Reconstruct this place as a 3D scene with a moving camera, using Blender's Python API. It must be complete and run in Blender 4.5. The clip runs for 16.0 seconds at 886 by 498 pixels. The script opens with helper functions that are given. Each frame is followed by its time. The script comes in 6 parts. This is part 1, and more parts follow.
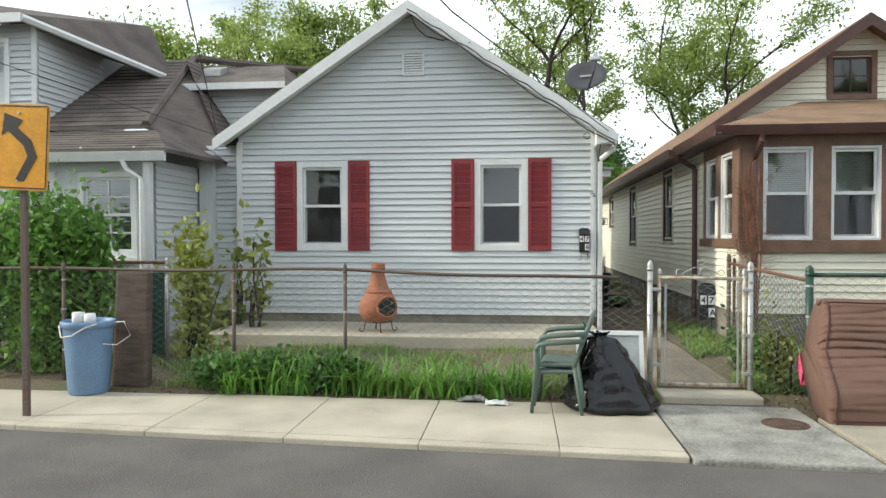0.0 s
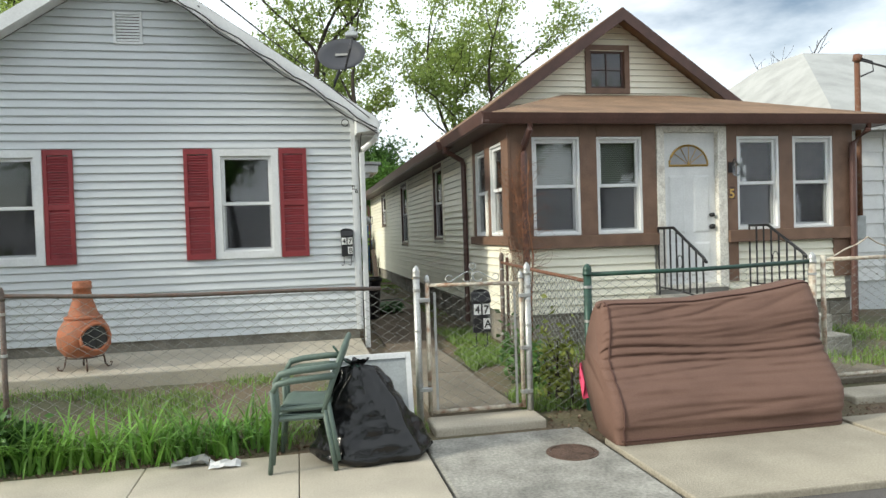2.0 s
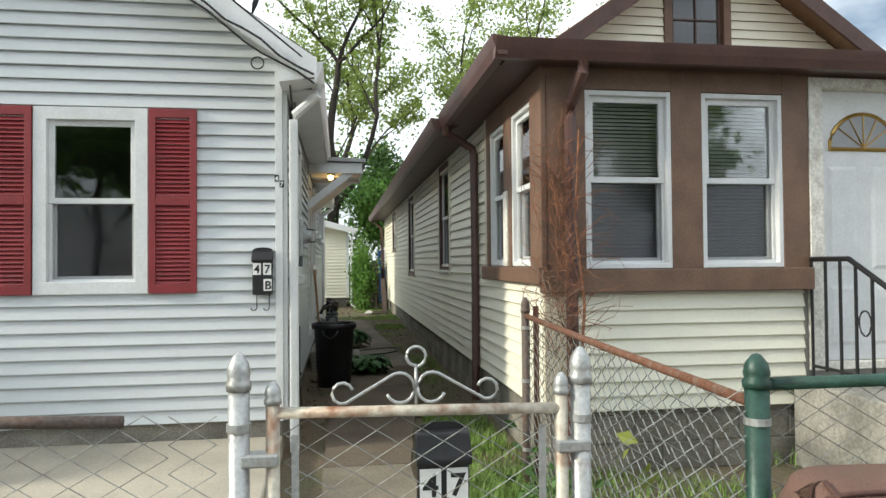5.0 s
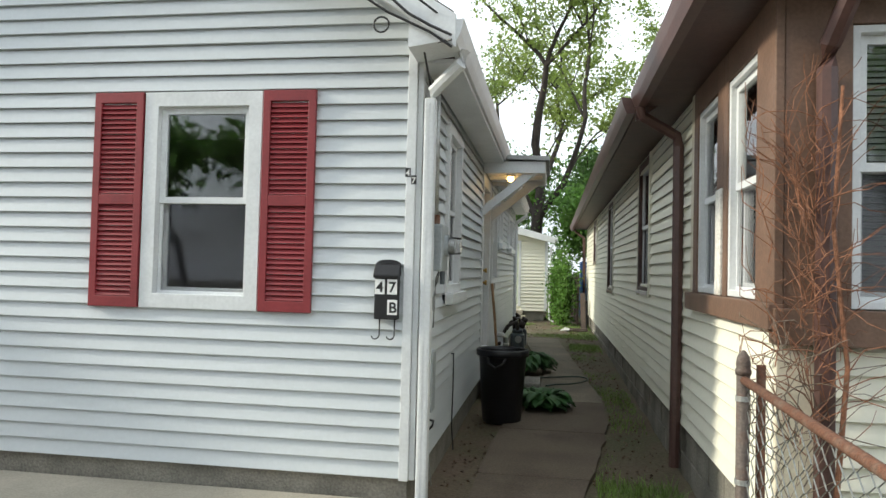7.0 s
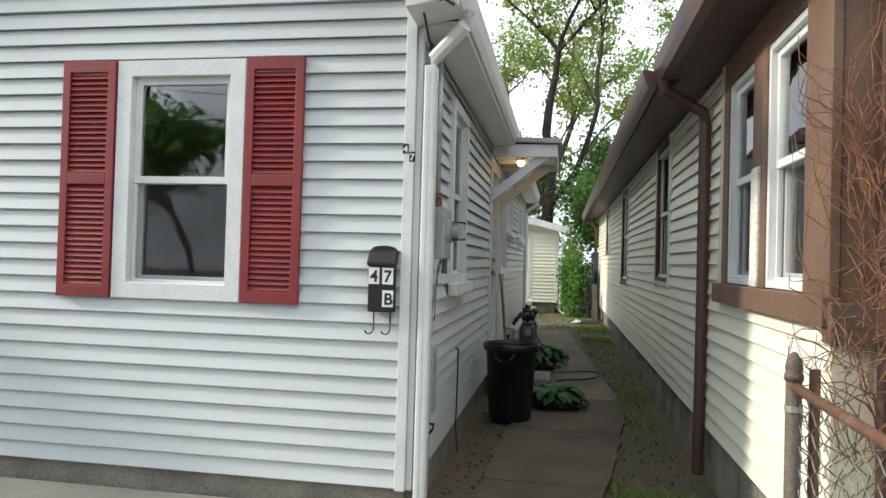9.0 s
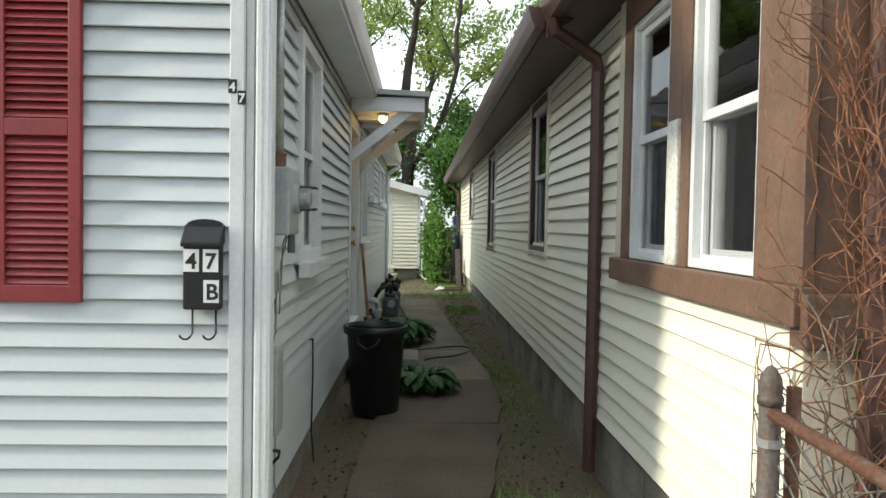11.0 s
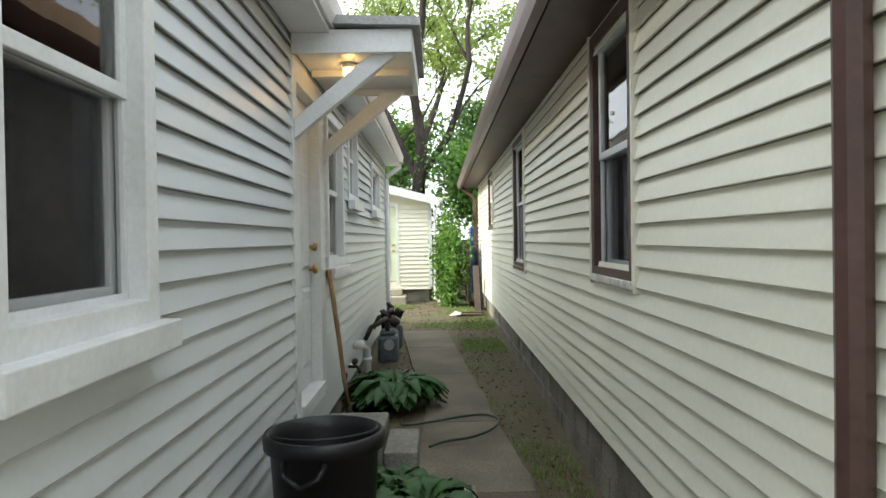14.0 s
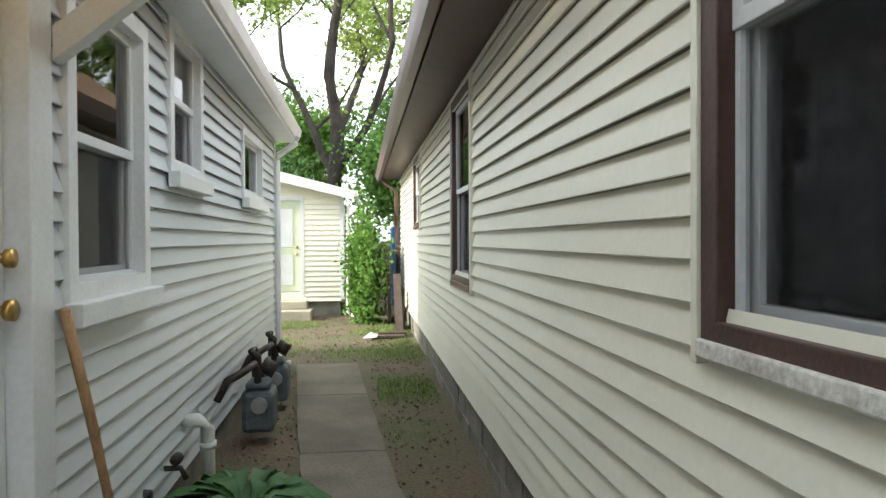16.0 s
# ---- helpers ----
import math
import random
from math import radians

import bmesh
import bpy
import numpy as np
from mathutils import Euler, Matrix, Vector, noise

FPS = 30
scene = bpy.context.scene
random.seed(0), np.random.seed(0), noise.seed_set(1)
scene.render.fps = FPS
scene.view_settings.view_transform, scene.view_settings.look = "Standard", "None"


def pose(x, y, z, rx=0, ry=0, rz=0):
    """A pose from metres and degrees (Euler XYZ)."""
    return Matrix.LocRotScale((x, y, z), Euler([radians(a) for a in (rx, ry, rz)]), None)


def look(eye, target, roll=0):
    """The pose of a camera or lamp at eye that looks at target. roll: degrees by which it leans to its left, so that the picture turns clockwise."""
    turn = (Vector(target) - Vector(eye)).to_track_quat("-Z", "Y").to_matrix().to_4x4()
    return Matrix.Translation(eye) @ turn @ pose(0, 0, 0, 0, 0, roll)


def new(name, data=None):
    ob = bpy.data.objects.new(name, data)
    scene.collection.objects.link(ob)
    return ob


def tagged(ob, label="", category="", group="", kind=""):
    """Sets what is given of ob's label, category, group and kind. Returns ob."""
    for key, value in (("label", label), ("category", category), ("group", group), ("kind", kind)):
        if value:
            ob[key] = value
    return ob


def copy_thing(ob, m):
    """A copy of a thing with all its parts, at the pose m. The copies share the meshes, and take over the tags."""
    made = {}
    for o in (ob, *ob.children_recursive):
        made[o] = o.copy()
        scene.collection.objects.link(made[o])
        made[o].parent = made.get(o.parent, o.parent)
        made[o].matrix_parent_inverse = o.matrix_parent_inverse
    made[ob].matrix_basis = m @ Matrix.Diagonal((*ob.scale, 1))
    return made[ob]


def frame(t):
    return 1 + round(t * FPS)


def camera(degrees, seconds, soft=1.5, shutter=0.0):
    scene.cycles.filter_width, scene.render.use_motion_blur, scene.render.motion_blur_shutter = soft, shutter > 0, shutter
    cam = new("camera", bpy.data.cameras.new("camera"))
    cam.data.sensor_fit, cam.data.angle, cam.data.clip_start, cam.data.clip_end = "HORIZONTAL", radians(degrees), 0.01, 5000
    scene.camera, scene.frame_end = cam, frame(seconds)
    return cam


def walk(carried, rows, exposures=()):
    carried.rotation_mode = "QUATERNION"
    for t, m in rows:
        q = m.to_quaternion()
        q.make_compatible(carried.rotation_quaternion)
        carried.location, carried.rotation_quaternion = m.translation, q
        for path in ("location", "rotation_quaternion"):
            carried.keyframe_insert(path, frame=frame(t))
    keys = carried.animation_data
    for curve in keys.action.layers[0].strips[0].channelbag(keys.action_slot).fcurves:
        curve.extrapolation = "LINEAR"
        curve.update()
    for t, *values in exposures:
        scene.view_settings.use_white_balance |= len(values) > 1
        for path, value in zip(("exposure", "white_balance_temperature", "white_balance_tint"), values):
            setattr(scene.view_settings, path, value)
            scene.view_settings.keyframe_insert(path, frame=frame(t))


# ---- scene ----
cam = camera(64.9, 16.0)
METRES, EYE, TILT, LEAN, TURN = 14.0, 1.5, 0.0, 0.0, 6.3
ROWS = [
    (0.0, 0.0, 0.0, 0.0, -0.0, -1.02, 0.1),
    (0.5, -0.0002, 0.0067, -0.0011, -5.29, -1.88, 0.45),
    (1.0, 0.0088, 0.0279, -0.0037, -13.75, -3.2, 1.2),
    (1.5, 0.0206, 0.0599, -0.0001, -17.44, -3.87, 1.15),
    (2.0, 0.0368, 0.0991, 0.0013, -17.92, -1.26, 1.82),
    (2.5, 0.0558, 0.1402, 0.0021, -19.26, -0.4, 2.17),
    (3.0, 0.0733, 0.1838, 0.0005, -18.1, 0.34, 1.66),
    (5.5, 0.1688, 0.3959, -0.0002, -12.01, 1.19, -0.46),
    (6.0, 0.1805, 0.429, 0.0029, -6.8, 0.94, -1.67),
    (6.5, 0.186, 0.4494, 0.004, -2.7, 2.18, -1.21),
    (7.0, 0.1921, 0.4522, 0.0053, 2.56, 1.71, -1.4),
    (7.5, 0.1971, 0.4478, 0.0063, 5.13, 1.4, -0.62),
    (8.0, 0.1986, 0.4518, 0.0056, 9.62, 1.58, 0.09),
    (8.5, 0.1968, 0.4649, 0.0039, 8.03, 1.0, -1.26),
    (9.0, 0.1941, 0.4839, 0.0041, 3.38, 0.92, -1.62),
    (9.5, 0.195, 0.5092, 0.0076, -5.67, 0.54, -0.29),
    (10.0, 0.1918, 0.5277, 0.0074, -10.05, -1.69, -1.18),
    (12.5, 0.2018, 0.6054, 0.0098, -4.15, -1.9, -0.03),
    (13.0, 0.2090, 0.6466, 0.0089, -4.03, -0.86, 0.26),
    (13.5, 0.2195, 0.694, 0.0096, -4.79, -1.33, 1.1),
    (14.0, 0.2271, 0.7421, 0.0088, -6.69, -0.82, 0.83),
    (14.5, 0.2365, 0.7925, 0.0093, -11.83, -1.85, 1.92),
    (15.0, 0.2451, 0.8408, 0.0085, -10.3, -2.05, 1.87),
    (15.5, 0.2543, 0.8905, 0.0085, -12.96, -1.18, 1.19),
    (16.0, 0.2611, 0.9385, 0.0093, -13.03, -0.76, 0.28),
]
walk(cam, [(t, pose(0, 0, EYE, TILT, LEAN, TURN) @ pose(METRES * x, METRES * y, METRES * z, 90 + pitch, roll, yaw)) for t, x, y, z, yaw, pitch, roll in ROWS],
     [(0.0, -0.1, 6450, 5.0), (3.0, -0.12, 6450, 5.0), (5.5, -0.05, 6400, 5.0), (9.0, 0.0, 6350, 5.0), (12.5, 0.14, 6350, 4.0), (13.0, 0.3, 6400, 4.5), (13.5, 0.66, 6450, 5.0), (14.0, 0.74, 6450, 5.0), (15.0, 0.8, 6450, 6.0), (16.0, 0.92, 6450, 6.0)])

# ---- world and light ----
world = bpy.data.worlds.new("world")
scene.world = world
world.use_nodes = True
wn, wl = world.node_tree.nodes, world.node_tree.links
SUN_EL, SUN_AZ = 26.0, 261.0
sky = wn.new("ShaderNodeTexSky")
sky.sky_type = "NISHITA"
sky.sun_disc = False
sky.sun_elevation, sky.sun_rotation = radians(SUN_EL), radians(SUN_AZ)
sky.dust_density = 2.0
# thin bright cloud over the blue, of the overcast morning
coord = wn.new("ShaderNodeTexCoord")
mapping = wn.new("ShaderNodeMapping")
mapping.inputs["Scale"].default_value = (1.0, 1.0, 2.6)
cloud = wn.new("ShaderNodeTexNoise")
cloud.inputs["Scale"].default_value = 2.2
cloud.inputs["Detail"].default_value = 7.0
cloud.inputs["Roughness"].default_value = 0.55
ramp = wn.new("ShaderNodeValToRGB")
ramp.color_ramp.elements[0].position, ramp.color_ramp.elements[1].position = 0.25, 0.49
mix = wn.new("ShaderNodeMix")
mix.data_type = "RGBA"
mix.inputs["B"].default_value = (12.0, 12.5, 13.3, 1)
wl.new(coord.outputs["Generated"], mapping.inputs["Vector"])
wl.new(mapping.outputs["Vector"], cloud.inputs["Vector"])
wl.new(cloud.outputs["Fac"], ramp.inputs["Fac"])
wl.new(ramp.outputs["Color"], mix.inputs["Factor"])
wl.new(sky.outputs["Color"], mix.inputs["A"])
wl.new(mix.outputs["Result"], wn["Background"].inputs["Color"])
wn["Background"].inputs["Strength"].default_value = 0.122

sun = new("sun", bpy.data.lights.new("sun", "SUN"))
sun.data.energy, sun.data.angle, sun.data.color = 4.2, radians(6), (1.0, 0.92, 0.78)
_e, _a = radians(SUN_EL), radians(SUN_AZ)
sun.matrix_world = look((math.sin(_a) * math.cos(_e) * 60, math.cos(_a) * math.cos(_e) * 60, math.sin(_e) * 60), (0, 0, 0))


# ---- materials ----
def mat(name, col, rough=0.6, metal=0.0, var=0.12, scale=3.0, fine=60.0, bump=0.15, rand=0.0, col2=None, spot=0.5, stretch=(1, 1, 1), trans=0.0):
    """A weathered surface: patches at a large and a fine scale, with fine relief; col2 shows in worn patches."""
    m = bpy.data.materials.new(name)
    m.use_nodes = True
    n, l = m.node_tree.nodes, m.node_tree.links
    b = n["Principled BSDF"]
    b.inputs["Roughness"].default_value, b.inputs["Metallic"].default_value = rough, metal
    tc = n.new("ShaderNodeTexCoord")
    mp = n.new("ShaderNodeMapping")
    mp.inputs["Scale"].default_value = stretch
    l.new(tc.outputs["Object"], mp.inputs["Vector"])
    big, small = n.new("ShaderNodeTexNoise"), n.new("ShaderNodeTexNoise")
    big.inputs["Scale"].default_value, small.inputs["Scale"].default_value = scale, fine
    big.inputs["Detail"].default_value, small.inputs["Detail"].default_value = 6.0, 3.0
    for t in (big, small):
        l.new(mp.outputs["Vector"], t.inputs["Vector"])
    mx = n.new("ShaderNodeMix")
    mx.data_type = "RGBA"
    dark = tuple(c * (1 - 2.2 * var) for c in col) if col2 is None else col2
    mx.inputs["A"].default_value, mx.inputs["B"].default_value = (*dark, 1), (*col, 1)
    rp = n.new("ShaderNodeValToRGB")
    rp.color_ramp.elements[0].position = max(0.0, spot - 0.22)
    rp.color_ramp.elements[1].position = min(1.0, spot + 0.12)
    l.new(big.outputs["Fac"], rp.inputs["Fac"])
    l.new(rp.outputs["Color"], mx.inputs["Factor"])
    hs = n.new("ShaderNodeHueSaturation")
    l.new(mx.outputs["Result"], hs.inputs["Color"])
    mr = n.new("ShaderNodeMapRange")
    mr.inputs["From Min"].default_value, mr.inputs["From Max"].default_value = 0.3, 0.7
    mr.inputs["To Min"].default_value, mr.inputs["To Max"].default_value = 1 - var * 1.2, 1 + var * 0.8
    l.new(small.outputs["Fac"], mr.inputs["Value"])
    if rand:
        oi = n.new("ShaderNodeObjectInfo")
        r2 = n.new("ShaderNodeMapRange")
        r2.inputs["To Min"].default_value, r2.inputs["To Max"].default_value = 1 - rand, 1 + rand * 0.6
        l.new(oi.outputs["Random"], r2.inputs["Value"])
        mu = n.new("ShaderNodeMath")
        mu.operation = "MULTIPLY"
        l.new(mr.outputs["Result"], mu.inputs[0])
        l.new(r2.outputs["Result"], mu.inputs[1])
        l.new(mu.outputs["Value"], hs.inputs["Value"])
    else:
        l.new(mr.outputs["Result"], hs.inputs["Value"])
    l.new(hs.outputs["Color"], b.inputs["Base Color"])
    if bump:
        bp = n.new("ShaderNodeBump")
        bp.inputs["Strength"].default_value, bp.inputs["Distance"].default_value = bump, 0.01
        l.new(small.outputs["Fac"], bp.inputs["Height"])
        l.new(bp.outputs["Normal"], b.inputs["Normal"])
    if trans:
        b.inputs["Subsurface Weight"].default_value = 0.0
        tr = n.new("ShaderNodeBsdfTranslucent")
        ms = n.new("ShaderNodeMixShader")
        ms.inputs["Fac"].default_value = trans
        l.new(hs.outputs["Color"], tr.inputs["Color"])
        l.new(b.outputs["BSDF"], ms.inputs[1])
        l.new(tr.outputs["BSDF"], ms.inputs[2])
        l.new(ms.outputs["Shader"], n["Material Output"].inputs["Surface"])
    return m


def leafmat(name, col, col2, trans=0.35):
    """Leaves that differ from one to the next."""
    m = mat(name, col, 0.55, 0, 0.2, 1.2, 30, 0, 0, col2, 0.5, trans=trans)
    n, l = m.node_tree.nodes, m.node_tree.links
    g = n.new("ShaderNodeNewGeometry")
    hs = [x for x in n if x.bl_idname == "ShaderNodeHueSaturation"][0]
    mr = n.new("ShaderNodeMapRange")
    mr.inputs["To Min"].default_value, mr.inputs["To Max"].default_value = 0.65, 1.4
    l.new(g.outputs["Random Per Island"], mr.inputs["Value"])
    l.new(mr.outputs["Result"], hs.inputs["Value"])
    return m


def glassmat(name, tint=(1, 1, 1), ior=1.5, see=1.0):
    m = bpy.data.materials.new(name)
    m.use_nodes = True
    n, l = m.node_tree.nodes, m.node_tree.links
    gl, tr, ms, fr = n.new("ShaderNodeBsdfGlossy"), n.new("ShaderNodeBsdfTransparent"), n.new("ShaderNodeMixShader"), n.new("ShaderNodeFresnel")
    gl.inputs["Roughness"].default_value = 0.02
    tr.inputs["Color"].default_value = (*(c * see for c in tint), 1)
    fr.inputs["IOR"].default_value = ior
    ns = n.new("ShaderNodeTexNoise")
    ns.inputs["Scale"].default_value = 1.5
    bp = n.new("ShaderNodeBump")
    bp.inputs["Strength"].default_value, bp.inputs["Distance"].default_value = 0.06, 0.02
    l.new(ns.outputs["Fac"], bp.inputs["Height"])
    l.new(bp.outputs["Normal"], gl.inputs["Normal"])
    l.new(fr.outputs["Fac"], ms.inputs["Fac"])
    l.new(tr.outputs["BSDF"], ms.inputs[1])
    l.new(gl.outputs["BSDF"], ms.inputs[2])
    l.new(ms.outputs["Shader"], n["Material Output"].inputs["Surface"])
    return m


def meshmat(name, col, cover):
    """Fine insect mesh: part of it thread, the rest open."""
    m = bpy.data.materials.new(name)
    m.use_nodes = True
    n, l = m.node_tree.nodes, m.node_tree.links
    df, tr, ms = n.new("ShaderNodeBsdfDiffuse"), n.new("ShaderNodeBsdfTransparent"), n.new("ShaderNodeMixShader")
    df.inputs["Color"].default_value, ms.inputs["Fac"].default_value = (*col, 1), cover
    l.new(tr.outputs["BSDF"], ms.inputs[1])
    l.new(df.outputs["BSDF"], ms.inputs[2])
    l.new(ms.outputs["Shader"], n["Material Output"].inputs["Surface"])
    return m


def lampmat(name, col, strength):
    m = bpy.data.materials.new(name)
    m.use_nodes = True
    b = m.node_tree.nodes["Principled BSDF"]
    b.inputs["Emission Color"].default_value, b.inputs["Emission Strength"].default_value = (*col, 1), strength
    return m


M = dict(
    siding_white=mat("white vinyl siding", (0.595, 0.625, 0.64), 0.42, var=0.02, scale=1.3, fine=40, bump=0.06, rand=0.035),
    siding_cream=mat("cream vinyl siding", (0.84, 0.815, 0.685), 0.45, var=0.025, scale=1.1, fine=40, bump=0.06, rand=0.04),
    white=mat("white vinyl trim", (0.73, 0.745, 0.75), 0.4, var=0.05, scale=4, fine=50, bump=0.05),
    oldwhite=mat("worn white paint", (0.72, 0.70, 0.64), 0.6, var=0.2, scale=9, fine=50, bump=0.4, col2=(0.42, 0.38, 0.32), spot=0.38),
    cream_trim=mat("cream painted wood", (0.74, 0.68, 0.54), 0.5, var=0.08, scale=5, fine=50, bump=0.1),
    brown=mat("brown painted wood", (0.185, 0.108, 0.072), 0.55, var=0.14, scale=5, fine=60, bump=0.2),
    brown_dark=mat("dark brown paint", (0.085, 0.042, 0.034), 0.5, var=0.16, scale=5, fine=60, bump=0.15),
    gutter_brown=mat("brown aluminium gutter", (0.105, 0.052, 0.043), 0.38, var=0.12, scale=4, fine=40, bump=0.06),
    red=mat("red painted shutter", (0.25, 0.028, 0.034), 0.5, var=0.1, scale=4, fine=50, bump=0.1),
    black=mat("black painted metal", (0.012, 0.012, 0.014), 0.45, var=0.2, scale=8, fine=70, bump=0.1),
    rubber=mat("black plastic", (0.012, 0.012, 0.016), 0.42, var=0.25, scale=6, fine=50, bump=0.12),
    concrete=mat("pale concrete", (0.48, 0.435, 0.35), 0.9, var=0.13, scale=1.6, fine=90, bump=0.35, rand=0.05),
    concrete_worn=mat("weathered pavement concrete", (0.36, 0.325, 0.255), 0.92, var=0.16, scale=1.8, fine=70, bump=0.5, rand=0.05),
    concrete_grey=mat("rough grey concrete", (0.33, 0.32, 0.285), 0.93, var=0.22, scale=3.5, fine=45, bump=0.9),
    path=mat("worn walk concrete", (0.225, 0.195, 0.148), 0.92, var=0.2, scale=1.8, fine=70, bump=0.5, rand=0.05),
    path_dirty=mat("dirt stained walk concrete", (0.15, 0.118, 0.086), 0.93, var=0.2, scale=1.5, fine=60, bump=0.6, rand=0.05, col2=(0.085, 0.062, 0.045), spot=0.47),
    block=mat("concrete block", (0.27, 0.25, 0.21), 0.95, var=0.2, scale=3, fine=60, bump=0.7, rand=0.12),
    asphalt=mat("grey asphalt", (0.135, 0.125, 0.116), 0.92, var=0.15, scale=1.3, fine=110, bump=1.0),
    soil=mat("ground", (0.105, 0.11, 0.055), 0.95, var=0.25, scale=1.3, fine=40, bump=0.9, col2=(0.15, 0.108, 0.075), spot=0.57),
    shingle_grey=mat("grey brown shingle", (0.155, 0.13, 0.117), 0.95, var=0.22, scale=2, fine=60, bump=0.7, rand=0.2),
    shingle_tan=mat("tan brown shingle", (0.235, 0.145, 0.085), 0.95, var=0.2, scale=2, fine=60, bump=0.7, rand=0.12),
    shingle_pale=mat("pale grey shingle", (0.42, 0.43, 0.42), 0.95, var=0.12, scale=2, fine=60, bump=0.5),
    galv=mat("galvanised steel", (0.46, 0.47, 0.46), 0.42, 0.6, var=0.16, scale=14, fine=80, bump=0.15, col2=(0.26, 0.21, 0.16), spot=0.34),
    rusty=mat("rusted white pipe", (0.58, 0.54, 0.45), 0.55, 0.2, var=0.15, scale=16, fine=60, bump=0.3, col2=(0.23, 0.10, 0.045), spot=0.47),
    rail_brown=mat("weathered brown grey pipe", (0.13, 0.105, 0.09), 0.7, 0.3, var=0.25, scale=14, fine=70, bump=0.3, col2=(0.15, 0.075, 0.045), spot=0.4),
    rust=mat("brown rust", (0.16, 0.07, 0.04), 0.85, 0.1, var=0.3, scale=20, fine=80, bump=0.5, col2=(0.22, 0.16, 0.12), spot=0.4),
    green_paint=mat("green painted steel", (0.025, 0.075, 0.055), 0.45, 0.1, var=0.2, scale=10, fine=60, bump=0.15),
    wire=mat("chain link wire", (0.30, 0.31, 0.29), 0.5, 0.6, var=0.25, scale=9, fine=60, bump=0, col2=(0.16, 0.13, 0.10), spot=0.42),
    wire_green=mat("green chain link wire", (0.10, 0.22, 0.17), 0.5, 0.2, var=0.25, scale=9, fine=60, bump=0),
    terracotta=mat("fired clay", (0.36, 0.12, 0.055), 0.75, var=0.2, scale=9, fine=50, bump=0.3, col2=(0.22, 0.13, 0.09), spot=0.42),
    chair_green=mat("green grey plastic", (0.105, 0.15, 0.125), 0.5, var=0.1, scale=5, fine=50, bump=0.1),
    bag=mat("black bin liner", (0.008, 0.008, 0.009), 0.22, var=0.2, scale=6, fine=22, bump=0.8),
    futon=mat("brown futon cloth", (0.15, 0.084, 0.062), 0.9, var=0.1, scale=3.5, fine=120, bump=0.35, col2=(0.12, 0.066, 0.049), spot=0.42),
    piping=mat("dark brown piping", (0.09, 0.042, 0.032), 0.85, var=0.1, bump=0.2),
    pink=mat("pink flagging tape", (0.85, 0.09, 0.20), 0.5, var=0.05, bump=0),
    yellow=mat("amber sign sheeting", (0.72, 0.33, 0.012), 0.4, var=0.1, scale=6, fine=40, bump=0.05),
    bin_blue=mat("faded blue plastic", (0.16, 0.27, 0.43), 0.5, var=0.1, scale=4, fine=50, bump=0.08),
    plank=mat("grey brown carpet", (0.115, 0.085, 0.068), 0.95, var=0.2, scale=5, fine=70, bump=0.5, stretch=(1, 1, 4)),
    wood=mat("ash wood handle", (0.40, 0.24, 0.12), 0.6, var=0.15, scale=6, fine=50, bump=0.15, stretch=(4, 4, 0.6)),
    old_wood=mat("grey weathered wood", (0.12, 0.09, 0.075), 0.9, var=0.25, scale=5, fine=60, bump=0.5),
    meter_grey=mat("grey meter paint", (0.40, 0.43, 0.44), 0.45, 0.1, var=0.1, scale=8, fine=60, bump=0.08),
    gas_grey=mat("blue grey meter paint", (0.115, 0.14, 0.16), 0.5, 0.1, var=0.2, scale=9, fine=60, bump=0.15),
    pipe_dark=mat("dark iron pipe", (0.07, 0.055, 0.05), 0.6, 0.4, var=0.3, scale=15, fine=60, bump=0.3),
    bark=mat("dark bark", (0.06, 0.048, 0.04), 0.95, var=0.3, scale=6, fine=30, bump=0.9, stretch=(1, 1, 0.3)),
    vine=mat("dead vine", (0.30, 0.135, 0.075), 0.9, var=0.3, scale=8, fine=60, bump=0),
    vine_grey=mat("grey dead vine", (0.27, 0.21, 0.16), 0.9, var=0.3, scale=8, fine=60, bump=0),
    hose=mat("green hose", (0.035, 0.065, 0.045), 0.4, var=0.15, bump=0.05),
    cable=mat("black cable", (0.018, 0.018, 0.02), 0.5, var=0.1, bump=0),
    cable_grey=mat("grey cable", (0.30, 0.30, 0.29), 0.5, var=0.1, bump=0),
    brass=mat("brass", (0.55, 0.36, 0.12), 0.3, 0.9, var=0.1, bump=0),
    chrome=mat("bright steel", (0.6, 0.6, 0.6), 0.25, 0.9, var=0.08, bump=0),
    inside=mat("plain room wall", (0.30, 0.29, 0.27), 0.9, var=0.08, bump=0),
    curtain=mat("white blind", (0.72, 0.72, 0.68), 0.7, var=0.05, scale=2, bump=0),
    screen_dark=mat("grey blind behind screen", (0.36, 0.37, 0.39), 0.8, var=0.06, scale=2, bump=0),
    dish=mat("grey dish", (0.05, 0.052, 0.062), 0.45, var=0.08, bump=0.03),
    paper=mat("white paper", (0.75, 0.75, 0.74), 0.8, var=0.08, bump=0.2),
    ltr=mat("white figure", (0.82, 0.82, 0.80), 0.5, var=0.03, bump=0),
    ltr_black=mat("black figure", (0.015, 0.015, 0.015), 0.5, var=0.03, bump=0),
    iron=mat("rusty cast iron", (0.12, 0.075, 0.055), 0.8, 0.3, var=0.25, scale=15, fine=60, bump=0.5),
    pvc=mat("white pvc", (0.70, 0.70, 0.66), 0.4, var=0.08, bump=0.03),
    blue_tarp=mat("blue tarp", (0.05, 0.16, 0.42), 0.5, var=0.1, bump=0.1),
    green_mesh=mat("green privacy mesh", (0.03, 0.10, 0.075), 0.8, var=0.25, scale=3, fine=60, bump=0.2),
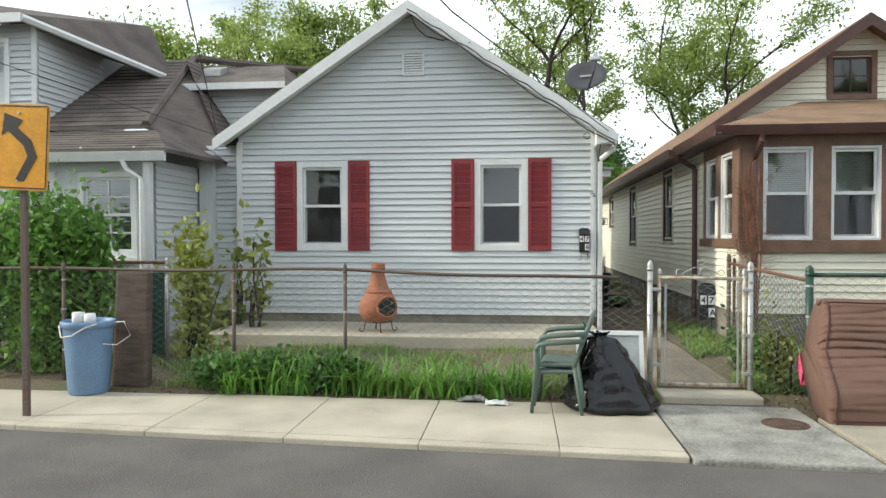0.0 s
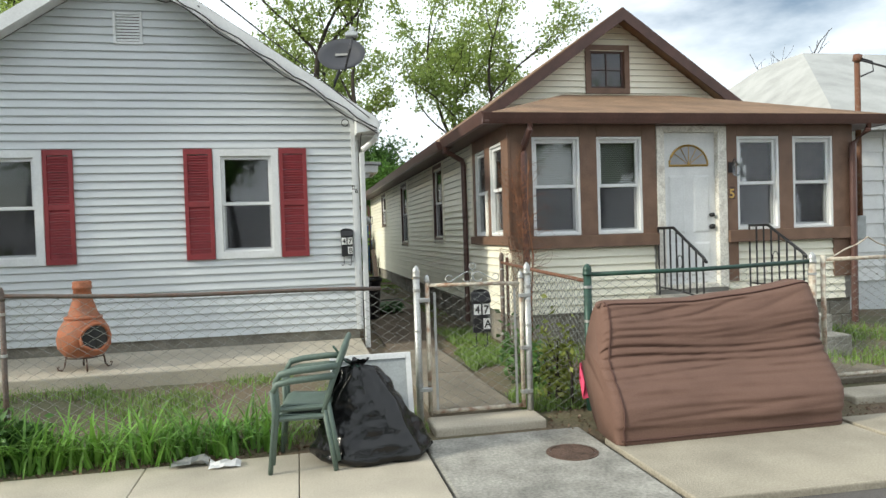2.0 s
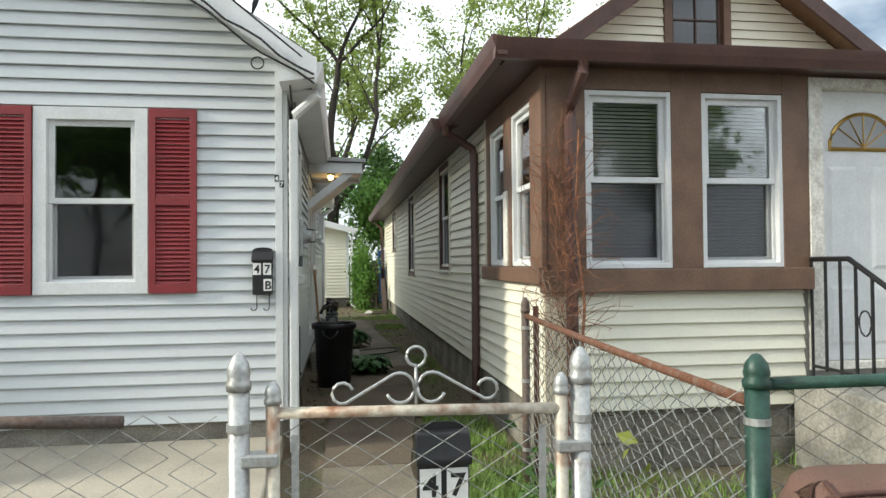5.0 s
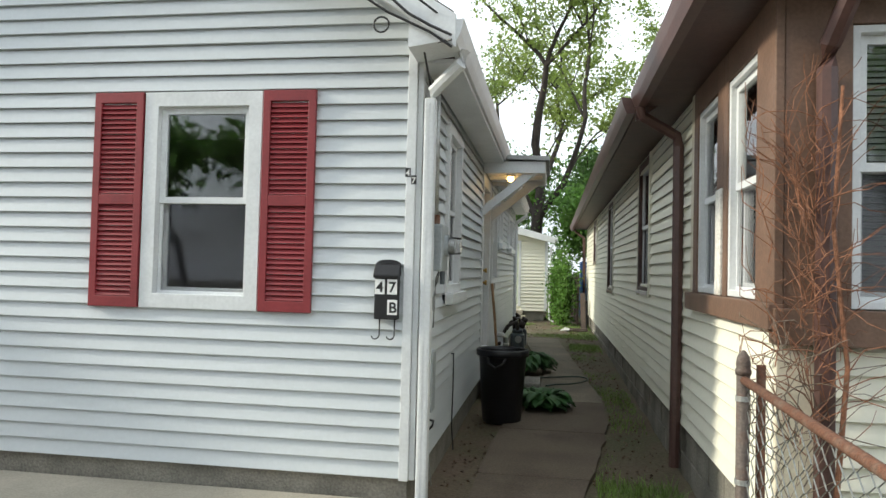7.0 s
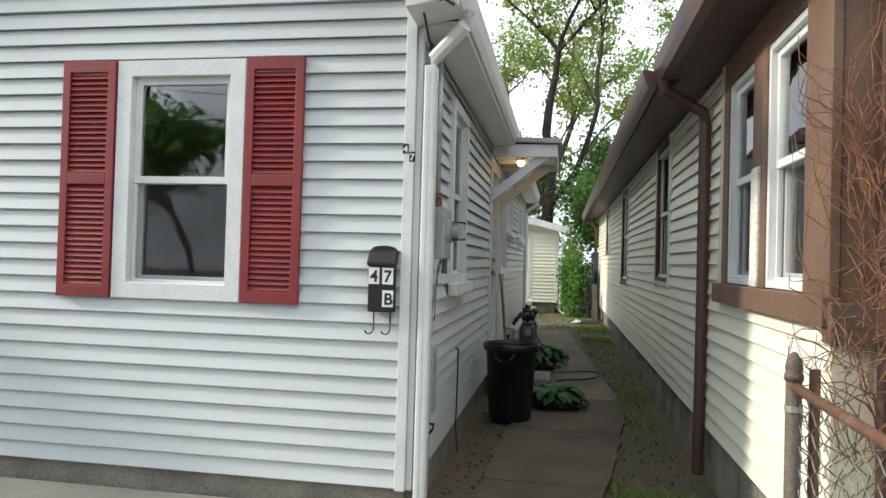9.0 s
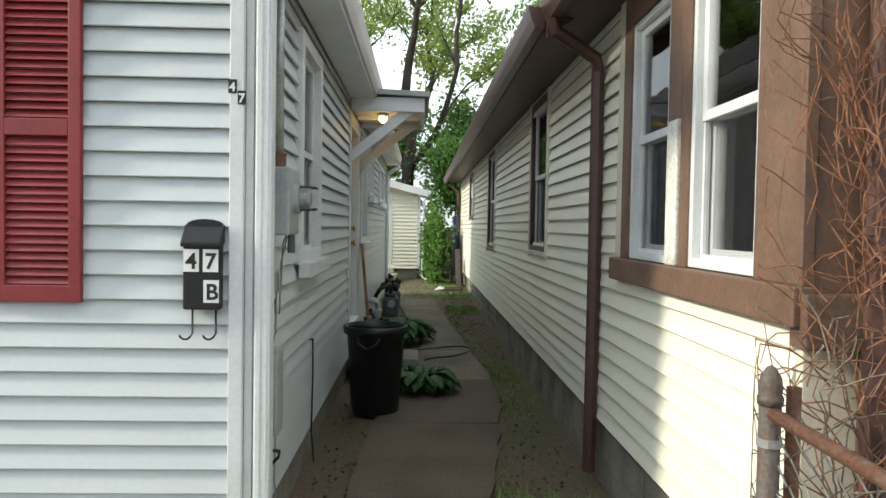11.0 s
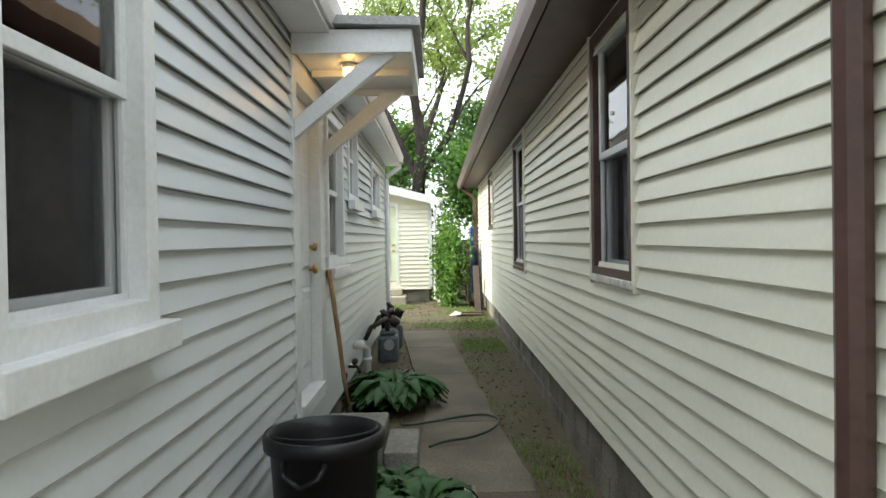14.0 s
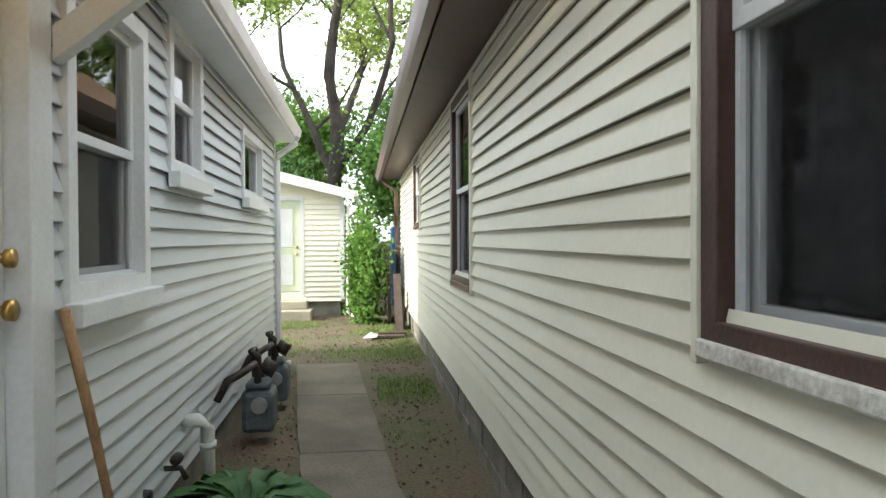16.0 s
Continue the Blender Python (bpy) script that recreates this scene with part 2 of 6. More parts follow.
    glass=glassmat("window glass", (0.93, 0.95, 0.95), 1.75, 1.0),
    glass_dark=glassmat("screened glass", (0.78, 0.79, 0.81), 1.6, 1.0),
    meter_glass=glassmat("meter glass", (0.98, 0.98, 0.98), 1.3, 1.0),
    insect_mesh=meshmat("grey insect mesh", (0.045, 0.045, 0.05), 0.16),
    lamp=lampmat("lit bulb", (1.0, 0.55, 0.16), 12.0),
    leaf_tree=leafmat("spring tree leaf", (0.3, 0.38, 0.1), (0.2, 0.29, 0.07), 0.5),
    leaf_bright=leafmat("bright bush leaf", (0.15, 0.29, 0.05), (0.09, 0.2, 0.036)),
    leaf_dark=leafmat("deep green leaf", (0.1, 0.2, 0.05), (0.065, 0.14, 0.04)),
    leaf_hosta=leafmat("dark hosta leaf", (0.05, 0.14, 0.035), (0.035, 0.09, 0.028), 0.15),
    leaf_grass=leafmat("grass blade", (0.2, 0.31, 0.07), (0.15, 0.23, 0.06), 0.25),
    leaf_lily=leafmat("lily blade", (0.19, 0.36, 0.06), (0.11, 0.25, 0.045), 0.25),
    leaf_yellow=leafmat("yellowish shrub leaf", (0.28, 0.31, 0.06), (0.19, 0.23, 0.05)),
    litter=leafmat("dry leaf litter", (0.16, 0.10, 0.06), (0.09, 0.06, 0.04), 0.0),
)


# ---- mesh helpers ----
class Build:
    """Vertices and faces of one mesh; F turns wall places (along, out, up) into the world's."""

    def __init__(self, F=None):
        self.v, self.f, self.F = [], [], F or (lambda a, b, c: (a, b, c))

    def add(self, vs, fs):
        k = len(self.v)
        self.v += [self.F(*p) for p in vs]
        self.f += [tuple(i + k for i in q) for q in fs]
        return self

    def box(self, a0, a1, b0, b1, c0, c1):
        vs = [(a, b, c) for a in (a0, a1) for b in (b0, b1) for c in (c0, c1)]
        return self.add(vs, [(0, 1, 3, 2), (4, 6, 7, 5), (0, 4, 5, 1), (2, 3, 7, 6), (0, 2, 6, 4), (1, 5, 7, 3)])

    def tube(self, pts, r, n=8, r2=None, cap=True):
        pts = [Vector(p) for p in pts]
        k, rings = len(pts), []
        up = Vector((0, 0, 1))
        for i, p in enumerate(pts):
            d = (pts[min(i + 1, k - 1)] - pts[max(i - 1, 0)]).normalized()
            s = d.cross(up if abs(d.z) < 0.95 else Vector((1, 0, 0))).normalized()
            t = s.cross(d)
            q = r if r2 is None else r + (r2 - r) * i / max(1, k - 1)
            rings += [p + (s * math.cos(2 * math.pi * j / n) + t * math.sin(2 * math.pi * j / n)) * q for j in range(n)]
        fs = [(i * n + j, i * n + (j + 1) % n, (i + 1) * n + (j + 1) % n, (i + 1) * n + j) for i in range(k - 1) for j in range(n)]
        if cap:
            fs += [tuple(range(n)), tuple((k - 1) * n + j for j in range(n))]
        return self.add(rings, fs)

    def lathe(self, prof, n=24, at=(0, 0, 0), closed=False):
        vs = [(at[0] + r * math.cos(2 * math.pi * j / n), at[1] + r * math.sin(2 * math.pi * j / n), at[2] + z) for r, z in prof for j in range(n)]
        k = len(prof)
        fs = [(i * n + j, i * n + (j + 1) % n, (i + 1) * n + (j + 1) % n, (i + 1) * n + j) for i in range(k - 1) for j in range(n)]
        if closed:
            fs += [((k - 1) * n + j, (k - 1) * n + (j + 1) % n, (j + 1) % n, j) for j in range(n)]
        else:
            fs += [tuple(range(n)), tuple((k - 1) * n + j for j in range(n))]
        return self.add(vs, fs)

    def ring(self, a0, a1, c0, c1, wa, wlo, whi, b0, b1):
        """A one-piece frame round an opening."""
        vs = [(a, b, c) for b in (b0, b1) for a, c in ((a0, c0), (a1, c0), (a1, c1), (a0, c1), (a0 + wa, c0 + wlo), (a1 - wa, c0 + wlo), (a1 - wa, c1 - whi), (a0 + wa, c1 - whi))]
        fs = []
        for i in range(4):
            j = (i + 1) % 4
            fs += [(i, j, 4 + j, 4 + i), (8 + i, 8 + j, 12 + j, 12 + i), (i, j, 8 + j, 8 + i), (4 + i, 4 + j, 12 + j, 12 + i)]
        return self.add(vs, fs)

    def prism(self, poly, a0, a1, axis):
        """A flat outline in the two other axes, pulled along axis 0, 1 or 2."""
        def put(p, a):
            q = list(p)
            q.insert(axis, a)
            return tuple(q)
        n = len(poly)
        vs = [put(p, a0) for p in poly] + [put(p, a1) for p in poly]
        return self.add(vs, [tuple(range(n)), tuple(range(n, 2 * n))] + [(i, (i + 1) % n, n + (i + 1) % n, n + i) for i in range(n)])


def thing(name, at, label, category, group="", kind=""):
    e = new(name)
    e.location = at
    e.empty_display_size = 0.1
    return tagged(e, label, category, group, kind)


def part(name, b, material, parent=None, label="", smooth=False, bevel=0.0, fixed=True):
    """Links one mesh under its thing or part, in world places."""
    me = bpy.data.meshes.new(name)
    me.from_pydata([tuple(p) for p in b.v], [], b.f)
    if fixed and len(b.f) < 60000:
        bm = bmesh.new()
        bm.from_mesh(me)
        bmesh.ops.recalc_face_normals(bm, faces=bm.faces)
        bm.to_mesh(me)
        bm.free()
    if smooth:
        me.shade_smooth()
    me.materials.append(M[material] if isinstance(material, str) else material)
    ob = new(name, me)
    if parent is not None:
        ob.parent = parent
        if parent.data is None:
            ob.matrix_parent_inverse = Matrix.Translation(parent.location).inverted()
    if bevel:
        mod = ob.modifiers.new("bevel", "BEVEL")
        mod.width, mod.segments, mod.limit_method = bevel, 2, "ANGLE"
    if label:
        ob["label"] = label
    return ob


def solo(name, b, material, label, category, group="", kind="", **kw):
    return tagged(part(name, b, material, **kw), label, category, group, kind)


def lettering(text, size, place, material, parent, name="figure"):
    """Figures cut flat from the built-in font; place is the pose of their lower left corner."""
    cu = bpy.data.curves.new(name, "FONT")
    cu.body, cu.size, cu.extrude, cu.offset = text, size, 0.001, size * 0.022
    tmp = new(name + "_tmp", cu)
    me = bpy.data.meshes.new_from_object(tmp)
    bpy.data.objects.remove(tmp)
    me.transform(place)
    me.materials.clear()
    me.materials.append(M[material])
    ob = new(name, me)
    ob.parent = parent
    if parent.data is None:
        ob.matrix_parent_inverse = Matrix.Translation(parent.location).inverted()
    return ob


def ground_z(x, y):
    """The lie of the land: the road low, the yards rising gently to the back."""
    pts = [(-60, -0.2), (5.0, -0.2), (5.3, -0.16), (6.7, -0.12), (7.2, -0.07), (9.4, 0.0), (12, 0.01), (16, 0.05), (22, 0.11), (30, 0.12), (400, 0.15)]
    for (y0, z0), (y1, z1) in zip(pts, pts[1:]):
        if y <= y1:
            return z0 + (z1 - z0) * max(0.0, y - y0) / (y1 - y0)
    return 0.15


def walled(F, u0, u1, z0, z1, holes, thick=0.14):
    """A wall with openings through it."""
    b = Build(F)
    us = sorted({u0, u1, *(h[0] for h in holes), *(h[1] for h in holes)})
    zs = sorted({z0, z1, *(h[2] for h in holes), *(h[3] for h in holes)})
    for a, c in zip(us, us[1:]):
        start = None
        for lo, hi in list(zip(zs, zs[1:])) + [(z1, None)]:
            solid = hi is not None and not any(h[0] < (a + c) / 2 < h[1] and h[2] < (lo + hi) / 2 < h[3] for h in holes)
            if solid and start is None:
                start = lo
            if not solid and start is not None:
                b.box(a, c, -thick, -0.002, start, lo)
                start = None
    return b


def siding(F, u0, u1, z0, z1, holes, material, parent, step=0.1013, clip=None):
    """Lap boards, each a piece of its own, cut round the openings. clip gives a gable's span at a height."""
    z = z0
    while z < z1 - 0.01:
        top = min(z + step, z1)
        spans = [(u0, u1, u0, u1)]
        if clip:
            a, c = clip(z + 0.002)
            a2, c2 = clip(top)
            if c - a < 0.05:
                break
            spans = [(a, c, min(a2, (a + c) / 2), max(c2, (a + c) / 2))]
        mid = (z + top) / 2
        for h in holes:
            if h[2] < mid < h[3]:
                cut = []
                for a, c, a2, c2 in spans:
                    if h[1] <= a or h[0] >= c:
                        cut.append((a, c, a2, c2))
                        continue
                    if h[0] - a > 0.02:
                        cut.append((a, h[0], a2, h[0]))
                    if c - h[1] > 0.02:
                        cut.append((h[1], c, h[1], c2))
                spans = cut
        for a, c, a2, c2 in spans:
            b = Build(F)
            o1, o2, lip = 0.026, 0.001, 0.011
            b.add([(a, 0, z + lip), (c, 0, z + lip), (a, o1 - 0.003, z), (c, o1 - 0.003, z), (a, o1, z + 0.004), (c, o1, z + 0.004), (a2, o2, top), (c2, o2, top), (a2, 0, top), (c2, 0, top)],
                  [(0, 1, 3, 2), (2, 3, 5, 4), (4, 5, 7, 6), (6, 7, 9, 8), (0, 2, 4, 6, 8), (1, 9, 7, 5, 3), (0, 8, 9, 1)])
            part("board", b, material, parent)
        z += step


def blocks(F, u0, u1, z0, z1, parent, length=0.4, height=0.2, out=0.012, material="block"):
    """Foundation blocks with raked joints."""
    z, row = z0, 0
    while z < z1 - 0.02:
        u = u0 - (length / 2 if row % 2 else 0)
        while u < u1 - 0.02:
            a, c, t = max(u, u0) + 0.005, min(u + length, u1) - 0.005, min(z + height, z1) - 0.008
            if c - a > 0.03 and t - z > 0.02:
                b = Build(F)
                e, o = 0.006, out + random.uniform(-0.003, 0.004)
                b.add([(a, 0, z), (c, 0, z), (c, 0, t), (a, 0, t), (a + e, o, z + e), (c - e, o, z + e), (c - e, o, t - e), (a + e, o, t - e)],
                      [(4, 5, 6, 7), (0, 1, 5, 4), (1, 2, 6, 5), (2, 3, 7, 6), (3, 0, 4, 7)])
                part("block", b, material, parent)
            u += length
        z, row = z + height, row + 1


def window(house, F, u0, u1, z0, z1, casing="white", sash="white", cw=0.09, out=0.03, sill=True, sill_mat=None, split=0.5, upper="glass", lower="glass", blind=None, fine=False, grid=False, single=False, cwb=None, sx=0.03):
    """A sash window: casing, sashes, panes, sill and what hangs behind it."""
    b = Build(F)
    cb = cw if cwb is None else cwb
    b.ring(u0, u1, z0, z1, cw, cb, cw, -0.1, out)
    w = part("window", b, casing, house, bevel=0.004)
    a, c, lo, hi = u0 + cw, u1 - cw, z0 + cb, z1 - cw
    if sill:
        part("sill", Build(F).box(u0 - sx, u1 + sx, out - 0.01, out + (0.055 if sx else 0.014), z0 - (0.075 if sx else 0.012), z0 + (0.012 if sx else 0.03)), sill_mat or casing, w, bevel=0.005)
    zm = lo + (hi - lo) * split
    s = 0.042

    def sash_frame(name, z_a, z_b, d0, d1, pane):
        f = Build(F).ring(a, c, z_a, z_b, s, s, s, d0, d1)
        if grid:
            f.box((a + c) / 2 - 0.01, (a + c) / 2 + 0.01, d0, d1, z_a + s, z_b - s).box(a + s, c - s, d0, d1, (z_a + z_b) / 2 - 0.01, (z_a + z_b) / 2 + 0.01)
        part(name, f, sash, w, bevel=0.003)
        g = part("pane", Build(F).box(a + s - 0.004, c - s + 0.004, (d0 + d1) / 2 - 0.003, (d0 + d1) / 2 + 0.003, z_a + s - 0.004, z_b - s + 0.004), pane, w)
        g.visible_shadow = False
    if single:
        sash_frame("sash", lo, hi, -0.05, -0.015, upper)
    else:
        sash_frame("upper_sash", zm - 0.02, hi, -0.04, -0.005, upper)
        sash_frame("lower_sash", lo, zm + 0.02, -0.085, -0.045, lower)
        if lower == "glass_dark":
            f = Build(F).box(a + 0.003, a + 0.022, -0.035, -0.012, lo, zm - 0.022).box(c - 0.022, c - 0.003, -0.035, -0.012, lo, zm - 0.022).box(a + 0.022, c - 0.022, -0.035, -0.012, lo, lo + 0.02)
            part("screen_frame", f, sash, w)
            g = part("screen", Build(F).box(a + 0.02, c - 0.02, -0.026, -0.024, lo + 0.018, zm - 0.02), "insect_mesh", w, "dark insect mesh")
            g.visible_shadow = False
    if blind:
        f = Build(F)
        z = lo
        pitch = 0.028 if fine else 0.05
        while z < hi:
            f.add([(a, -0.112, z), (c, -0.112, z), (c, -0.136, z + pitch * 0.9), (a, -0.136, z + pitch * 0.9), (a, -0.115, z), (c, -0.115, z), (c, -0.139, z + pitch * 0.9), (a, -0.139, z + pitch * 0.9)], [(0, 1, 2, 3), (4, 5, 6, 7), (0, 1, 5, 4), (2, 3, 7, 6)])
            z += pitch
        part("blind", f, blind, w)
    return w


# ---- the lie of the land ----
ys = [-60, -12, 0, 4.9, 5.05, 5.4, 6.2, 6.8] + [7.2 + 0.3 * i for i in range(70)] + [30, 40, 60, 100, 200, 900]
xs = [-900, -200, -60, -20, -12] + [-9 + 0.3 * i for i in range(64)] + [12, 20, 60, 200, 900]
gb = Build()
gb.v = [(x, y, ground_z(x, y) + (0.035 * noise.noise((x * 1.7, y * 1.7, 0)) if 7.3 < y < 30 and abs(x) < 11 else 0) - (0.12 if y < 6.75 else 0)) for y in ys for x in xs]
nx = len(xs)
gb.f = [(j * nx + i, j * nx + i + 1, (j + 1) * nx + i + 1, (j + 1) * nx + i) for j in range(len(ys) - 1) for i in range(nx - 1)]
solo("ground", gb, "soil", "trampled soil with thin grass between the houses", "ground", kind="structure", smooth=True)
solo("road", Build().prism([(-80, -3.6), (80, -3.6), (80, 2.5), (1.2, 5.4), (-80, 9.8)], -0.5, -0.15, 2), "asphalt", "worn grey asphalt road", "road", kind="structure")

pavement = thing("pavement", (0, 5.9, -0.2), "pale concrete pavement slabs with a low kerb", "pavement", kind="structure")
edges = [-20, -16, -12, -8.2, -5.5, -4.3, -3.09, -1.88, -0.78, 0.3, 1.23]


def kerb_y(x):
    return 5.2 + (1.2 - x) * (0.055 if x < 1.2 else 0.035)


def slab_block(a, c, front, back, z1):
    return Build().prism([(a, kerb_y(a) + front), (c, kerb_y(c) + front), (c, back), (a, back)], -0.3, z1, 2)


for a, c in zip(edges, edges[1:]):
    part("slab", slab_block(a + 0.003, c - 0.003, 0.129, 6.76 + random.uniform(-0.03, 0.03), -0.1), "concrete", pavement, bevel=0.006)
    part("kerb", Build().prism([(a, kerb_y(a)), (c, kerb_y(c)), (c, kerb_y(c) + 0.126), (a, kerb_y(a) + 0.126)], -0.3, -0.103, 2), "concrete", pavement, bevel=0.012)
part("slab", slab_block(1.25, 2.56, -0.04, 6.82, -0.105), "concrete_grey", pavement, "rough grey weathered slab", bevel=0.02)
for a, c in ((2.6, 4.62), (4.65, 6.6), (6.63, 8.6), (8.63, 12), (12, 16), (16, 20)):
    part("slab", slab_block(a + 0.01, c - 0.01, 0.0, 6.4 + random.uniform(-0.05, 0.05), -0.1), "concrete_worn", pavement, bevel=0.012)

# the walk between the houses
walkway = thing("garden_path", (2, 14, 0), "worn concrete walk between two houses", "path", kind="structure")
EDGE = [(7.2, 1.42, 2.2), (8.7, 1.44, 2.12), (10.2, 1.45, 2.06), (11.6, 1.45, 2.24), (12.8, 1.47, 2.44), (13.9, 1.55, 2.57), (15.2, 1.78, 2.6), (16.3, 1.88, 2.5), (17.4, 1.88, 2.45), (18.7, 1.72, 2.35), (20.2, 1.58, 2.25), (21.9, 1.42, 2.14)]


def path_edge(y):
    for (y0, l0, r0), (y1, l1, r1) in zip(EDGE, EDGE[1:]):
        if y <= y1:
            k = max(0, (y - y0) / (y1 - y0))
            return l0 + (l1 - l0) * k, r0 + (r1 - r0) * k
    return EDGE[-1][1:]


joints = [7.3, 8.8, 10.3, 11.9, 13.4, 14.9, 16.5, 18.5, 20.3, 21.95]
for y0, y1 in zip(joints, joints[1:]):
    b, n = Build(), 6
    for k in range(n + 1):
        y = y0 + 0.006 + (y1 - y0 - 0.012) * k / n
        l, r = path_edge(y)
        l, r = l + 0.02 * noise.noise((y * 3, 0, 0)), r + 0.03 * noise.noise((y * 3, 5, 0))
        t = ground_z(0, y) + 0.035
        b.v += [(l, y, t), (r, y, t), (r, y, t - 0.15), (l, y, t - 0.15)]
    b.f = [(4 * k + j, 4 * k + (j + 1) % 4, 4 * k + 4 + (j + 1) % 4, 4 * k + 4 + j) for k in range(n) for j in range(4)] + [(0, 1, 2, 3), tuple(4 * n + j for j in range(4))]
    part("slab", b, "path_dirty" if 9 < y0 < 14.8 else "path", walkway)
solo("patio", Build().box(-4.4, 1.12, 9.3, 10.84, -0.1, 0.15), "concrete", "long pale concrete patio slab before the white house", "patio", kind="structure", bevel=0.015)
solo("step", Build().box(1.36, 2.3, 6.86, 7.22, -0.3, -0.03), "concrete", "worn concrete step under the garden gate", "step", bevel=0.02)

# ---- the white house ----
house_white = thing("house", (-1.7, 16.7, 0), "white vinyl sided gable house with red shutters", "house")
AX0, AX1, AY0, AY1, AZ, AE, RIDGE, APEX = -4.52, 1.13, 10.85, 22.2, 0.28, 3.02, -1.7, 4.98
FA = lambda u, d, z: (u, AY0 - d, z)
SA = lambda u, d, z: (AX1 + d, u, z)
front_holes = [(-3.5, -2.75, 1.33, 2.66), (-0.66, 0.08, 1.33, 2.66)]
side_holes = [(12.01, 12.75, 1.44, 2.68), (14.96, 15.82, 0.58, 2.62), (16.09, 16.96, 1.46, 2.62), (17.45, 18.18, 2.06, 2.86), (19.83, 20.98, 2.06, 2.62)]
wall_a = part("wall", walled(FA, AX0, AX1, AZ, AE, front_holes), "inside", house_white)
part("gable_wall", Build().prism([(AX0, AE), (AX1, AE), (AX1, 3.12), (RIDGE, APEX - 0.012), (AX0, 3.12)], AY0 + 0.003, AY0 + 0.14, 1), "siding_white", house_white)
wall_as = part("wall", walled(SA, AY0 + 0.141, AY1 - 0.141, AZ, AE, side_holes), "inside", house_white)
part("wall", Build().box(AX0, AX0 + 0.14, AY0 + 0.141, AY1 - 0.141, 0, AE), "siding_white", house_white)
part("wall", Build().box(AX0, AX1, AY1 - 0.14, AY1, 0, AE), "siding_white", house_white)
part("gable_wall", Build().prism([(AX0, AE), (AX1, AE), (RIDGE, APEX - 0.1)], AY1 - 0.14, AY1 - 0.003, 1), "siding_white", house_white)
part("floor", Build().box(AX0 + 0.15, AX1 - 0.15, AY0 + 0.15, AY1 - 0.15, 0.3, 0.4), "inside", house_white)
part("ceiling", Build().box(AX0 + 0.15, AX1 - 0.15, AY0 + 0.15, AY1 - 0.15, 2.92, 3.0), "inside", house_white)
part("partition", Build().box(AX0 + 0.15, AX1 - 0.15, 13.6, 13.7, 0.4, 2.92), "inside", house_white)
part("foundation", Build().box(AX0 + 0.02, AX1 - 0.015, AY0 + 0.02, AY1 - 0.02, -0.2, AZ), "block", house_white)
siding(FA, AX0 + 0.06, AX1 - 0.06, AZ, AE, front_holes, "siding_white", wall_a)
siding(FA, AX0, AX1, AE, APEX - 0.06, [(-1.83, -1.49, 4.02, 4.42)], "siding_white", wall_a, clip=lambda z: (max(AX0, RIDGE - (APEX - 0.005 - z) * 1.485), min(AX1, RIDGE + (APEX - 0.005 - z) * 1.485)))
siding(SA, AY0 + 0.06, AY1 - 0.06, AZ, AE - 0.02, side_holes, "siding_white", wall_as)
for F, u in ((FA, AX1), (SA, AY0), (FA, AX0 + 0.05)):
    s = -1 if F is FA else 1
    lo, hi = sorted((u, u + 0.058 * s)) if not (F is FA and u < 0) else (AX0 - 0.02, AX0 + 0.07)
    part("corner_post", Build(F).box(lo, hi, 0.0, 0.034, AZ - 0.01, AE), "white", house_white, bevel=0.004)
part("corner_post", Build(SA).box(AY1 - 0.08, AY1 + 0.01, 0, 0.03, AZ - 0.01, AE), "white", house_white, bevel=0.004)


def slope(b, x_low, z_low, x_high, z_high, y0, y1, t=0.1):
    return b.add([(x, y, z + d) for y in (y0, y1) for d in (0, -t) for x, z in ((x_low, z_low), (x_high, z_high))],
                 [(0, 1, 3, 2), (4, 6, 7, 5), (0, 2, 6, 4), (1, 5, 7, 3), (0, 4, 5, 1), (2, 3, 7, 6)])


rb = Build()
EO = 0.26
slope(rb, AX1 + EO, 2.95 + 0.12, RIDGE, APEX + 0.12, AY0 - 0.33, AY1 + 0.3)
slope(rb, AX0 - EO, 2.95 + 0.12, RIDGE, APEX + 0.12, AY0 - 0.33, AY1 + 0.3)
part("roof", rb, "shingle_grey", house_white)
rk = Build()
slope(rk, AX1 + EO + 0.02, 2.93 + 0.11, RIDGE, APEX + 0.11, AY0 - 0.36, AY0 - 0.332, 0.19)
slope(rk, AX0 - EO - 0.02, 2.93 + 0.11, RIDGE, APEX + 0.11, AY0 - 0.36, AY0 - 0.332, 0.19)
part("rake_board", rk, "white", house_white, bevel=0.004)
sf = Build()
slope(sf, AX1 + EO, 2.96, RIDGE, APEX + 0.01, AY0 - 0.33, AY0 - 0.02, 0.02)
slope(sf, AX0 - EO, 2.96, RIDGE, APEX + 0.01, AY0 - 0.33, AY0 - 0.02, 0.02)
part("soffit", sf, "white", house_white)
part("eave_return", Build().prism([(AX1 + 0.0, 2.86), (AX1 + EO, 2.9), (AX1 + EO, 3.02), (AX1, 3.16)], AY0 - 0.34, AY0 - 0.03, 1), "white", house_white)
part("soffit", Build().box(AX1 + 0.03, AX1 + EO, AY0 - 0.02, AY1 + 0.2, 2.86, 2.885), "white", house_white)
part("gutter", Build().prism([(AX1 + EO + x - 0.03 if x < 0.05 else AX1 + EO + x - 0.04, 3.02 + z) for x, z in ((0, -0.13), (0.06, -0.13), (0.085, -0.08), (0.1, -0.02), (0.105, 0), (0.095, 0), (0.0, -0.01))], AY0 - 0.34, AY1 + 0.3, 1), "white", house_white)


def leader(house, pts, material, w=0.036):
    b = Build()
    b.tube(pts, w, 8)
    return part("downspout", b, material, house, smooth=False)


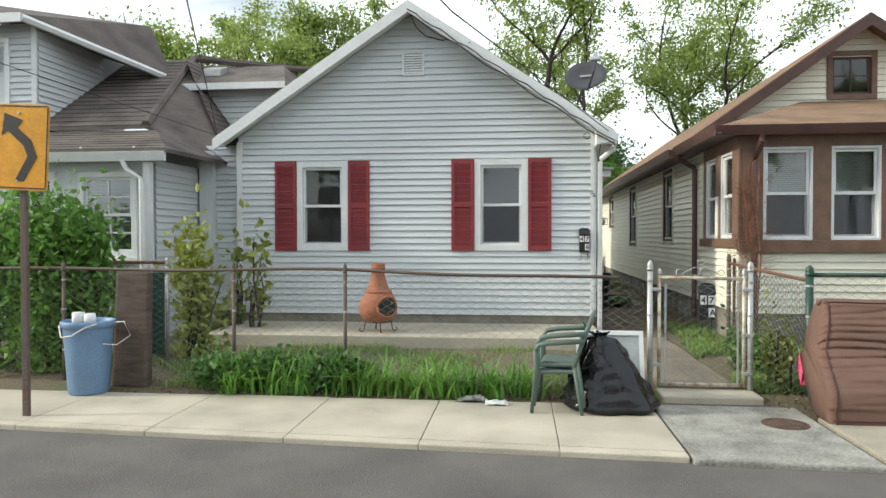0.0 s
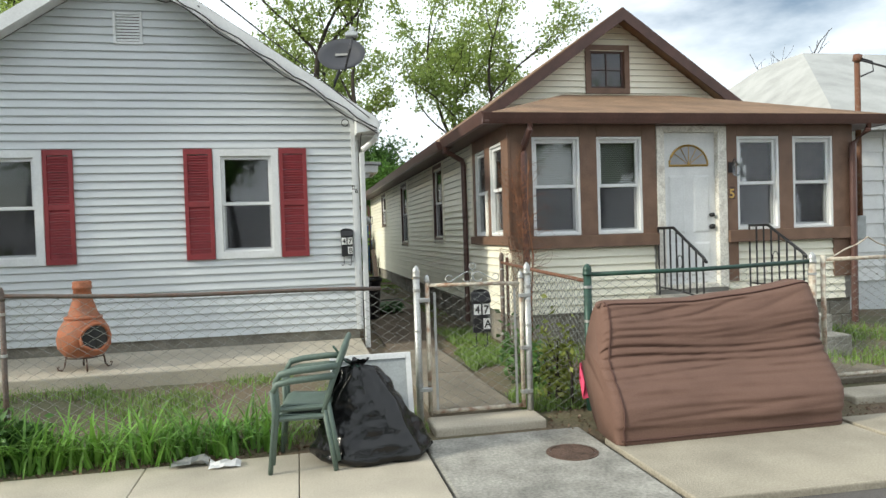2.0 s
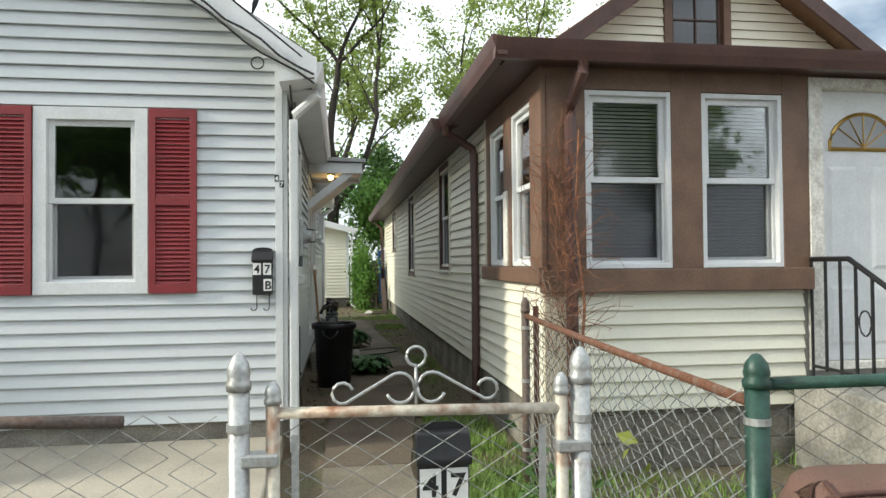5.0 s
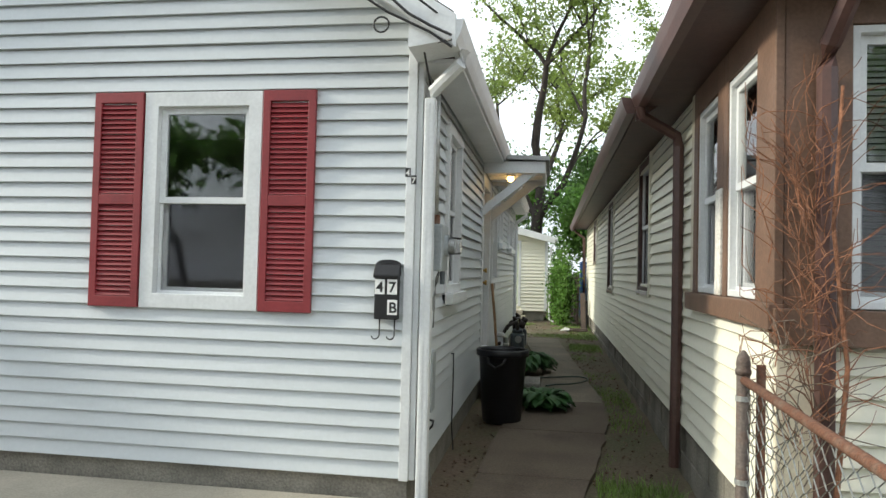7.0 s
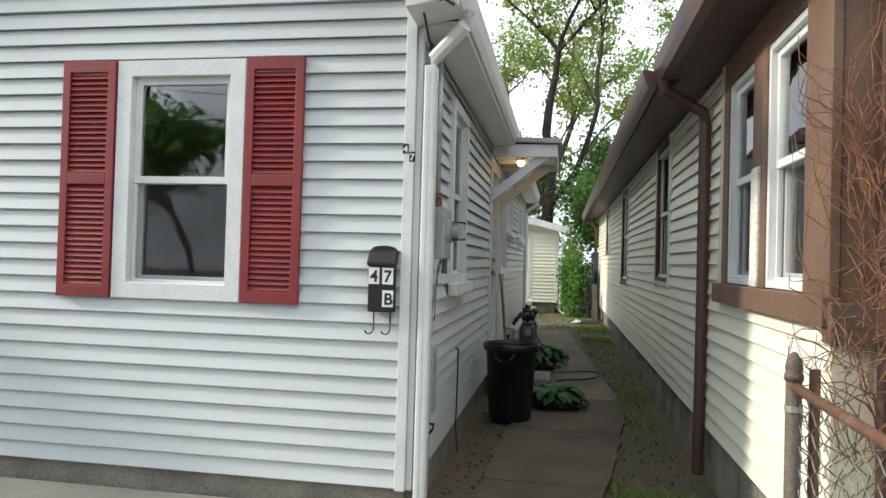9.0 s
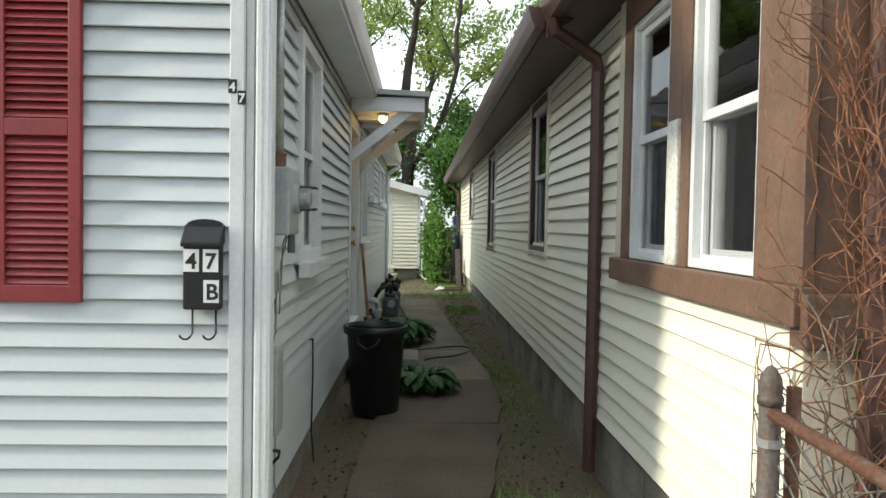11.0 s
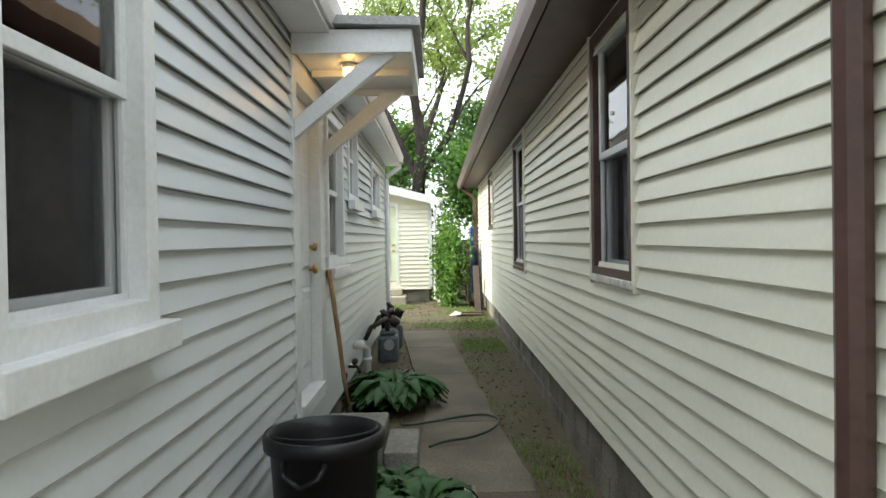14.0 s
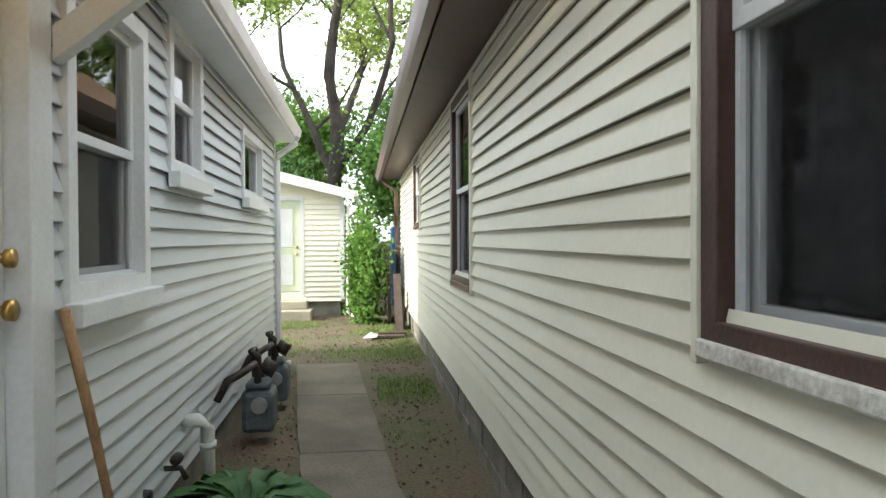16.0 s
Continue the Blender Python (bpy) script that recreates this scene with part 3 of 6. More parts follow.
part("downspout", Build().tube([(AX1 + 0.3, AY0 - 0.12, 2.9), (AX1 + 0.28, AY0 - 0.12, 2.82), (AX1 + 0.1, AY0 - 0.02, 2.68), (AX1 + 0.085, AY0 - 0.01, 2.6)], 0.04, 8), "white", house_white)
ds = part("downspout", Build().box(AX1 + 0.05, AX1 + 0.118, AY0 - 0.045, AY0 + 0.035, 0.02, 2.64), "white", house_white, bevel=0.008)
for x in (0.066, 0.092):
    part("rib", Build().box(AX1 + x, AX1 + x + 0.012, AY0 - 0.049, AY0 - 0.046, 0.03, 2.6), "white", ds)
leader(house_white, [(AX1 + 0.3, AY1 - 0.05, 2.9), (AX1 + 0.28, AY1 - 0.05, 2.82), (AX1 + 0.06, AY1 - 0.05, 2.66), (AX1 + 0.05, AY1 - 0.05, 2.6), (AX1 + 0.05, AY1 - 0.05, 0.15), (AX1 + 0.2, AY1 - 0.1, 0.13)], "white", 0.04)
v = part("gable_vent", Build(FA).box(-1.83, -1.8, 0, 0.045, 4.02, 4.42).box(-1.52, -1.49, 0, 0.03, 4.02, 4.42).box(-1.8, -1.52, 0, 0.03, 4.39, 4.42).box(-1.8, -1.52, 0, 0.03, 4.02, 4.05), "white", house_white)
part("vent_back", Build(FA).box(-1.8, -1.52, 0.0005, 0.003, 4.05, 4.39), "rail_brown", v)
for i in range(9):
    z = 4.055 + i * 0.038
    part("slat", Build(FA).add([(-1.8, 0.004, z + 0.03), (-1.52, 0.004, z + 0.03), (-1.52, 0.022, z), (-1.8, 0.022, z), (-1.8, 0.008, z + 0.034), (-1.52, 0.008, z + 0.034), (-1.52, 0.026, z + 0.004), (-1.8, 0.026, z + 0.004)], [(0, 1, 2, 3), (4, 5, 6, 7), (0, 1, 5, 4), (2, 3, 7, 6), (0, 3, 7, 4), (1, 2, 6, 5)]), "white", v)


def shutter(house, u0, u1, z0=1.28, z1=2.7):
    e, zm = 0.05, (z0 + z1) / 2
    s = part("shutter", Build(FA).ring(u0, u1, z0, z1, e, 0.07, 0.07, 0.02, 0.05), "red", house, bevel=0.004)
    part("mid_rail", Build(FA).box(u0 + e, u1 - e, 0.02, 0.05, zm - 0.035, zm + 0.035), "red", s, bevel=0.004)
    part("back_panel", Build(FA).box(u0 + e - 0.01, u1 - e + 0.01, 0.006, 0.018, z0 + 0.06, z1 - 0.06), "red", s)
    for lo, hi in ((z0 + 0.075, zm - 0.04), (zm + 0.04, z1 - 0.075)):
        n = int((hi - lo) / 0.033)
        for i in range(n):
            z = lo + (hi - lo) * i / n
            part("slat", Build(FA).add([(u0 + e, 0.046, z), (u1 - e, 0.046, z), (u1 - e, 0.026, z + 0.03), (u0 + e, 0.026, z + 0.03), (u0 + e, 0.022, z), (u1 - e, 0.022, z)], [(0, 1, 2, 3), (0, 1, 5, 4), (2, 3, 4, 5)]), "red", s)


for u0, u1, sl, sr in ((-3.54, -2.71, -3.9, -2.36), (-0.7, 0.12, -1.06, 0.48)):
    window(house_white, FA, u0, u1, 1.28, 2.7, "white", "white", 0.095, 0.04, sill=False, lower="glass_dark")
    shutter(house_white, sl, u0 - 0.008)
    shutter(house_white, u1 + 0.008, sr)
window(house_white, SA, 11.97, 12.79, 1.38, 2.74, lower="glass_dark", out=0.045, cw=0.08)
window(house_white, SA, 16.05, 17.0, 1.4, 2.66, lower="glass_dark", out=0.045, cw=0.08)
window(house_white, SA, 17.41, 18.22, 2.0, 2.9, lower="glass_dark", out=0.04, cw=0.08)
window(house_white, SA, 19.78, 21.03, 2.0, 2.66, out=0.04, cw=0.08, single=True)

# side door with its hood
dr = part("door", Build(SA).box(14.99, 15.79, -0.09, -0.05, 0.6, 2.6), "white", house_white, "white six panel steel door", bevel=0.004)
for a, c, lo, hi in ((a, a + 0.27, lo, hi) for a in (15.08, 15.44) for lo, hi in ((0.75, 1.3), (1.42, 2.1), (2.2, 2.48))):
    part("panel", Build(SA).add([(a, -0.05, lo), (c, -0.05, lo), (c, -0.05, hi), (a, -0.05, hi), (a + 0.03, -0.036, lo + 0.03), (c - 0.03, -0.036, lo + 0.03), (c - 0.03, -0.036, hi - 0.03), (a + 0.03, -0.036, hi - 0.03)], [(4, 5, 6, 7), (0, 1, 5, 4), (1, 2, 6, 5), (2, 3, 7, 6), (3, 0, 4, 7)]), "white", dr)
for z, r in ((1.58, 0.03), (1.42, 0.034)):
    part("knob", Build(SA).tube([(15.73, -0.055, z), (15.73, -0.01, z)], 0.016, 10).tube([(15.73, -0.015, z), (15.73, 0.008, z)], r, 12), "brass", dr, smooth=True)
part("door_casing", Build(SA).box(14.87, 14.985, -0.12, 0.03, 0.5, 2.74).box(15.795, 15.96, -0.12, 0.03, 0.5, 2.74).box(14.985, 15.795, -0.12, 0.03, 2.605, 2.74).box(14.987, 15.793, -0.12, 0.05, 0.5, 0.595), "white", house_white, bevel=0.005)
hood = part("door_hood", Build().prism([(AX1 + 0.03, 2.74), (1.88, 2.74), (1.88, 2.88), (AX1 + 0.03, 2.88)], 14.84, 14.88, 1).prism([(AX1 + 0.03, 2.74), (1.88, 2.74), (1.88, 2.88), (AX1 + 0.03, 2.88)], 16.08, 16.12, 1).box(1.845, 1.885, 14.881, 16.079, 2.74, 2.88).box(AX1 + 0.02, 1.85, 14.88, 16.08, 2.79, 2.81).box(AX1 + 0.04, 1.84, 15.46, 15.51, 2.745, 2.79), "white", house_white, bevel=0.004)
part("hood_roof", Build().add([(x, y, z + d) for d in (0, 0.05) for x, y, z in ((AX1 + 0.02, 14.79, 2.91), (1.93, 14.79, 2.885), (1.93, 16.17, 2.885), (AX1 + 0.02, 16.17, 2.91))], [(0, 1, 2, 3), (4, 5, 6, 7), (0, 1, 5, 4), (1, 2, 6, 5), (2, 3, 7, 6), (3, 0, 4, 7)]), "shingle_pale", hood)
for y in (14.89, 15.96):
    part("brace", Build().prism([(AX1 + 0.03, 2.24), (AX1 + 0.03, 2.36), (1.62, 2.74), (1.78, 2.74)], y, y + 0.075, 1), "white", hood, bevel=0.004)
lb = tagged(part("ceiling_light", Build().lathe([(0.055, 0), (0.06, -0.02), (0.05, -0.03)], 20, (1.45, 15.3, 2.788)), "white"), "small round ceiling light lit under the door hood", "light")
part("bulb", Build().lathe([(0.04, 0), (0.045, -0.03), (0.03, -0.055), (0.008, -0.065)], 16, (1.45, 15.3, 2.757)), "lamp", lb, smooth=True)
lp = new("lamp", bpy.data.lights.new("lamp", "POINT"))
lp.data.energy, lp.data.color, lp.data.shadow_soft_size = 0.45, (1.0, 0.62, 0.25), 0.04
lp.location = (1.45, 15.3, 2.64)

# ---- the cream house with the brown porch ----
house_cream = thing("house", (5.5, 19, 0), "cream vinyl sided bungalow with brown enclosed porch", "house")
BX0, BX1, BY0, BY1, BZ, BE, BG = 3.0, 8.03, 9.94, 27.5, 0.44, 2.95, 12.5
FB = lambda u, d, z: (u - (u - 3.0) * 0.21 if u < 3.36 else 0.9775 * u + 0.0016, BY0 - d, z)
SB = lambda u, d, z: (BX0 - d, u, z)
GB = lambda u, d, z: (u, BG - d, z)
fronts = [(3.36, 4.02), (4.26, 4.91), (6.34, 7.0), (7.22, 7.87)]
fh = [(a + 0.03, c - 0.03, 1.46, 2.7) for a, c in fronts] + [(5.22, 6.06, 0.72, 2.8)]
sh = [(10.22, 10.76, 1.48, 2.68), (11.07, 11.58, 1.48, 2.68), (14.15, 14.97, 1.44, 2.76), (18.47, 19.38, 1.34, 2.72), (22.75, 23.75, 1.88, 2.72)]
wall_b = part("wall", walled(FB, BX0, 8.2, BZ, BE, fh), "inside", house_cream)
wall_bs = part("wall", walled(SB, BY0 + 0.141, BY1 - 0.141, BZ, BE, sh), "inside", house_cream)
part("wall", Build().box(BX1 - 0.14, BX1, BY0 + 0.141, BY1 - 0.141, 0, BE), "siding_cream", house_cream)
part("wall", Build().box(BX0, BX1, BY1 - 0.14, BY1, 0, BE), "siding_cream", house_cream)
part("floor", Build().box(BX0 + 0.15, BX1 - 0.15, BY0 + 0.15, BY1 - 0.15, 0.5, 0.6), "inside", house_cream)
part("ceiling", Build().box(BX0 + 0.15, BX1 - 0.15, BY0 + 0.15, BY1 - 0.15, 2.88, 2.94), "inside", house_cream)
part("partition", Build().box(BX0 + 0.15, BX1 - 0.15, 12.5, 12.6, 0.6, 2.88), "inside", house_cream)
part("foundation", Build().box(BX0 + 0.03, BX1 - 0.03, BY0 + 0.03, BY1 - 0.03, -0.2, BZ), "block", house_cream)
siding(FB, BX0 + 0.2, 5.08, BZ, 1.28, [], "siding_cream", wall_b)
siding(FB, 6.2, 8.06, BZ, 1.28, [], "siding_cream", wall_b)
siding(SB, BY0 + 0.02, 11.86, BZ, 1.36, [], "siding_cream", wall_bs, step=0.1035)
siding(SB, 11.86, BY1 - 0.05, BZ, BE - 0.05, sh, "siding_cream", wall_bs, step=0.1035)
part("corner_post", Build(FB).box(BX0 - 0.03, BX0 + 0.19, 0.0, 0.035, BZ, 1.38), "cream_trim", house_cream, bevel=0.006)
# brown porch frame
pf = Build(FB)
us = [BX0 + 0.002, 3.36, 4.02, 4.26, 4.91, 5.12]
pf.box(us[0], us[1], 0.0, 0.04, 1.4, BE).box(us[2], us[3], 0.0, 0.04, 1.4, BE).box(us[4], us[5], 0.0, 0.04, 1.4, BE)
pf.box(6.18, 6.34, 0.0, 0.04, 0.75, BE).box(7.0, 7.22, 0.0, 0.04, 1.4, BE).box(7.87, 8.2, 0.0, 0.04, 0.75, BE)
for a, c in fronts:
    pf.box(a, c, 0.0, 0.04, 2.715, BE)
pf.box(5.12, 6.18, 0, 0.04, 2.86, BE)
part("porch_frame", pf, "brown", house_cream, bevel=0.004)
for a, c in ((BX0 - 0.06, 5.12), (6.18, 8.22)):
    part("porch_sill", Build(FB).box(a, c, 0.0, 0.09, 1.28, 1.44), "brown", house_cream, bevel=0.006)
ps = Build(SB).box(BY0 - 0.044, 10.19, 0, 0.04, 1.46, BE).box(10.79, 10.88, 0, 0.035, 1.46, BE).box(10.88, 11.04, 0, 0.035, 2.1, BE).box(11.61, 11.74, 0, 0.035, 1.46, BE).box(10.19, 10.79, 0, 0.035, 2.7, BE).box(11.04, 11.61, 0, 0.035, 2.7, BE)
part("porch_frame", ps, "brown", house_cream, bevel=0.004)
part("trim_strip", Build(SB).box(11.742, 11.855, 0, 0.03, 1.37, BE), "cream_trim", house_cream, bevel=0.004)
part("porch_sill", Build(SB).box(BY0 - 0.06, 11.84, 0.0, 0.07, 1.34, 1.46), "brown", house_cream, bevel=0.006)
part("mullion", Build(SB).box(10.882, 11.01, 0.0, 0.05, 1.462, 2.096), "oldwhite", house_cream, "bare peeling white mullion", bevel=0.008)
for a, c in fronts:
    window(house_cream, FB, a, c, 1.445, 2.71, "white", "white", 0.035, 0.035, sill=False, blind="curtain", fine=True, lower="glass_dark")
for a, c in ((10.19, 10.79), (11.04, 11.61)):
    window(house_cream, SB, a, c, 1.465, 2.695, "white", "white", 0.035, 0.025, sill=False, lower="glass_dark", blind="curtain", fine=True)
for a, c, lo, hi in ((14.08, 14.99, 1.37, 2.84), (18.4, 19.45, 1.26, 2.8), (22.7, 23.8, 1.8, 2.8)):
    window(house_cream, SB, a, c, lo, hi, "brown_dark", "white", 0.075, 0.03, sill=True, sill_mat="oldwhite" if a < 15 else "brown", lower="glass_dark", blind="screen_dark" if a < 15 else None, sx=0.0)
    for u in (a - 0.034, c + 0.003):
        part("channel", Build(SB).box(u, u + 0.031, 0.0, 0.038, lo - 0.03, min(hi + 0.02, 2.86)), "siding_cream", house_cream, bevel=0.003)
# front door
fd = part("door", Build(FB).box(5.24, 6.04, -0.08, -0.035, 0.74, 2.77), "white", house_cream, "white steel door with a fan light", bevel=0.003)
for a, c, lo, hi in ((5.33, 5.58, 0.85, 1.3), (5.7, 5.95, 0.85, 1.3), (5.33, 5.58, 1.42, 2.2), (5.7, 5.95, 1.42, 2.2)):
    part("panel", Build(FB).add([(a, -0.035, lo), (c, -0.035, lo), (c, -0.035, hi), (a, -0.035, hi), (a + 0.03, -0.025, lo + 0.03), (c - 0.03, -0.025, lo + 0.03), (c - 0.03, -0.025, hi - 0.03), (a + 0.03, -0.025, hi - 0.03)], [(4, 5, 6, 7), (0, 1, 5, 4), (1, 2, 6, 5), (2, 3, 7, 6), (3, 0, 4, 7)]), "white", fd)
arc = [(5.64 + 0.29 * math.cos(math.pi * k / 14), 2.33 + 0.27 * math.sin(math.pi * k / 14)) for k in range(15)]
part("fan_light", Build(FB).tube([(x, -0.03, z) for x, z in arc] + [(arc[0][0], -0.03, arc[0][1])], 0.016, 6), "brass", fd)
part("fan_pane", Build(lambda a, b, c: FB(a, c, b)).prism(arc, -0.034, -0.026, 2), "screen_dark", fd)
for k in (3, 5, 7, 9, 11):
    part("fan_bar", Build(FB).tube([(5.64, -0.022, 2.34), (arc[k][0], -0.022, arc[k][1])], 0.005, 5), "brass", fd)
for z, r in ((1.66, 0.028), (1.5, 0.034)):
    part("knob", Build(FB).tube([(5.97, -0.04, z), (5.97, 0.02, z)], r, 12), "black", fd, smooth=True)
part("door_casing", Build(FB).box(5.125, 5.238, -0.09, 0.05, 0.68, 2.85).box(6.042, 6.175, -0.09, 0.05, 0.68, 2.85).box(5.238, 6.042, -0.09, 0.05, 2.772, 2.85).box(5.238, 6.042, -0.09, 0.03, 0.68, 0.737), "oldwhite", house_cream, bevel=0.004)
# main roof with its front gable
RX, RZ = 5.7, 5.1
EB = 0.4
for side, xe in ((1, BX0 - EB), (-1, 2 * RX - BX0 + EB)):
    part("roof", slope(Build(), xe, 2.98, RX, RZ + 0.06, BG - 0.35, BY1 + 0.4, 0.1), "shingle_tan", house_cream)
    part("rake_board", slope(Build(), xe, 2.96, RX, RZ + 0.04, BG - 0.39, BG - 0.352, 0.2), "brown_dark", house_cream)
part("gable_wall", Build().prism([(BX0, 2.95), (2 * RX - BX0, 2.95), (RX, RZ - 0.1)], BG + 0.12, BG + 0.2, 1), "brown_dark", house_cream)
wg = part("gable_face", Build().box(BX0 + 0.3, 8.0, BG + 0.15, BG + 0.2, 2.95, 3.3), "inside", house_cream)
kg = (RX - BX0 + EB) / (RZ - 2.92)
siding(GB, BX0, BX1, 3.2, RZ - 0.08, [(5.2, 5.92, 3.84, 4.56)], "siding_cream", wg, clip=lambda z: (RX - (RZ - 0.06 - z) * kg, RX + (RZ - 0.06 - z) * kg))
window(house_cream, GB, 5.16, 5.96, 3.8, 4.62, "brown", "brown_dark", 0.09, 0.04, sill=False, upper="glass_dark", grid=True, single=True)
# porch roof, hipped
ex0, ex1, ey = BX0 - 0.33, 8.6, 9.73
pr = Build()
pr.v = [(ex0, ey, 2.985), (ex1, ey, 2.985), (6.9, BG - 0.01, 3.78), (4.75, BG - 0.01, 3.78), (ex0, BG + 0.3, 2.985), (ex1, BG + 0.3, 2.985)]
pr.f = [(0, 1, 2, 3), (0, 3, 4), (1, 5, 2)]
n0 = len(pr.v)
pr.v += [(x, y, z - 0.06) for x, y, z in pr.v]
pr.f += [(n0, n0 + 1, n0 + 2, n0 + 3), (n0, n0 + 3, n0 + 4), (n0 + 1, n0 + 5, n0 + 2), (0, 1, n0 + 1, n0), (0, 4, n0 + 4, n0), (1, 5, n0 + 5, n0 + 1)]
part("porch_roof", pr, "shingle_tan", house_cream)
part("soffit", Build().box(ex0 + 0.02, ex1 - 0.02, ey + 0.02, BY0 + 0.0, 2.865, 2.89).box(BX0 - EB + 0.03, BX0 - 0.0, BY0 + 0.001, BY1 + 0.3, 2.874, 2.896).box(BX1, ex1 - 0.02, BY0 + 0.001, BG, 2.865, 2.89), "brown_dark", house_cream)
gp = [(0, -0.13), (0.06, -0.13), (0.085, -0.07), (0.1, -0.02), (0.105, 0), (0.09, 0), (0, -0.01)]
part("gutter", Build().prism([(ey - x, 2.975 + z) for x, z in gp], ex0 - 0.08, ex1 + 0.08, 0), "gutter_brown", house_cream)
part("gutter", Build().prism([(ex0 - x, 2.995 + z) for x, z in gp], ey - 0.08, BG - 0.3, 1), "gutter_brown", house_cream)
part("gutter", Build().prism([(BX0 - EB - x, 2.97 + z) for x, z in gp], BG - 0.3, BY1 + 0.4, 1), "gutter_brown", house_cream)
leader(house_cream, [(ex0 - 0.04, 12.1, 2.88), (ex0 - 0.02, 12.12, 2.8), (BX0 - 0.08, 12.2, 2.66), (BX0 - 0.06, 12.22, 2.58), (BX0 - 0.055, 12.22, 1.2), (BX0 - 0.06, 12.22, 0.1)], "gutter_brown", 0.042)
leader(house_cream, [(3.2, ey - 0.04, 2.86), (3.2, ey - 0.03, 2.78), (3.16, BY0 - 0.12, 2.6), (3.16, BY0 - 0.09, 2.5), (3.16, BY0 - 0.09, 0.1)], "gutter_brown", 0.045)
leader(house_cream, [(8.1, ey - 0.04, 2.86), (8.1, ey - 0.03, 2.78), (7.97, BY0 - 0.1, 2.6), (7.97, BY0 - 0.09, 0.1)], "gutter_brown", 0.045)
leader(house_cream, [(BX0 - EB - 0.04, BY1 + 0.2, 2.9), (BX0 - 0.1, BY1 - 0.1, 2.6), (BX0 - 0.06, BY1 - 0.1, 0.1)], "gutter_brown", 0.042)

# ---- the house next door, with the grey brown roof ----
house_left = thing("house", (-7.2, 14, 0), "white sided house with grey brown hipped roof", "house")
FC = lambda u, d, z: (u, 9.55 - d, z)
FU = lambda u, d, z: (u, 10.5 - d, z)
FD = lambda u, d, z: (u, 12.5 - d, z)
part("wall", Build().box(-11, -4.95, 11.0, 20, 0, 3.0), "siding_white", house_left)
pc = part("porch_wall", walled(FC, -11, -5.25, 0.0, 2.62, [(-7.5, -6.85, 1.25, 2.4), (-6.3, -5.55, 1.25, 2.4)]), "siding_white", house_left)
part("porch_wall", Build().box(-5.39, -5.25, 9.56, 10.99, 0, 2.62), "siding_white", house_left)
siding(FC, -11, -5.3, 0.3, 1.16, [], "siding_white", pc)
ws = part("side_wall", Build().box(-5.19, -4.96, 10.86, 10.98, 0.2, 2.9), "siding_white", house_left)
siding(lambda u, d, z: (-5.25 + d, u, z), 9.58, 11.0, 0.3, 2.6, [], "siding_white", ws)
siding(lambda u, d, z: (u, 11.0 - d, z), -5.2, -4.6, 0.3, 3.0, [], "siding_white", ws)
for a, c in ((-7.6, -6.75), (-6.4, -5.5)):
    window(house_left, FC, a, c, 1.2, 2.45, "white", "white", 0.08, 0.04, grid=True, blind="screen_dark")
part("porch_post", Build().box(-5.3, -5.2, 9.34, 9.44, 0, 2.56), "white", house_left, bevel=0.006)
part("gutter", Build().prism([(9.3 - x, 2.7 + z) for x, z in ((0, -0.13), (0.06, -0.13), (0.1, -0.02), (0.105, 0), (0, 0))], -11, -4.93, 0), "white", house_left)
for x in (-7.0, -6.2, -5.4):
    part("roof_hook", Build().tube([(x, 9.28, 2.7), (x, 9.3, 2.78)], 0.018, 6), "galv", house_left)
part("downspout", Build().tube([(-5.55, 9.24, 2.58), (-5.5, 9.28, 2.45), (-5.3, 9.3, 2.32), (-5.29, 9.3, 0.1)], 0.035, 8), "white", house_left)


def tiled_slope(name, pts, material, parent, t=0.06):
    """A roof face of straight outline with some thickness."""
    b = Build()
    n = len(pts)
    b.v = [tuple(p) for p in pts] + [(x, y, z - t) for x, y, z in pts]
    b.f = [tuple(range(n)), tuple(range(n, 2 * n))] + [(i, (i + 1) % n, n + (i + 1) % n, n + i) for i in range(n)]
    return part(name, b, material, parent)


def shingles(pts, parent, material, rows, t=0.012):
    """Courses of shingle up a roof face given by its eave's two ends and its top's two ends."""
    a, c, d, e = (Vector(p) for p in pts)
    nrm = (c - a).cross(e - a).normalized()
    nrm = nrm if nrm.z > 0 else -nrm
    for i in range(rows):
        k0, k1 = i / rows, (i + 1) / rows
        p, q, r, s = a.lerp(e, k0), c.lerp(d, k0), c.lerp(d, k1), a.lerp(e, k1)
        b = Build()
        b.v = [tuple(p + nrm * t), tuple(q + nrm * t), tuple(r + nrm * 0.002), tuple(s + nrm * 0.002), tuple(p - nrm * 0.01), tuple(q - nrm * 0.01)]
        b.f = [(0, 1, 2, 3), (4, 5, 1, 0)]
        part("shingle_course", b, material, parent)


rf = tiled_slope("roof", [(-11, 9.25, 2.74), (-4.9, 9.25, 2.74), (-5.75, 10.55, 3.2), (-11, 10.55, 3.2)], "shingle_grey", house_left)
shingles([(-11, 9.25, 2.74), (-4.9, 9.25, 2.74), (-5.75, 10.55, 3.2), (-11, 10.55, 3.2)], rf, "shingle_grey", 8)
rf2 = tiled_slope("roof", [(-11, 10.5, 3.28), (-5.9, 10.5, 3.28), (-6.4, 13.2, 5.0), (-11, 13.2, 5.0)], "shingle_grey", house_left)
shingles([(-11, 10.5, 3.28), (-5.9, 10.5, 3.28), (-6.4, 13.2, 5.0), (-11, 13.2, 5.0)], rf2, "shingle_grey", 18)
rf3 = tiled_slope("roof", [(-5.9, 10.5, 3.28), (-4.75, 11.0, 2.72), (-4.75, 20, 2.72), (-6.4, 20, 5.0), (-6.4, 13.2, 5.0)], "shingle_grey", house_left)
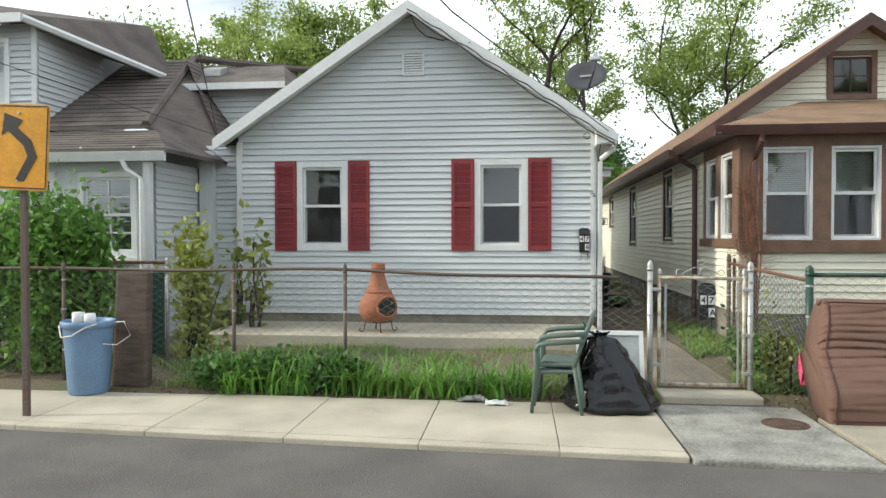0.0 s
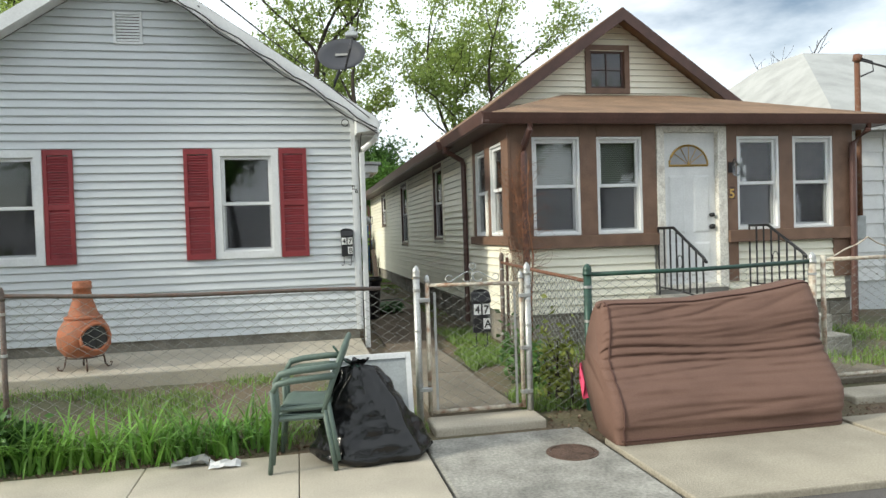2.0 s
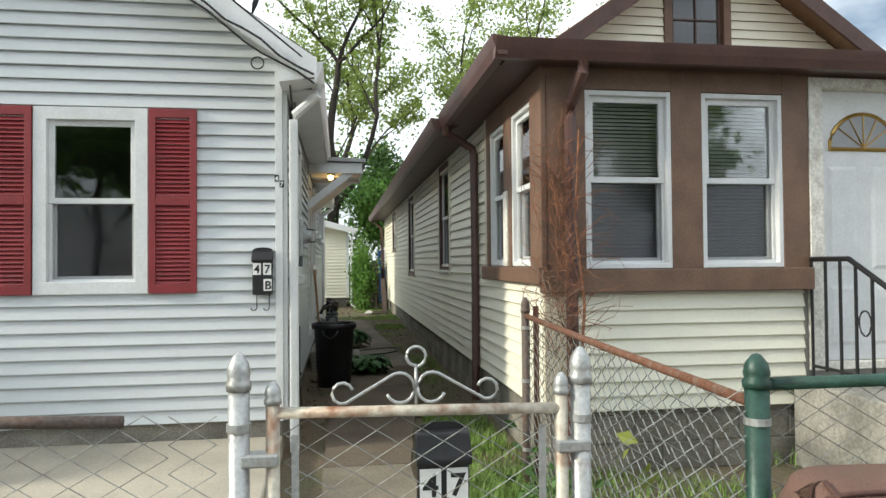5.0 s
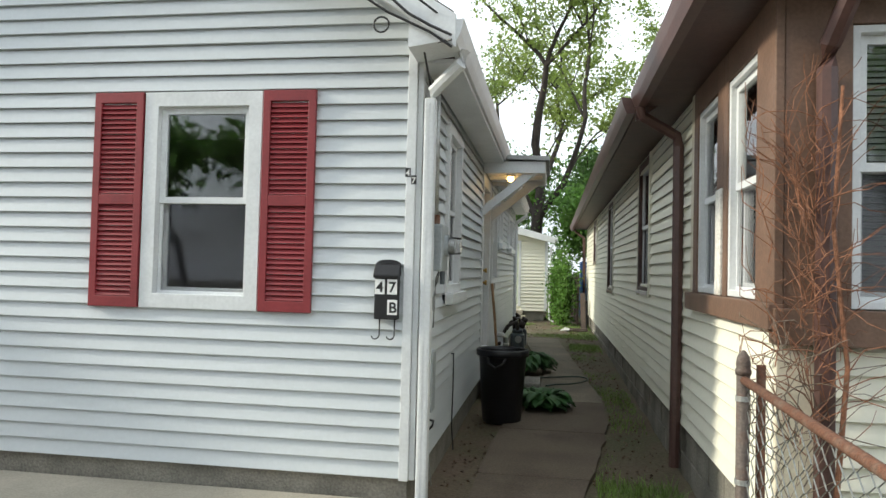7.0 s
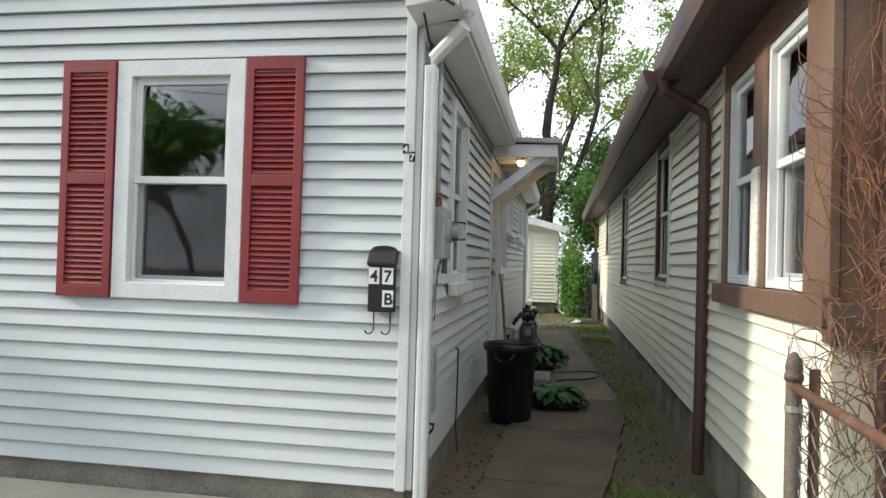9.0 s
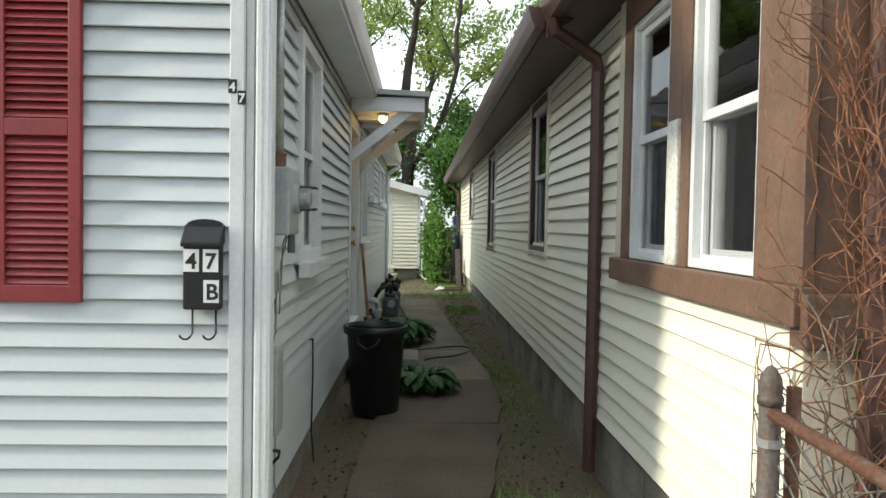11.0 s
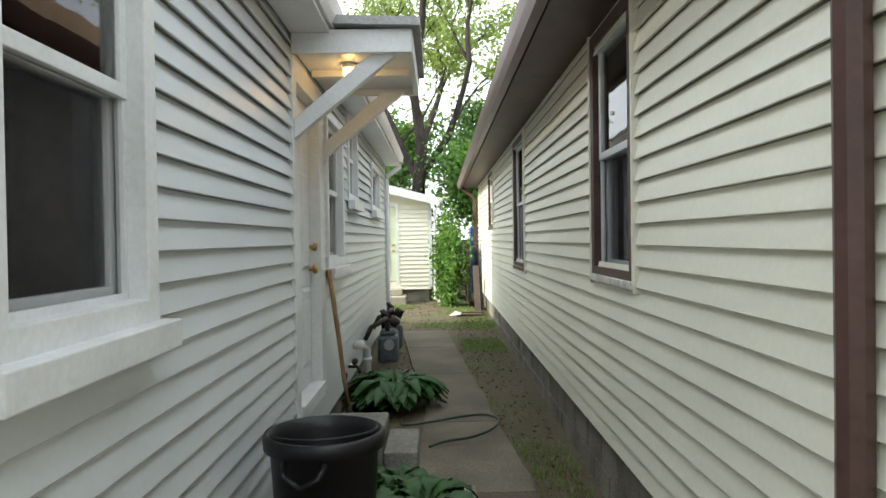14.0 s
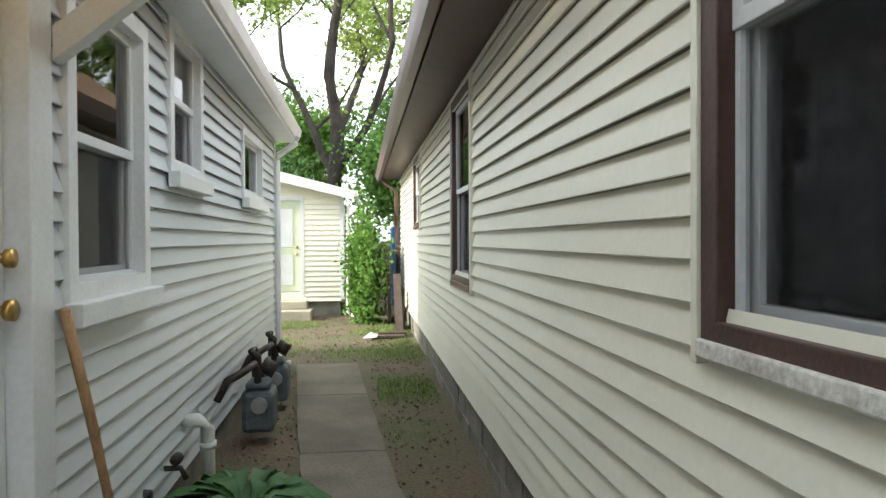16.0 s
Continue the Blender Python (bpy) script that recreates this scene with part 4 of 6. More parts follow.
shingles([(-4.75, 11.0, 2.72), (-4.75, 20, 2.72), (-6.4, 20, 5.0), (-6.3, 12.6, 4.9)], rf3, "shingle_grey", 20)
tiled_slope("roof", [(-4.9, 9.25, 2.74), (-4.75, 11.4, 2.74), (-5.75, 10.55, 3.2)], "shingle_grey", house_left)
part("ridge", Build().tube([(-5.9, 10.5, 3.29), (-6.4, 13.2, 5.02), (-4.2, 14.2, 4.95)], 0.07, 6), "shingle_grey", house_left)
up = part("upper_wall", Build().box(-11, -7.75, 10.52, 13, 3.2, 4.95), "siding_white", house_left)
siding(FU, -11, -7.76, 3.5, 4.9, [(-9.2, -8.25, 3.6, 4.75)], "siding_white", up)
siding(lambda u, d, z: (-7.75 + d, u, z), 10.53, 12.3, 3.5, 4.9, [], "siding_white", up)
window(house_left, FU, -9.2, -8.2, 3.6, 4.72, "white", "white", 0.08, 0.04, blind="screen_dark")
part("corner_post", Build(FU).box(-7.82, -7.74, 0, 0.03, 3.5, 4.9), "white", house_left)
tiled_slope("upper_roof", [(-11, 10.15, 4.98), (-7.7, 10.15, 4.98), (-6.55, 12.6, 4.55), (-7.4, 13.4, 5.75), (-11, 11.9, 6.0)], "shingle_grey", house_left, 0.08)
part("fascia", Build().box(-11, -7.72, 10.1, 10.14, 4.86, 5.0), "white", house_left)
part("fascia", Build().tube([(-7.72, 10.13, 4.93), (-6.6, 12.5, 4.5)], 0.06, 6), "white", house_left)
dw = part("dormer_wall", Build().box(-6.3, -4.3, 12.52, 15, 2.9, 4.3), "siding_white", house_left)
siding(FD, -6.3, -4.31, 3.0, 4.3, [], "siding_white", dw)
tiled_slope("dormer_roof", [(-6.45, 12.2, 4.32), (-4.2, 12.2, 4.28), (-4.7, 13.6, 4.92), (-6.4, 13.6, 4.98)], "shingle_grey", house_left)
shd = tiled_slope("dormer_roof", [(-4.2, 12.2, 4.28), (-4.0, 15, 4.2), (-4.7, 15, 4.9), (-4.7, 13.6, 4.92)], "shingle_grey", house_left)
part("fascia", Build().box(-6.42, -4.2, 12.17, 12.2, 4.18, 4.3), "white", house_left)
part("roof_vent", Build().prism([(12.75, 4.56), (13.05, 4.68), (13.05, 4.8), (12.75, 4.7)], -6.0, -5.65, 0), "galv", house_left, bevel=0.01)

# ---- the white house further along ----
house_right = thing("house", (12.5, 16, 0), "white shingle sided house with pale grey roof", "house")
FR = lambda u, d, z: (u, 11.5 - d, z)
wr = part("wall", Build().box(9.3, 16, 11.52, 20, 0, 3.05), "siding_white", house_right)
siding(FR, 9.3, 16, 0.5, 3.0, [], "white", wr, step=0.24)
siding(lambda u, d, z: (9.3 - d, u, z), 11.52, 20, 0.5, 3.0, [], "white", wr, step=0.24)
for x in (9.28, 10.05, 11.0):
    part("corner_strip", Build(FR).box(x, x + 0.03, 0, 0.035, 0.5, 3.0), "white", house_right)
tiled_slope("roof", [(8.9, 11.1, 3.05), (16.5, 11.1, 3.05), (16.5, 15.5, 5.4), (11.8, 15.5, 5.4)], "shingle_pale", house_right)
tiled_slope("roof", [(8.9, 11.1, 3.05), (11.8, 15.5, 5.4), (11.8, 17, 5.4), (8.9, 20.5, 3.05)], "shingle_pale", house_right)
mast = part("service_mast", Build().tube([(9.45, 11.35, 1.6), (9.45, 11.35, 4.15)], 0.045, 10).tube([(9.45, 11.35, 4.15), (9.42, 11.3, 4.22)], 0.07, 10), "rust", house_right, smooth=True)
part("cable", Build().tube([(9.45, 11.3, 4.15), (9.75, 11.0, 3.95), (10.2, 10, 4.0), (13, 4, 4.6), (18, -6, 6.5)], 0.018, 5), "cable", house_right)
part("cable", Build().tube([(9.42, 11.32, 4.2), (9.6, 11.2, 4.1), (9.62, 11.2, 3.95), (9.47, 11.3, 3.88)], 0.014, 5), "cable", house_right)
part("meter", Build(FR).box(9.4, 9.6, 0.02, 0.12, 1.2, 1.6), "meter_grey", house_right, bevel=0.01)

# ---- shed in the back yard ----
shed = thing("shed", (0.8, 28, 0.1), "small cream sided shed with pale green door", "shed")
FS = lambda u, d, z: (u, 27.5 - d, z)
w = part("wall", walled(FS, -1.2, 1.84, 0.42, 2.48, [(0.56, 1.02, 0.6, 2.46)]), "siding_cream", shed)
part("wall", Build().box(1.7, 1.84, 27.641, 30.5, 0.42, 2.45), "siding_cream", shed)
part("wall", Build().prism([(-1.2, 2.48), (1.84, 2.48), (-1.2, 3.3)], 27.52, 27.64, 1), "siding_cream", shed)
part("foundation", Build().box(-1.15, 1.78, 27.55, 30.4, 0, 0.42), "block", shed)
siding(FS, -1.2, 0.5, 0.42, 2.48, [], "siding_cream", w)
siding(FS, 1.06, 1.8, 0.42, 2.48, [], "siding_cream", w)
siding(FS, -1.2, 1.8, 2.48, 3.25, [], "siding_cream", w, clip=lambda z: (-1.2, 1.84 - (z - 2.48) * 3.7))
siding(lambda u, d, z: (1.84 + d, u, z), 27.52, 30.5, 0.42, 2.45, [], "siding_cream", w)
part("corner_post", Build(FS).box(1.78, 1.86, 0, 0.03, 0.42, 2.48), "white", shed)
sd = part("door", Build(FS).box(0.3, 1.0, -0.06, -0.02, 0.62, 2.42), mat("pale green paint", (0.62, 0.68, 0.50), 0.5, var=0.05, bump=0.05), shed, bevel=0.004)
for lo, hi in ((0.75, 1.35), (1.5, 2.25)):
    part("panel", Build(FS).box(0.62, 0.85, -0.02, -0.012, lo, hi), "white", sd, bevel=0.006)
for z in (1.5, 1.36):
    part("knob", Build(FS).tube([(0.93, -0.02, z), (0.93, 0.03, z)], 0.028, 10), "brass", sd, smooth=True)
part("door_casing", Build(FS).box(1.0, 1.07, -0.05, 0.03, 0.55, 2.5).box(0.3, 1.0, -0.05, 0.03, 2.42, 2.5), "white", shed)
tiled_slope("roof", [(2.05, 27.2, 2.6), (2.05, 30.8, 2.75), (-1.4, 30.8, 3.75), (-1.4, 27.2, 3.45)], "shingle_pale", shed, 0.05)
part("fascia", Build().prism([(2.06, 2.42), (2.06, 2.6), (-1.4, 3.45), (-1.4, 3.27)], 27.15, 27.19, 1), "white", shed)
part("gutter", Build().box(2.055, 2.14, 27.2, 30.8, 2.5, 2.6), "white", shed, bevel=0.01)
part("downspout", Build().tube([(2.08, 27.3, 2.5), (1.95, 27.4, 2.3), (1.93, 27.42, 0.2), (2.05, 27.35, 0.12)], 0.035, 8), "white", shed)
solo("step", Build().box(0.1, 1.25, 26.75, 27.48, 0.05, 0.3).box(0.3, 1.15, 27.1, 27.47, 0.3, 0.45), "concrete", "two concrete steps before the shed door", "step", bevel=0.015)
# low dark fence and clutter at the back
bf = thing("fence", (3.1, 29, 0.1), "dark weathered board fence at the back", "fence")
for i in range(14):
    part("board", Build().box(2.7 + 0.02 * (i % 2), 2.72 + 0.02 * (i % 2), 26.2 + i * 0.17, 26.36 + i * 0.17, 0.08, 1.45 + 0.06 * (i % 3)), "old_wood", bf)
for i in range(16):
    part("board", Build().box(1.9 + i * 0.17, 2.06 + i * 0.17, 31 + 0.02 * (i % 2), 31.02 + 0.02 * (i % 2), 0.08, 1.5 + 0.05 * (i % 3)), "old_wood", bf)
solo("tarp", Build().box(2.9, 3.6, 29.5, 30.4, 0.1, 1.95), "blue_tarp", "blue tarp over stored things", "tarp", bevel=0.05)
solo("board", Build().prism([(24.4, 0.13), (24.47, 0.13), (25.25, 1.02), (25.2, 1.06)], 2.73, 2.85, 0), "old_wood", "grey plank leaning against the cream house", "plank")
solo("board", Build().prism([(25.0, 0.12), (25.6, 0.12), (25.68, 0.75), (25.3, 0.85)], 2.78, 2.92, 0), "rubber", "black plastic scrap leaning on the wall", "scrap", bevel=0.02)
solo("board", Build().box(2.35, 2.85, 24.1, 24.25, 0.125, 0.17), "old_wood", "grey plank lying in the grass", "plank", bevel=0.006)
solo("board", Build().box(2.45, 2.9, 24.35, 24.47, 0.125, 0.19), "old_wood", "short grey plank lying in the grass", "plank", bevel=0.006)
solo("paper", Build().add([(2.2, 24.0, 0.15), (2.42, 23.95, 0.17), (2.45, 24.1, 0.2), (2.25, 24.12, 0.16), (2.33, 24.03, 0.24)], [(0, 1, 4), (1, 2, 4), (2, 3, 4), (3, 0, 4), (0, 1, 2, 3)]), "paper", "crumpled pale litter in the grass", "litter")


# ---- plants ----
def leaves_mesh(name, pts, size, material, parent, seed, flat=0.0, long=1.7):
    """Many small two-faced leaves at the given places."""
    rng = np.random.default_rng(seed)
    P = np.asarray(pts, float)
    n = len(P)
    d = rng.normal(size=(n, 3))
    d[:, 2] *= 1 - flat
    d /= np.linalg.norm(d, axis=1)[:, None]
    e = np.cross(d, rng.normal(size=(n, 3)))
    e /= np.linalg.norm(e, axis=1)[:, None] + 1e-9
    up = np.cross(d, e)
    s = (size * rng.uniform(0.6, 1.3, n))[:, None]
    a, c = P - d * s * long / 2, P + d * s * long / 2
    l, r = P + e * s * 0.5 + up * s * 0.16, P - e * s * 0.5 + up * s * 0.16
    V = np.stack([a, l, c, r], 1).reshape(-1, 3)
    b = Build()
    b.v = V.tolist()
    b.f = [f for i in range(n) for f in ((4 * i, 4 * i + 1, 4 * i + 2), (4 * i, 4 * i + 2, 4 * i + 3))]
    return part(name, b, material, parent, fixed=False)


def tree(name, at, height, spread, label, seed, leaf_n=6000, leaf=0.16, lean=0.0, material="leaf_tree", bare=0.3, trunk_r=0.22, clump=0.5):
    """A tapered trunk that forks into limbs and twigs, with loose clumps of leaves at their ends."""
    rng = random.Random(seed)
    th = thing(name, at, label, "tree")
    wood, tips = Build(), []

    def grow(p, d, length, r, level):
        pts = [p]
        k = 5
        for i in range(k):
            d = (d + Vector((rng.gauss(0, 0.13), rng.gauss(0, 0.13), rng.gauss(0.04, 0.07)))).normalized()
            pts.append(pts[-1] + d * length / k)
        wood.tube(pts, r, 7 if level < 2 else 4, r * 0.55, cap=False)
        if level >= 2:
            tips.extend(pts[2:])
        if level >= 4 or r < 0.008:
            return
        n = 3 if level else 4
        for i in range(n):
            j = k - (0 if i == 0 else rng.randint(0, 3 if level else 2))
            ang = rng.uniform(0, 2 * math.pi)
            side = Vector((math.cos(ang), math.sin(ang), rng.uniform(0.1, 0.7))) * spread
            grow(pts[j], (d * (1.0 if i == 0 else 0.55) + side * (0.35 if i == 0 else 0.85)).normalized(), length * rng.uniform(0.55, 0.78), r * (0.62 if i == 0 else 0.45), level + 1)

    grow(Vector(at), Vector((lean, 0, 1)), height * 0.40, trunk_r, 0)
    part("trunk", wood, "bark", th, smooth=True)
    if leaf_n:
        nr = np.random.default_rng(seed)
        keep = [t for t in tips if t.z > at[2] + height * bare]
        T = np.array([tuple(t) for t in keep])
        T = T[nr.random(len(T)) < 0.4]
        own = nr.integers(0, len(T), leaf_n)
        wide = clump * nr.uniform(0.35, 1.1, len(T))
        pick = T[own] + nr.normal(0, 1, (leaf_n, 3)) * wide[own][:, None] * np.array([1, 1, 0.6])
        leaves_mesh("crown", pick, leaf, material, th, seed)
    return th


def bush(name, at, size, label, seed, n=2500, leaf=0.06, material="leaf_bright", stems=9):
    th = thing(name, at, label, "bush")
    nr = np.random.default_rng(seed)
    rng = random.Random(seed)
    st = Build()
    C = []
    for i in range(stems):
        a = rng.uniform(0, 2 * math.pi)
        tip = Vector((at[0] + math.cos(a) * size[0] * rng.uniform(0.2, 0.85), at[1] + math.sin(a) * size[1] * rng.uniform(0.2, 0.85), at[2] + size[2] * rng.uniform(0.5, 0.95)))
        base = Vector((at[0] + rng.uniform(-0.1, 0.1), at[1] + rng.uniform(-0.1, 0.1), at[2] - 0.03))
        mid = base.lerp(tip, 0.5) + Vector((rng.uniform(-0.1, 0.1), rng.uniform(-0.1, 0.1), 0.1))
        st.tube([base, mid, tip], 0.02, 5, 0.006)
        C += [base.lerp(tip, k) for k in (0.4, 0.65, 0.85, 1.0)]
    part("stems", st, "bark", th)
    T = np.array([tuple(c) for c in C])
    P = T[nr.integers(0, len(T), n)] + nr.normal(0, 0.2, (n, 3)) * np.array(size)
    P[:, 2] = np.maximum(P[:, 2], at[2] + 0.03)
    leaves_mesh("foliage", P, leaf, material, th, seed)
    return th


tree("tree", (1.35, 38, 0.1), 16, 0.8, "tall tree with dark forked trunk and sparse spring leaves", 7, 15000, 0.12, trunk_r=0.36, bare=0.30, clump=0.55)
tree("tree", (11.5, 41, 0.1), 17, 0.75, "tall tree with sparse spring leaves behind the cream house", 12, 20000, 0.12, trunk_r=0.3, clump=0.6)
tree("tree", (-13.5, 33, 0.1), 14, 0.9, "spreading tree with fresh leaves behind the houses", 21, 18000, 0.12, trunk_r=0.3, clump=0.6)
tree("tree", (-8.0, 36, 0.1), 14.5, 0.85, "tree with fresh leaves behind the white house", 29, 17000, 0.12, trunk_r=0.28, clump=0.6)
tree("tree", (6.0, 46, 0.1), 9.0, 0.9, "leafy green tree beyond the back yard", 33, 12000, 0.14, material="leaf_dark", trunk_r=0.28, bare=0.12, clump=0.8)
tree("tree", (-1.5, 46, 0.1), 8.5, 0.95, "leafy green tree beyond the shed", 41, 12000, 0.14, material="leaf_bright", trunk_r=0.25, bare=0.12, clump=0.8)
tree("tree", (4.0, 37, 0.1), 5.2, 1.0, "dense green tree beyond the back yard", 47, 12000, 0.11, material="leaf_bright", trunk_r=0.18, bare=0.05, clump=0.7)
tree("tree", (-0.3, 36, 0.1), 4.8, 1.0, "dense green tree behind the shed", 53, 12000, 0.11, material="leaf_dark", trunk_r=0.18, bare=0.05, clump=0.7)
for i, (x, y, h) in enumerate(((34, 40, 13), (41, 42, 13.5), (48, 44, 13))):
    tree("tree", (x, y, 0.1), h, 0.8, "bare leafless tree far off behind the roofs", 61 + i, 0, trunk_r=0.22)
for i, (x, y, h) in enumerate(((-17, -19, 11), (-10, -18, 11), (-3, -20, 12), (4, -18, 11), (11, -19, 11), (18, -20, 11))):
    tree("tree", (x, y, -0.2), h, 0.95, "leafy street tree across the road", 71 + i, 7000, 0.28, material="leaf_bright", trunk_r=0.25, bare=0.12, clump=0.9)
bush("bush", (2.3, 26.4, 0.1), (0.5, 0.5, 1.75), "bright green climbing shrub in the back yard", 81, 4200, 0.055)
bush("bush", (2.2, 28.8, 0.1), (0.6, 0.6, 2.0), "dark green shrub behind the shed", 83, 2500, 0.07, "leaf_dark")
bush("hedge", (-5.5, 7.7, -0.05), (0.8, 0.55, 1.65), "dense bright green hedge by the pavement", 85, 15000, 0.06, "leaf_bright", 40)
bush("hedge", (-6.9, 7.7, -0.05), (1.1, 0.6, 1.8), "dense bright green hedge beside the road sign", 87, 9000, 0.06, "leaf_bright", 30)
bush("bush", (-4.15, 8.6, 0.0), (0.5, 0.35, 1.6), "yellowish green shrub between the houses", 89, 900, 0.075, "leaf_yellow")
bush("bush", (-4.3, 10.4, 0.0), (0.3, 0.2, 1.5), "thin climbing shrub at the white house corner", 91, 90, 0.09, "leaf_yellow", 5)
bush("bush", (-3.95, 10.1, 0.1), (0.35, 0.2, 1.5), "thin yellow green shrub before the white siding", 93, 110, 0.09, "leaf_yellow", 5)
bush("bush", (2.6, 7.35, -0.07), (0.25, 0.2, 0.75), "straggly weeds along the chain link fence", 95, 420, 0.04, "leaf_yellow", 7)
for k, x in enumerate((-3.0, -2.45, -1.9)):
    bush("bush", (x, 7.0, -0.1), (0.42, 0.2, 0.34), "low leafy green weeds behind the pavement", 201 + k, 1500, 0.05, "leaf_dark", 10)
bush("bush", (2.55, 8.2, -0.05), (0.3, 0.6, 0.45), "low weeds inside the garden gate", 97, 700, 0.045, "leaf_dark", 8)


def blades(name, spots, h, wdt, material, label, category, seed, droop=0.5, kind="stuff"):
    """Grass like blades, each bent over at its tip."""
    rng = random.Random(seed)
    b = Build()
    for x, y in spots:
        z, a = ground_z(x, y) - 0.01, rng.uniform(0, 2 * math.pi)
        L, dr = h * rng.uniform(0.5, 1.2), droop * rng.uniform(0.3, 1.3)
        dx, dy = math.cos(a), math.sin(a)
        k = len(b.v)
        for t in (0, 0.4, 0.75, 1.0):
            o, ht = dr * L * t * t, L * (t - 0.45 * dr * t * t)
            hw = wdt * (1 - 0.85 * t ** 2) / 2
            b.v += [(x + dx * o - dy * hw, y + dy * o + dx * hw, z + ht), (x + dx * o + dy * hw, y + dy * o - dx * hw, z + ht)]
        b.f += [(k + 2 * i, k + 2 * i + 1, k + 2 * i + 3, k + 2 * i + 2) for i in range(3)]
    ob = part(name, b, material, fixed=False)
    return tagged(ob, label, category, kind=kind)


def spots(n, seed, x0, x1, y0, y1, clear=None, patch=0.0, pscale=0.9):
    rng = random.Random(seed)
    out = []
    while len(out) < n:
        x, y = rng.uniform(x0, x1), rng.uniform(y0, y1)
        if clear and clear(x, y):
            continue
        if patch and noise.noise((x * pscale, y * pscale, seed)) < patch * rng.uniform(-0.2, 1):
            continue
        out.append((x, y))
    return out


on_path = lambda x, y: path_edge(y)[0] - 0.03 < x < path_edge(y)[1] + 0.03
blades("grass", spots(9000, 1, -4.8, 1.35, 6.95, 9.28, None, 0.1), 0.11, 0.009, "leaf_grass", "thin lawn grass before the patio", "grass", 1)
blades("grass", spots(5200, 2, 2.2, 2.95, 7.2, 10.1, on_path, 0.1), 0.13, 0.009, "leaf_grass", "rough grass beside the garden path", "grass", 2)
blades("grass", spots(7000, 3, 2.9, 10.5, 7.2, 10.1, None, 0.1), 0.15, 0.01, "leaf_grass", "rough grass before the cream house", "grass", 3)
blades("grass", spots(4600, 4, 2.35, 2.95, 10.2, 24.0, on_path, 0.42, 0.8), 0.06, 0.007, "leaf_grass", "thin grass along the cream house", "grass", 4)
blades("grass", spots(1500, 44, 2.33, 2.9, 10.6, 11.9, on_path), 0.13, 0.008, "leaf_grass", "bright grass tuft by the foundation", "grass", 44)
blades("grass", spots(9000, 5, -0.5, 3.3, 22.0, 29, None, 0.3), 0.075, 0.009, "leaf_grass", "patchy grass in the back yard", "grass", 5)
lily = [(-3.05 + 3.15 * i / 46 + random.gauss(0, 0.05), 6.98 + random.gauss(0, 0.08)) for i in range(47)]
blades("lily_bed", [(x + random.gauss(0, 0.055), y + random.gauss(0, 0.05)) for x, y in lily for k in range(26 if x < -1.5 else 15)], 0.47, 0.024, "leaf_lily", "bed of arching green lily leaves behind the pavement", "plants", 6, 0.85)


def litter(n, x0, x1, y0, y1, seed, label, size=0.022):
    r = np.random.default_rng(seed)
    X, Y = r.uniform(x0, x1, n), r.uniform(y0, y1, n)
    ob = leaves_mesh("leaf_litter", [(x, y, ground_z(x, y) + 0.012) for x, y in zip(X, Y)], size, "litter", None, seed, 0.9, 1.3)
    return tagged(ob, label, "leaf litter", kind="stuff")


litter(1400, -4.5, 1.3, 6.76, 7.3, 1, "dry leaves and twigs along the pavement")
litter(900, 2.3, 5.5, 6.45, 7.3, 2, "dry leaves beside the fence")
litter(1500, 2.3, 2.93, 10.3, 24, 3, "dry leaves along the foundation")
litter(900, 1.18, 1.7, 11.2, 22, 4, "dry leaves beside the white house")
litter(1400, 0.4, 2.9, 22, 27, 5, "dry leaves in the back yard")


def hosta(at, r, n, seed):
    rng = random.Random(seed)
    th = thing("hosta", at, "dark green broad leaved hosta beside the path", "plant", "hostas along the wall")
    for i in range(n):
        a, L = rng.uniform(0, 2 * math.pi), r * rng.uniform(0.55, 1.1)
        hgt = r * rng.uniform(0.35, 1.25)
        dx, dy = math.cos(a), math.sin(a)
        b = Build()
        for t, hw in ((0, 0.006), (0.3, 0.014), (0.46, 0.05), (0.66, 0.066), (0.86, 0.042), (1.0, 0.003)):
            ox, z = L * t, hgt * (1.7 * t - 1.45 * t * t) + 0.02
            b.v += [(at[0] + dx * ox - dy * hw, at[1] + dy * ox + dx * hw, at[2] + z + 0.012), (at[0] + dx * ox, at[1] + dy * ox, at[2] + z - 0.004), (at[0] + dx * ox + dy * hw, at[1] + dy * ox - dx * hw, at[2] + z + 0.012)]
        b.f = [(3 * k + j, 3 * k + j + 1, 3 * k + j + 4, 3 * k + j + 3) for k in range(5) for j in range(2)]
        part("leaf", b, "leaf_hosta", th, smooth=True, fixed=False)


hosta((1.92, 14.45, 0.04), 0.34, 120, 1)
hosta((1.6, 17.1, 0.07), 0.46, 300, 2)
hosta((1.75, 14.95, 0.05), 0.22, 22, 3)


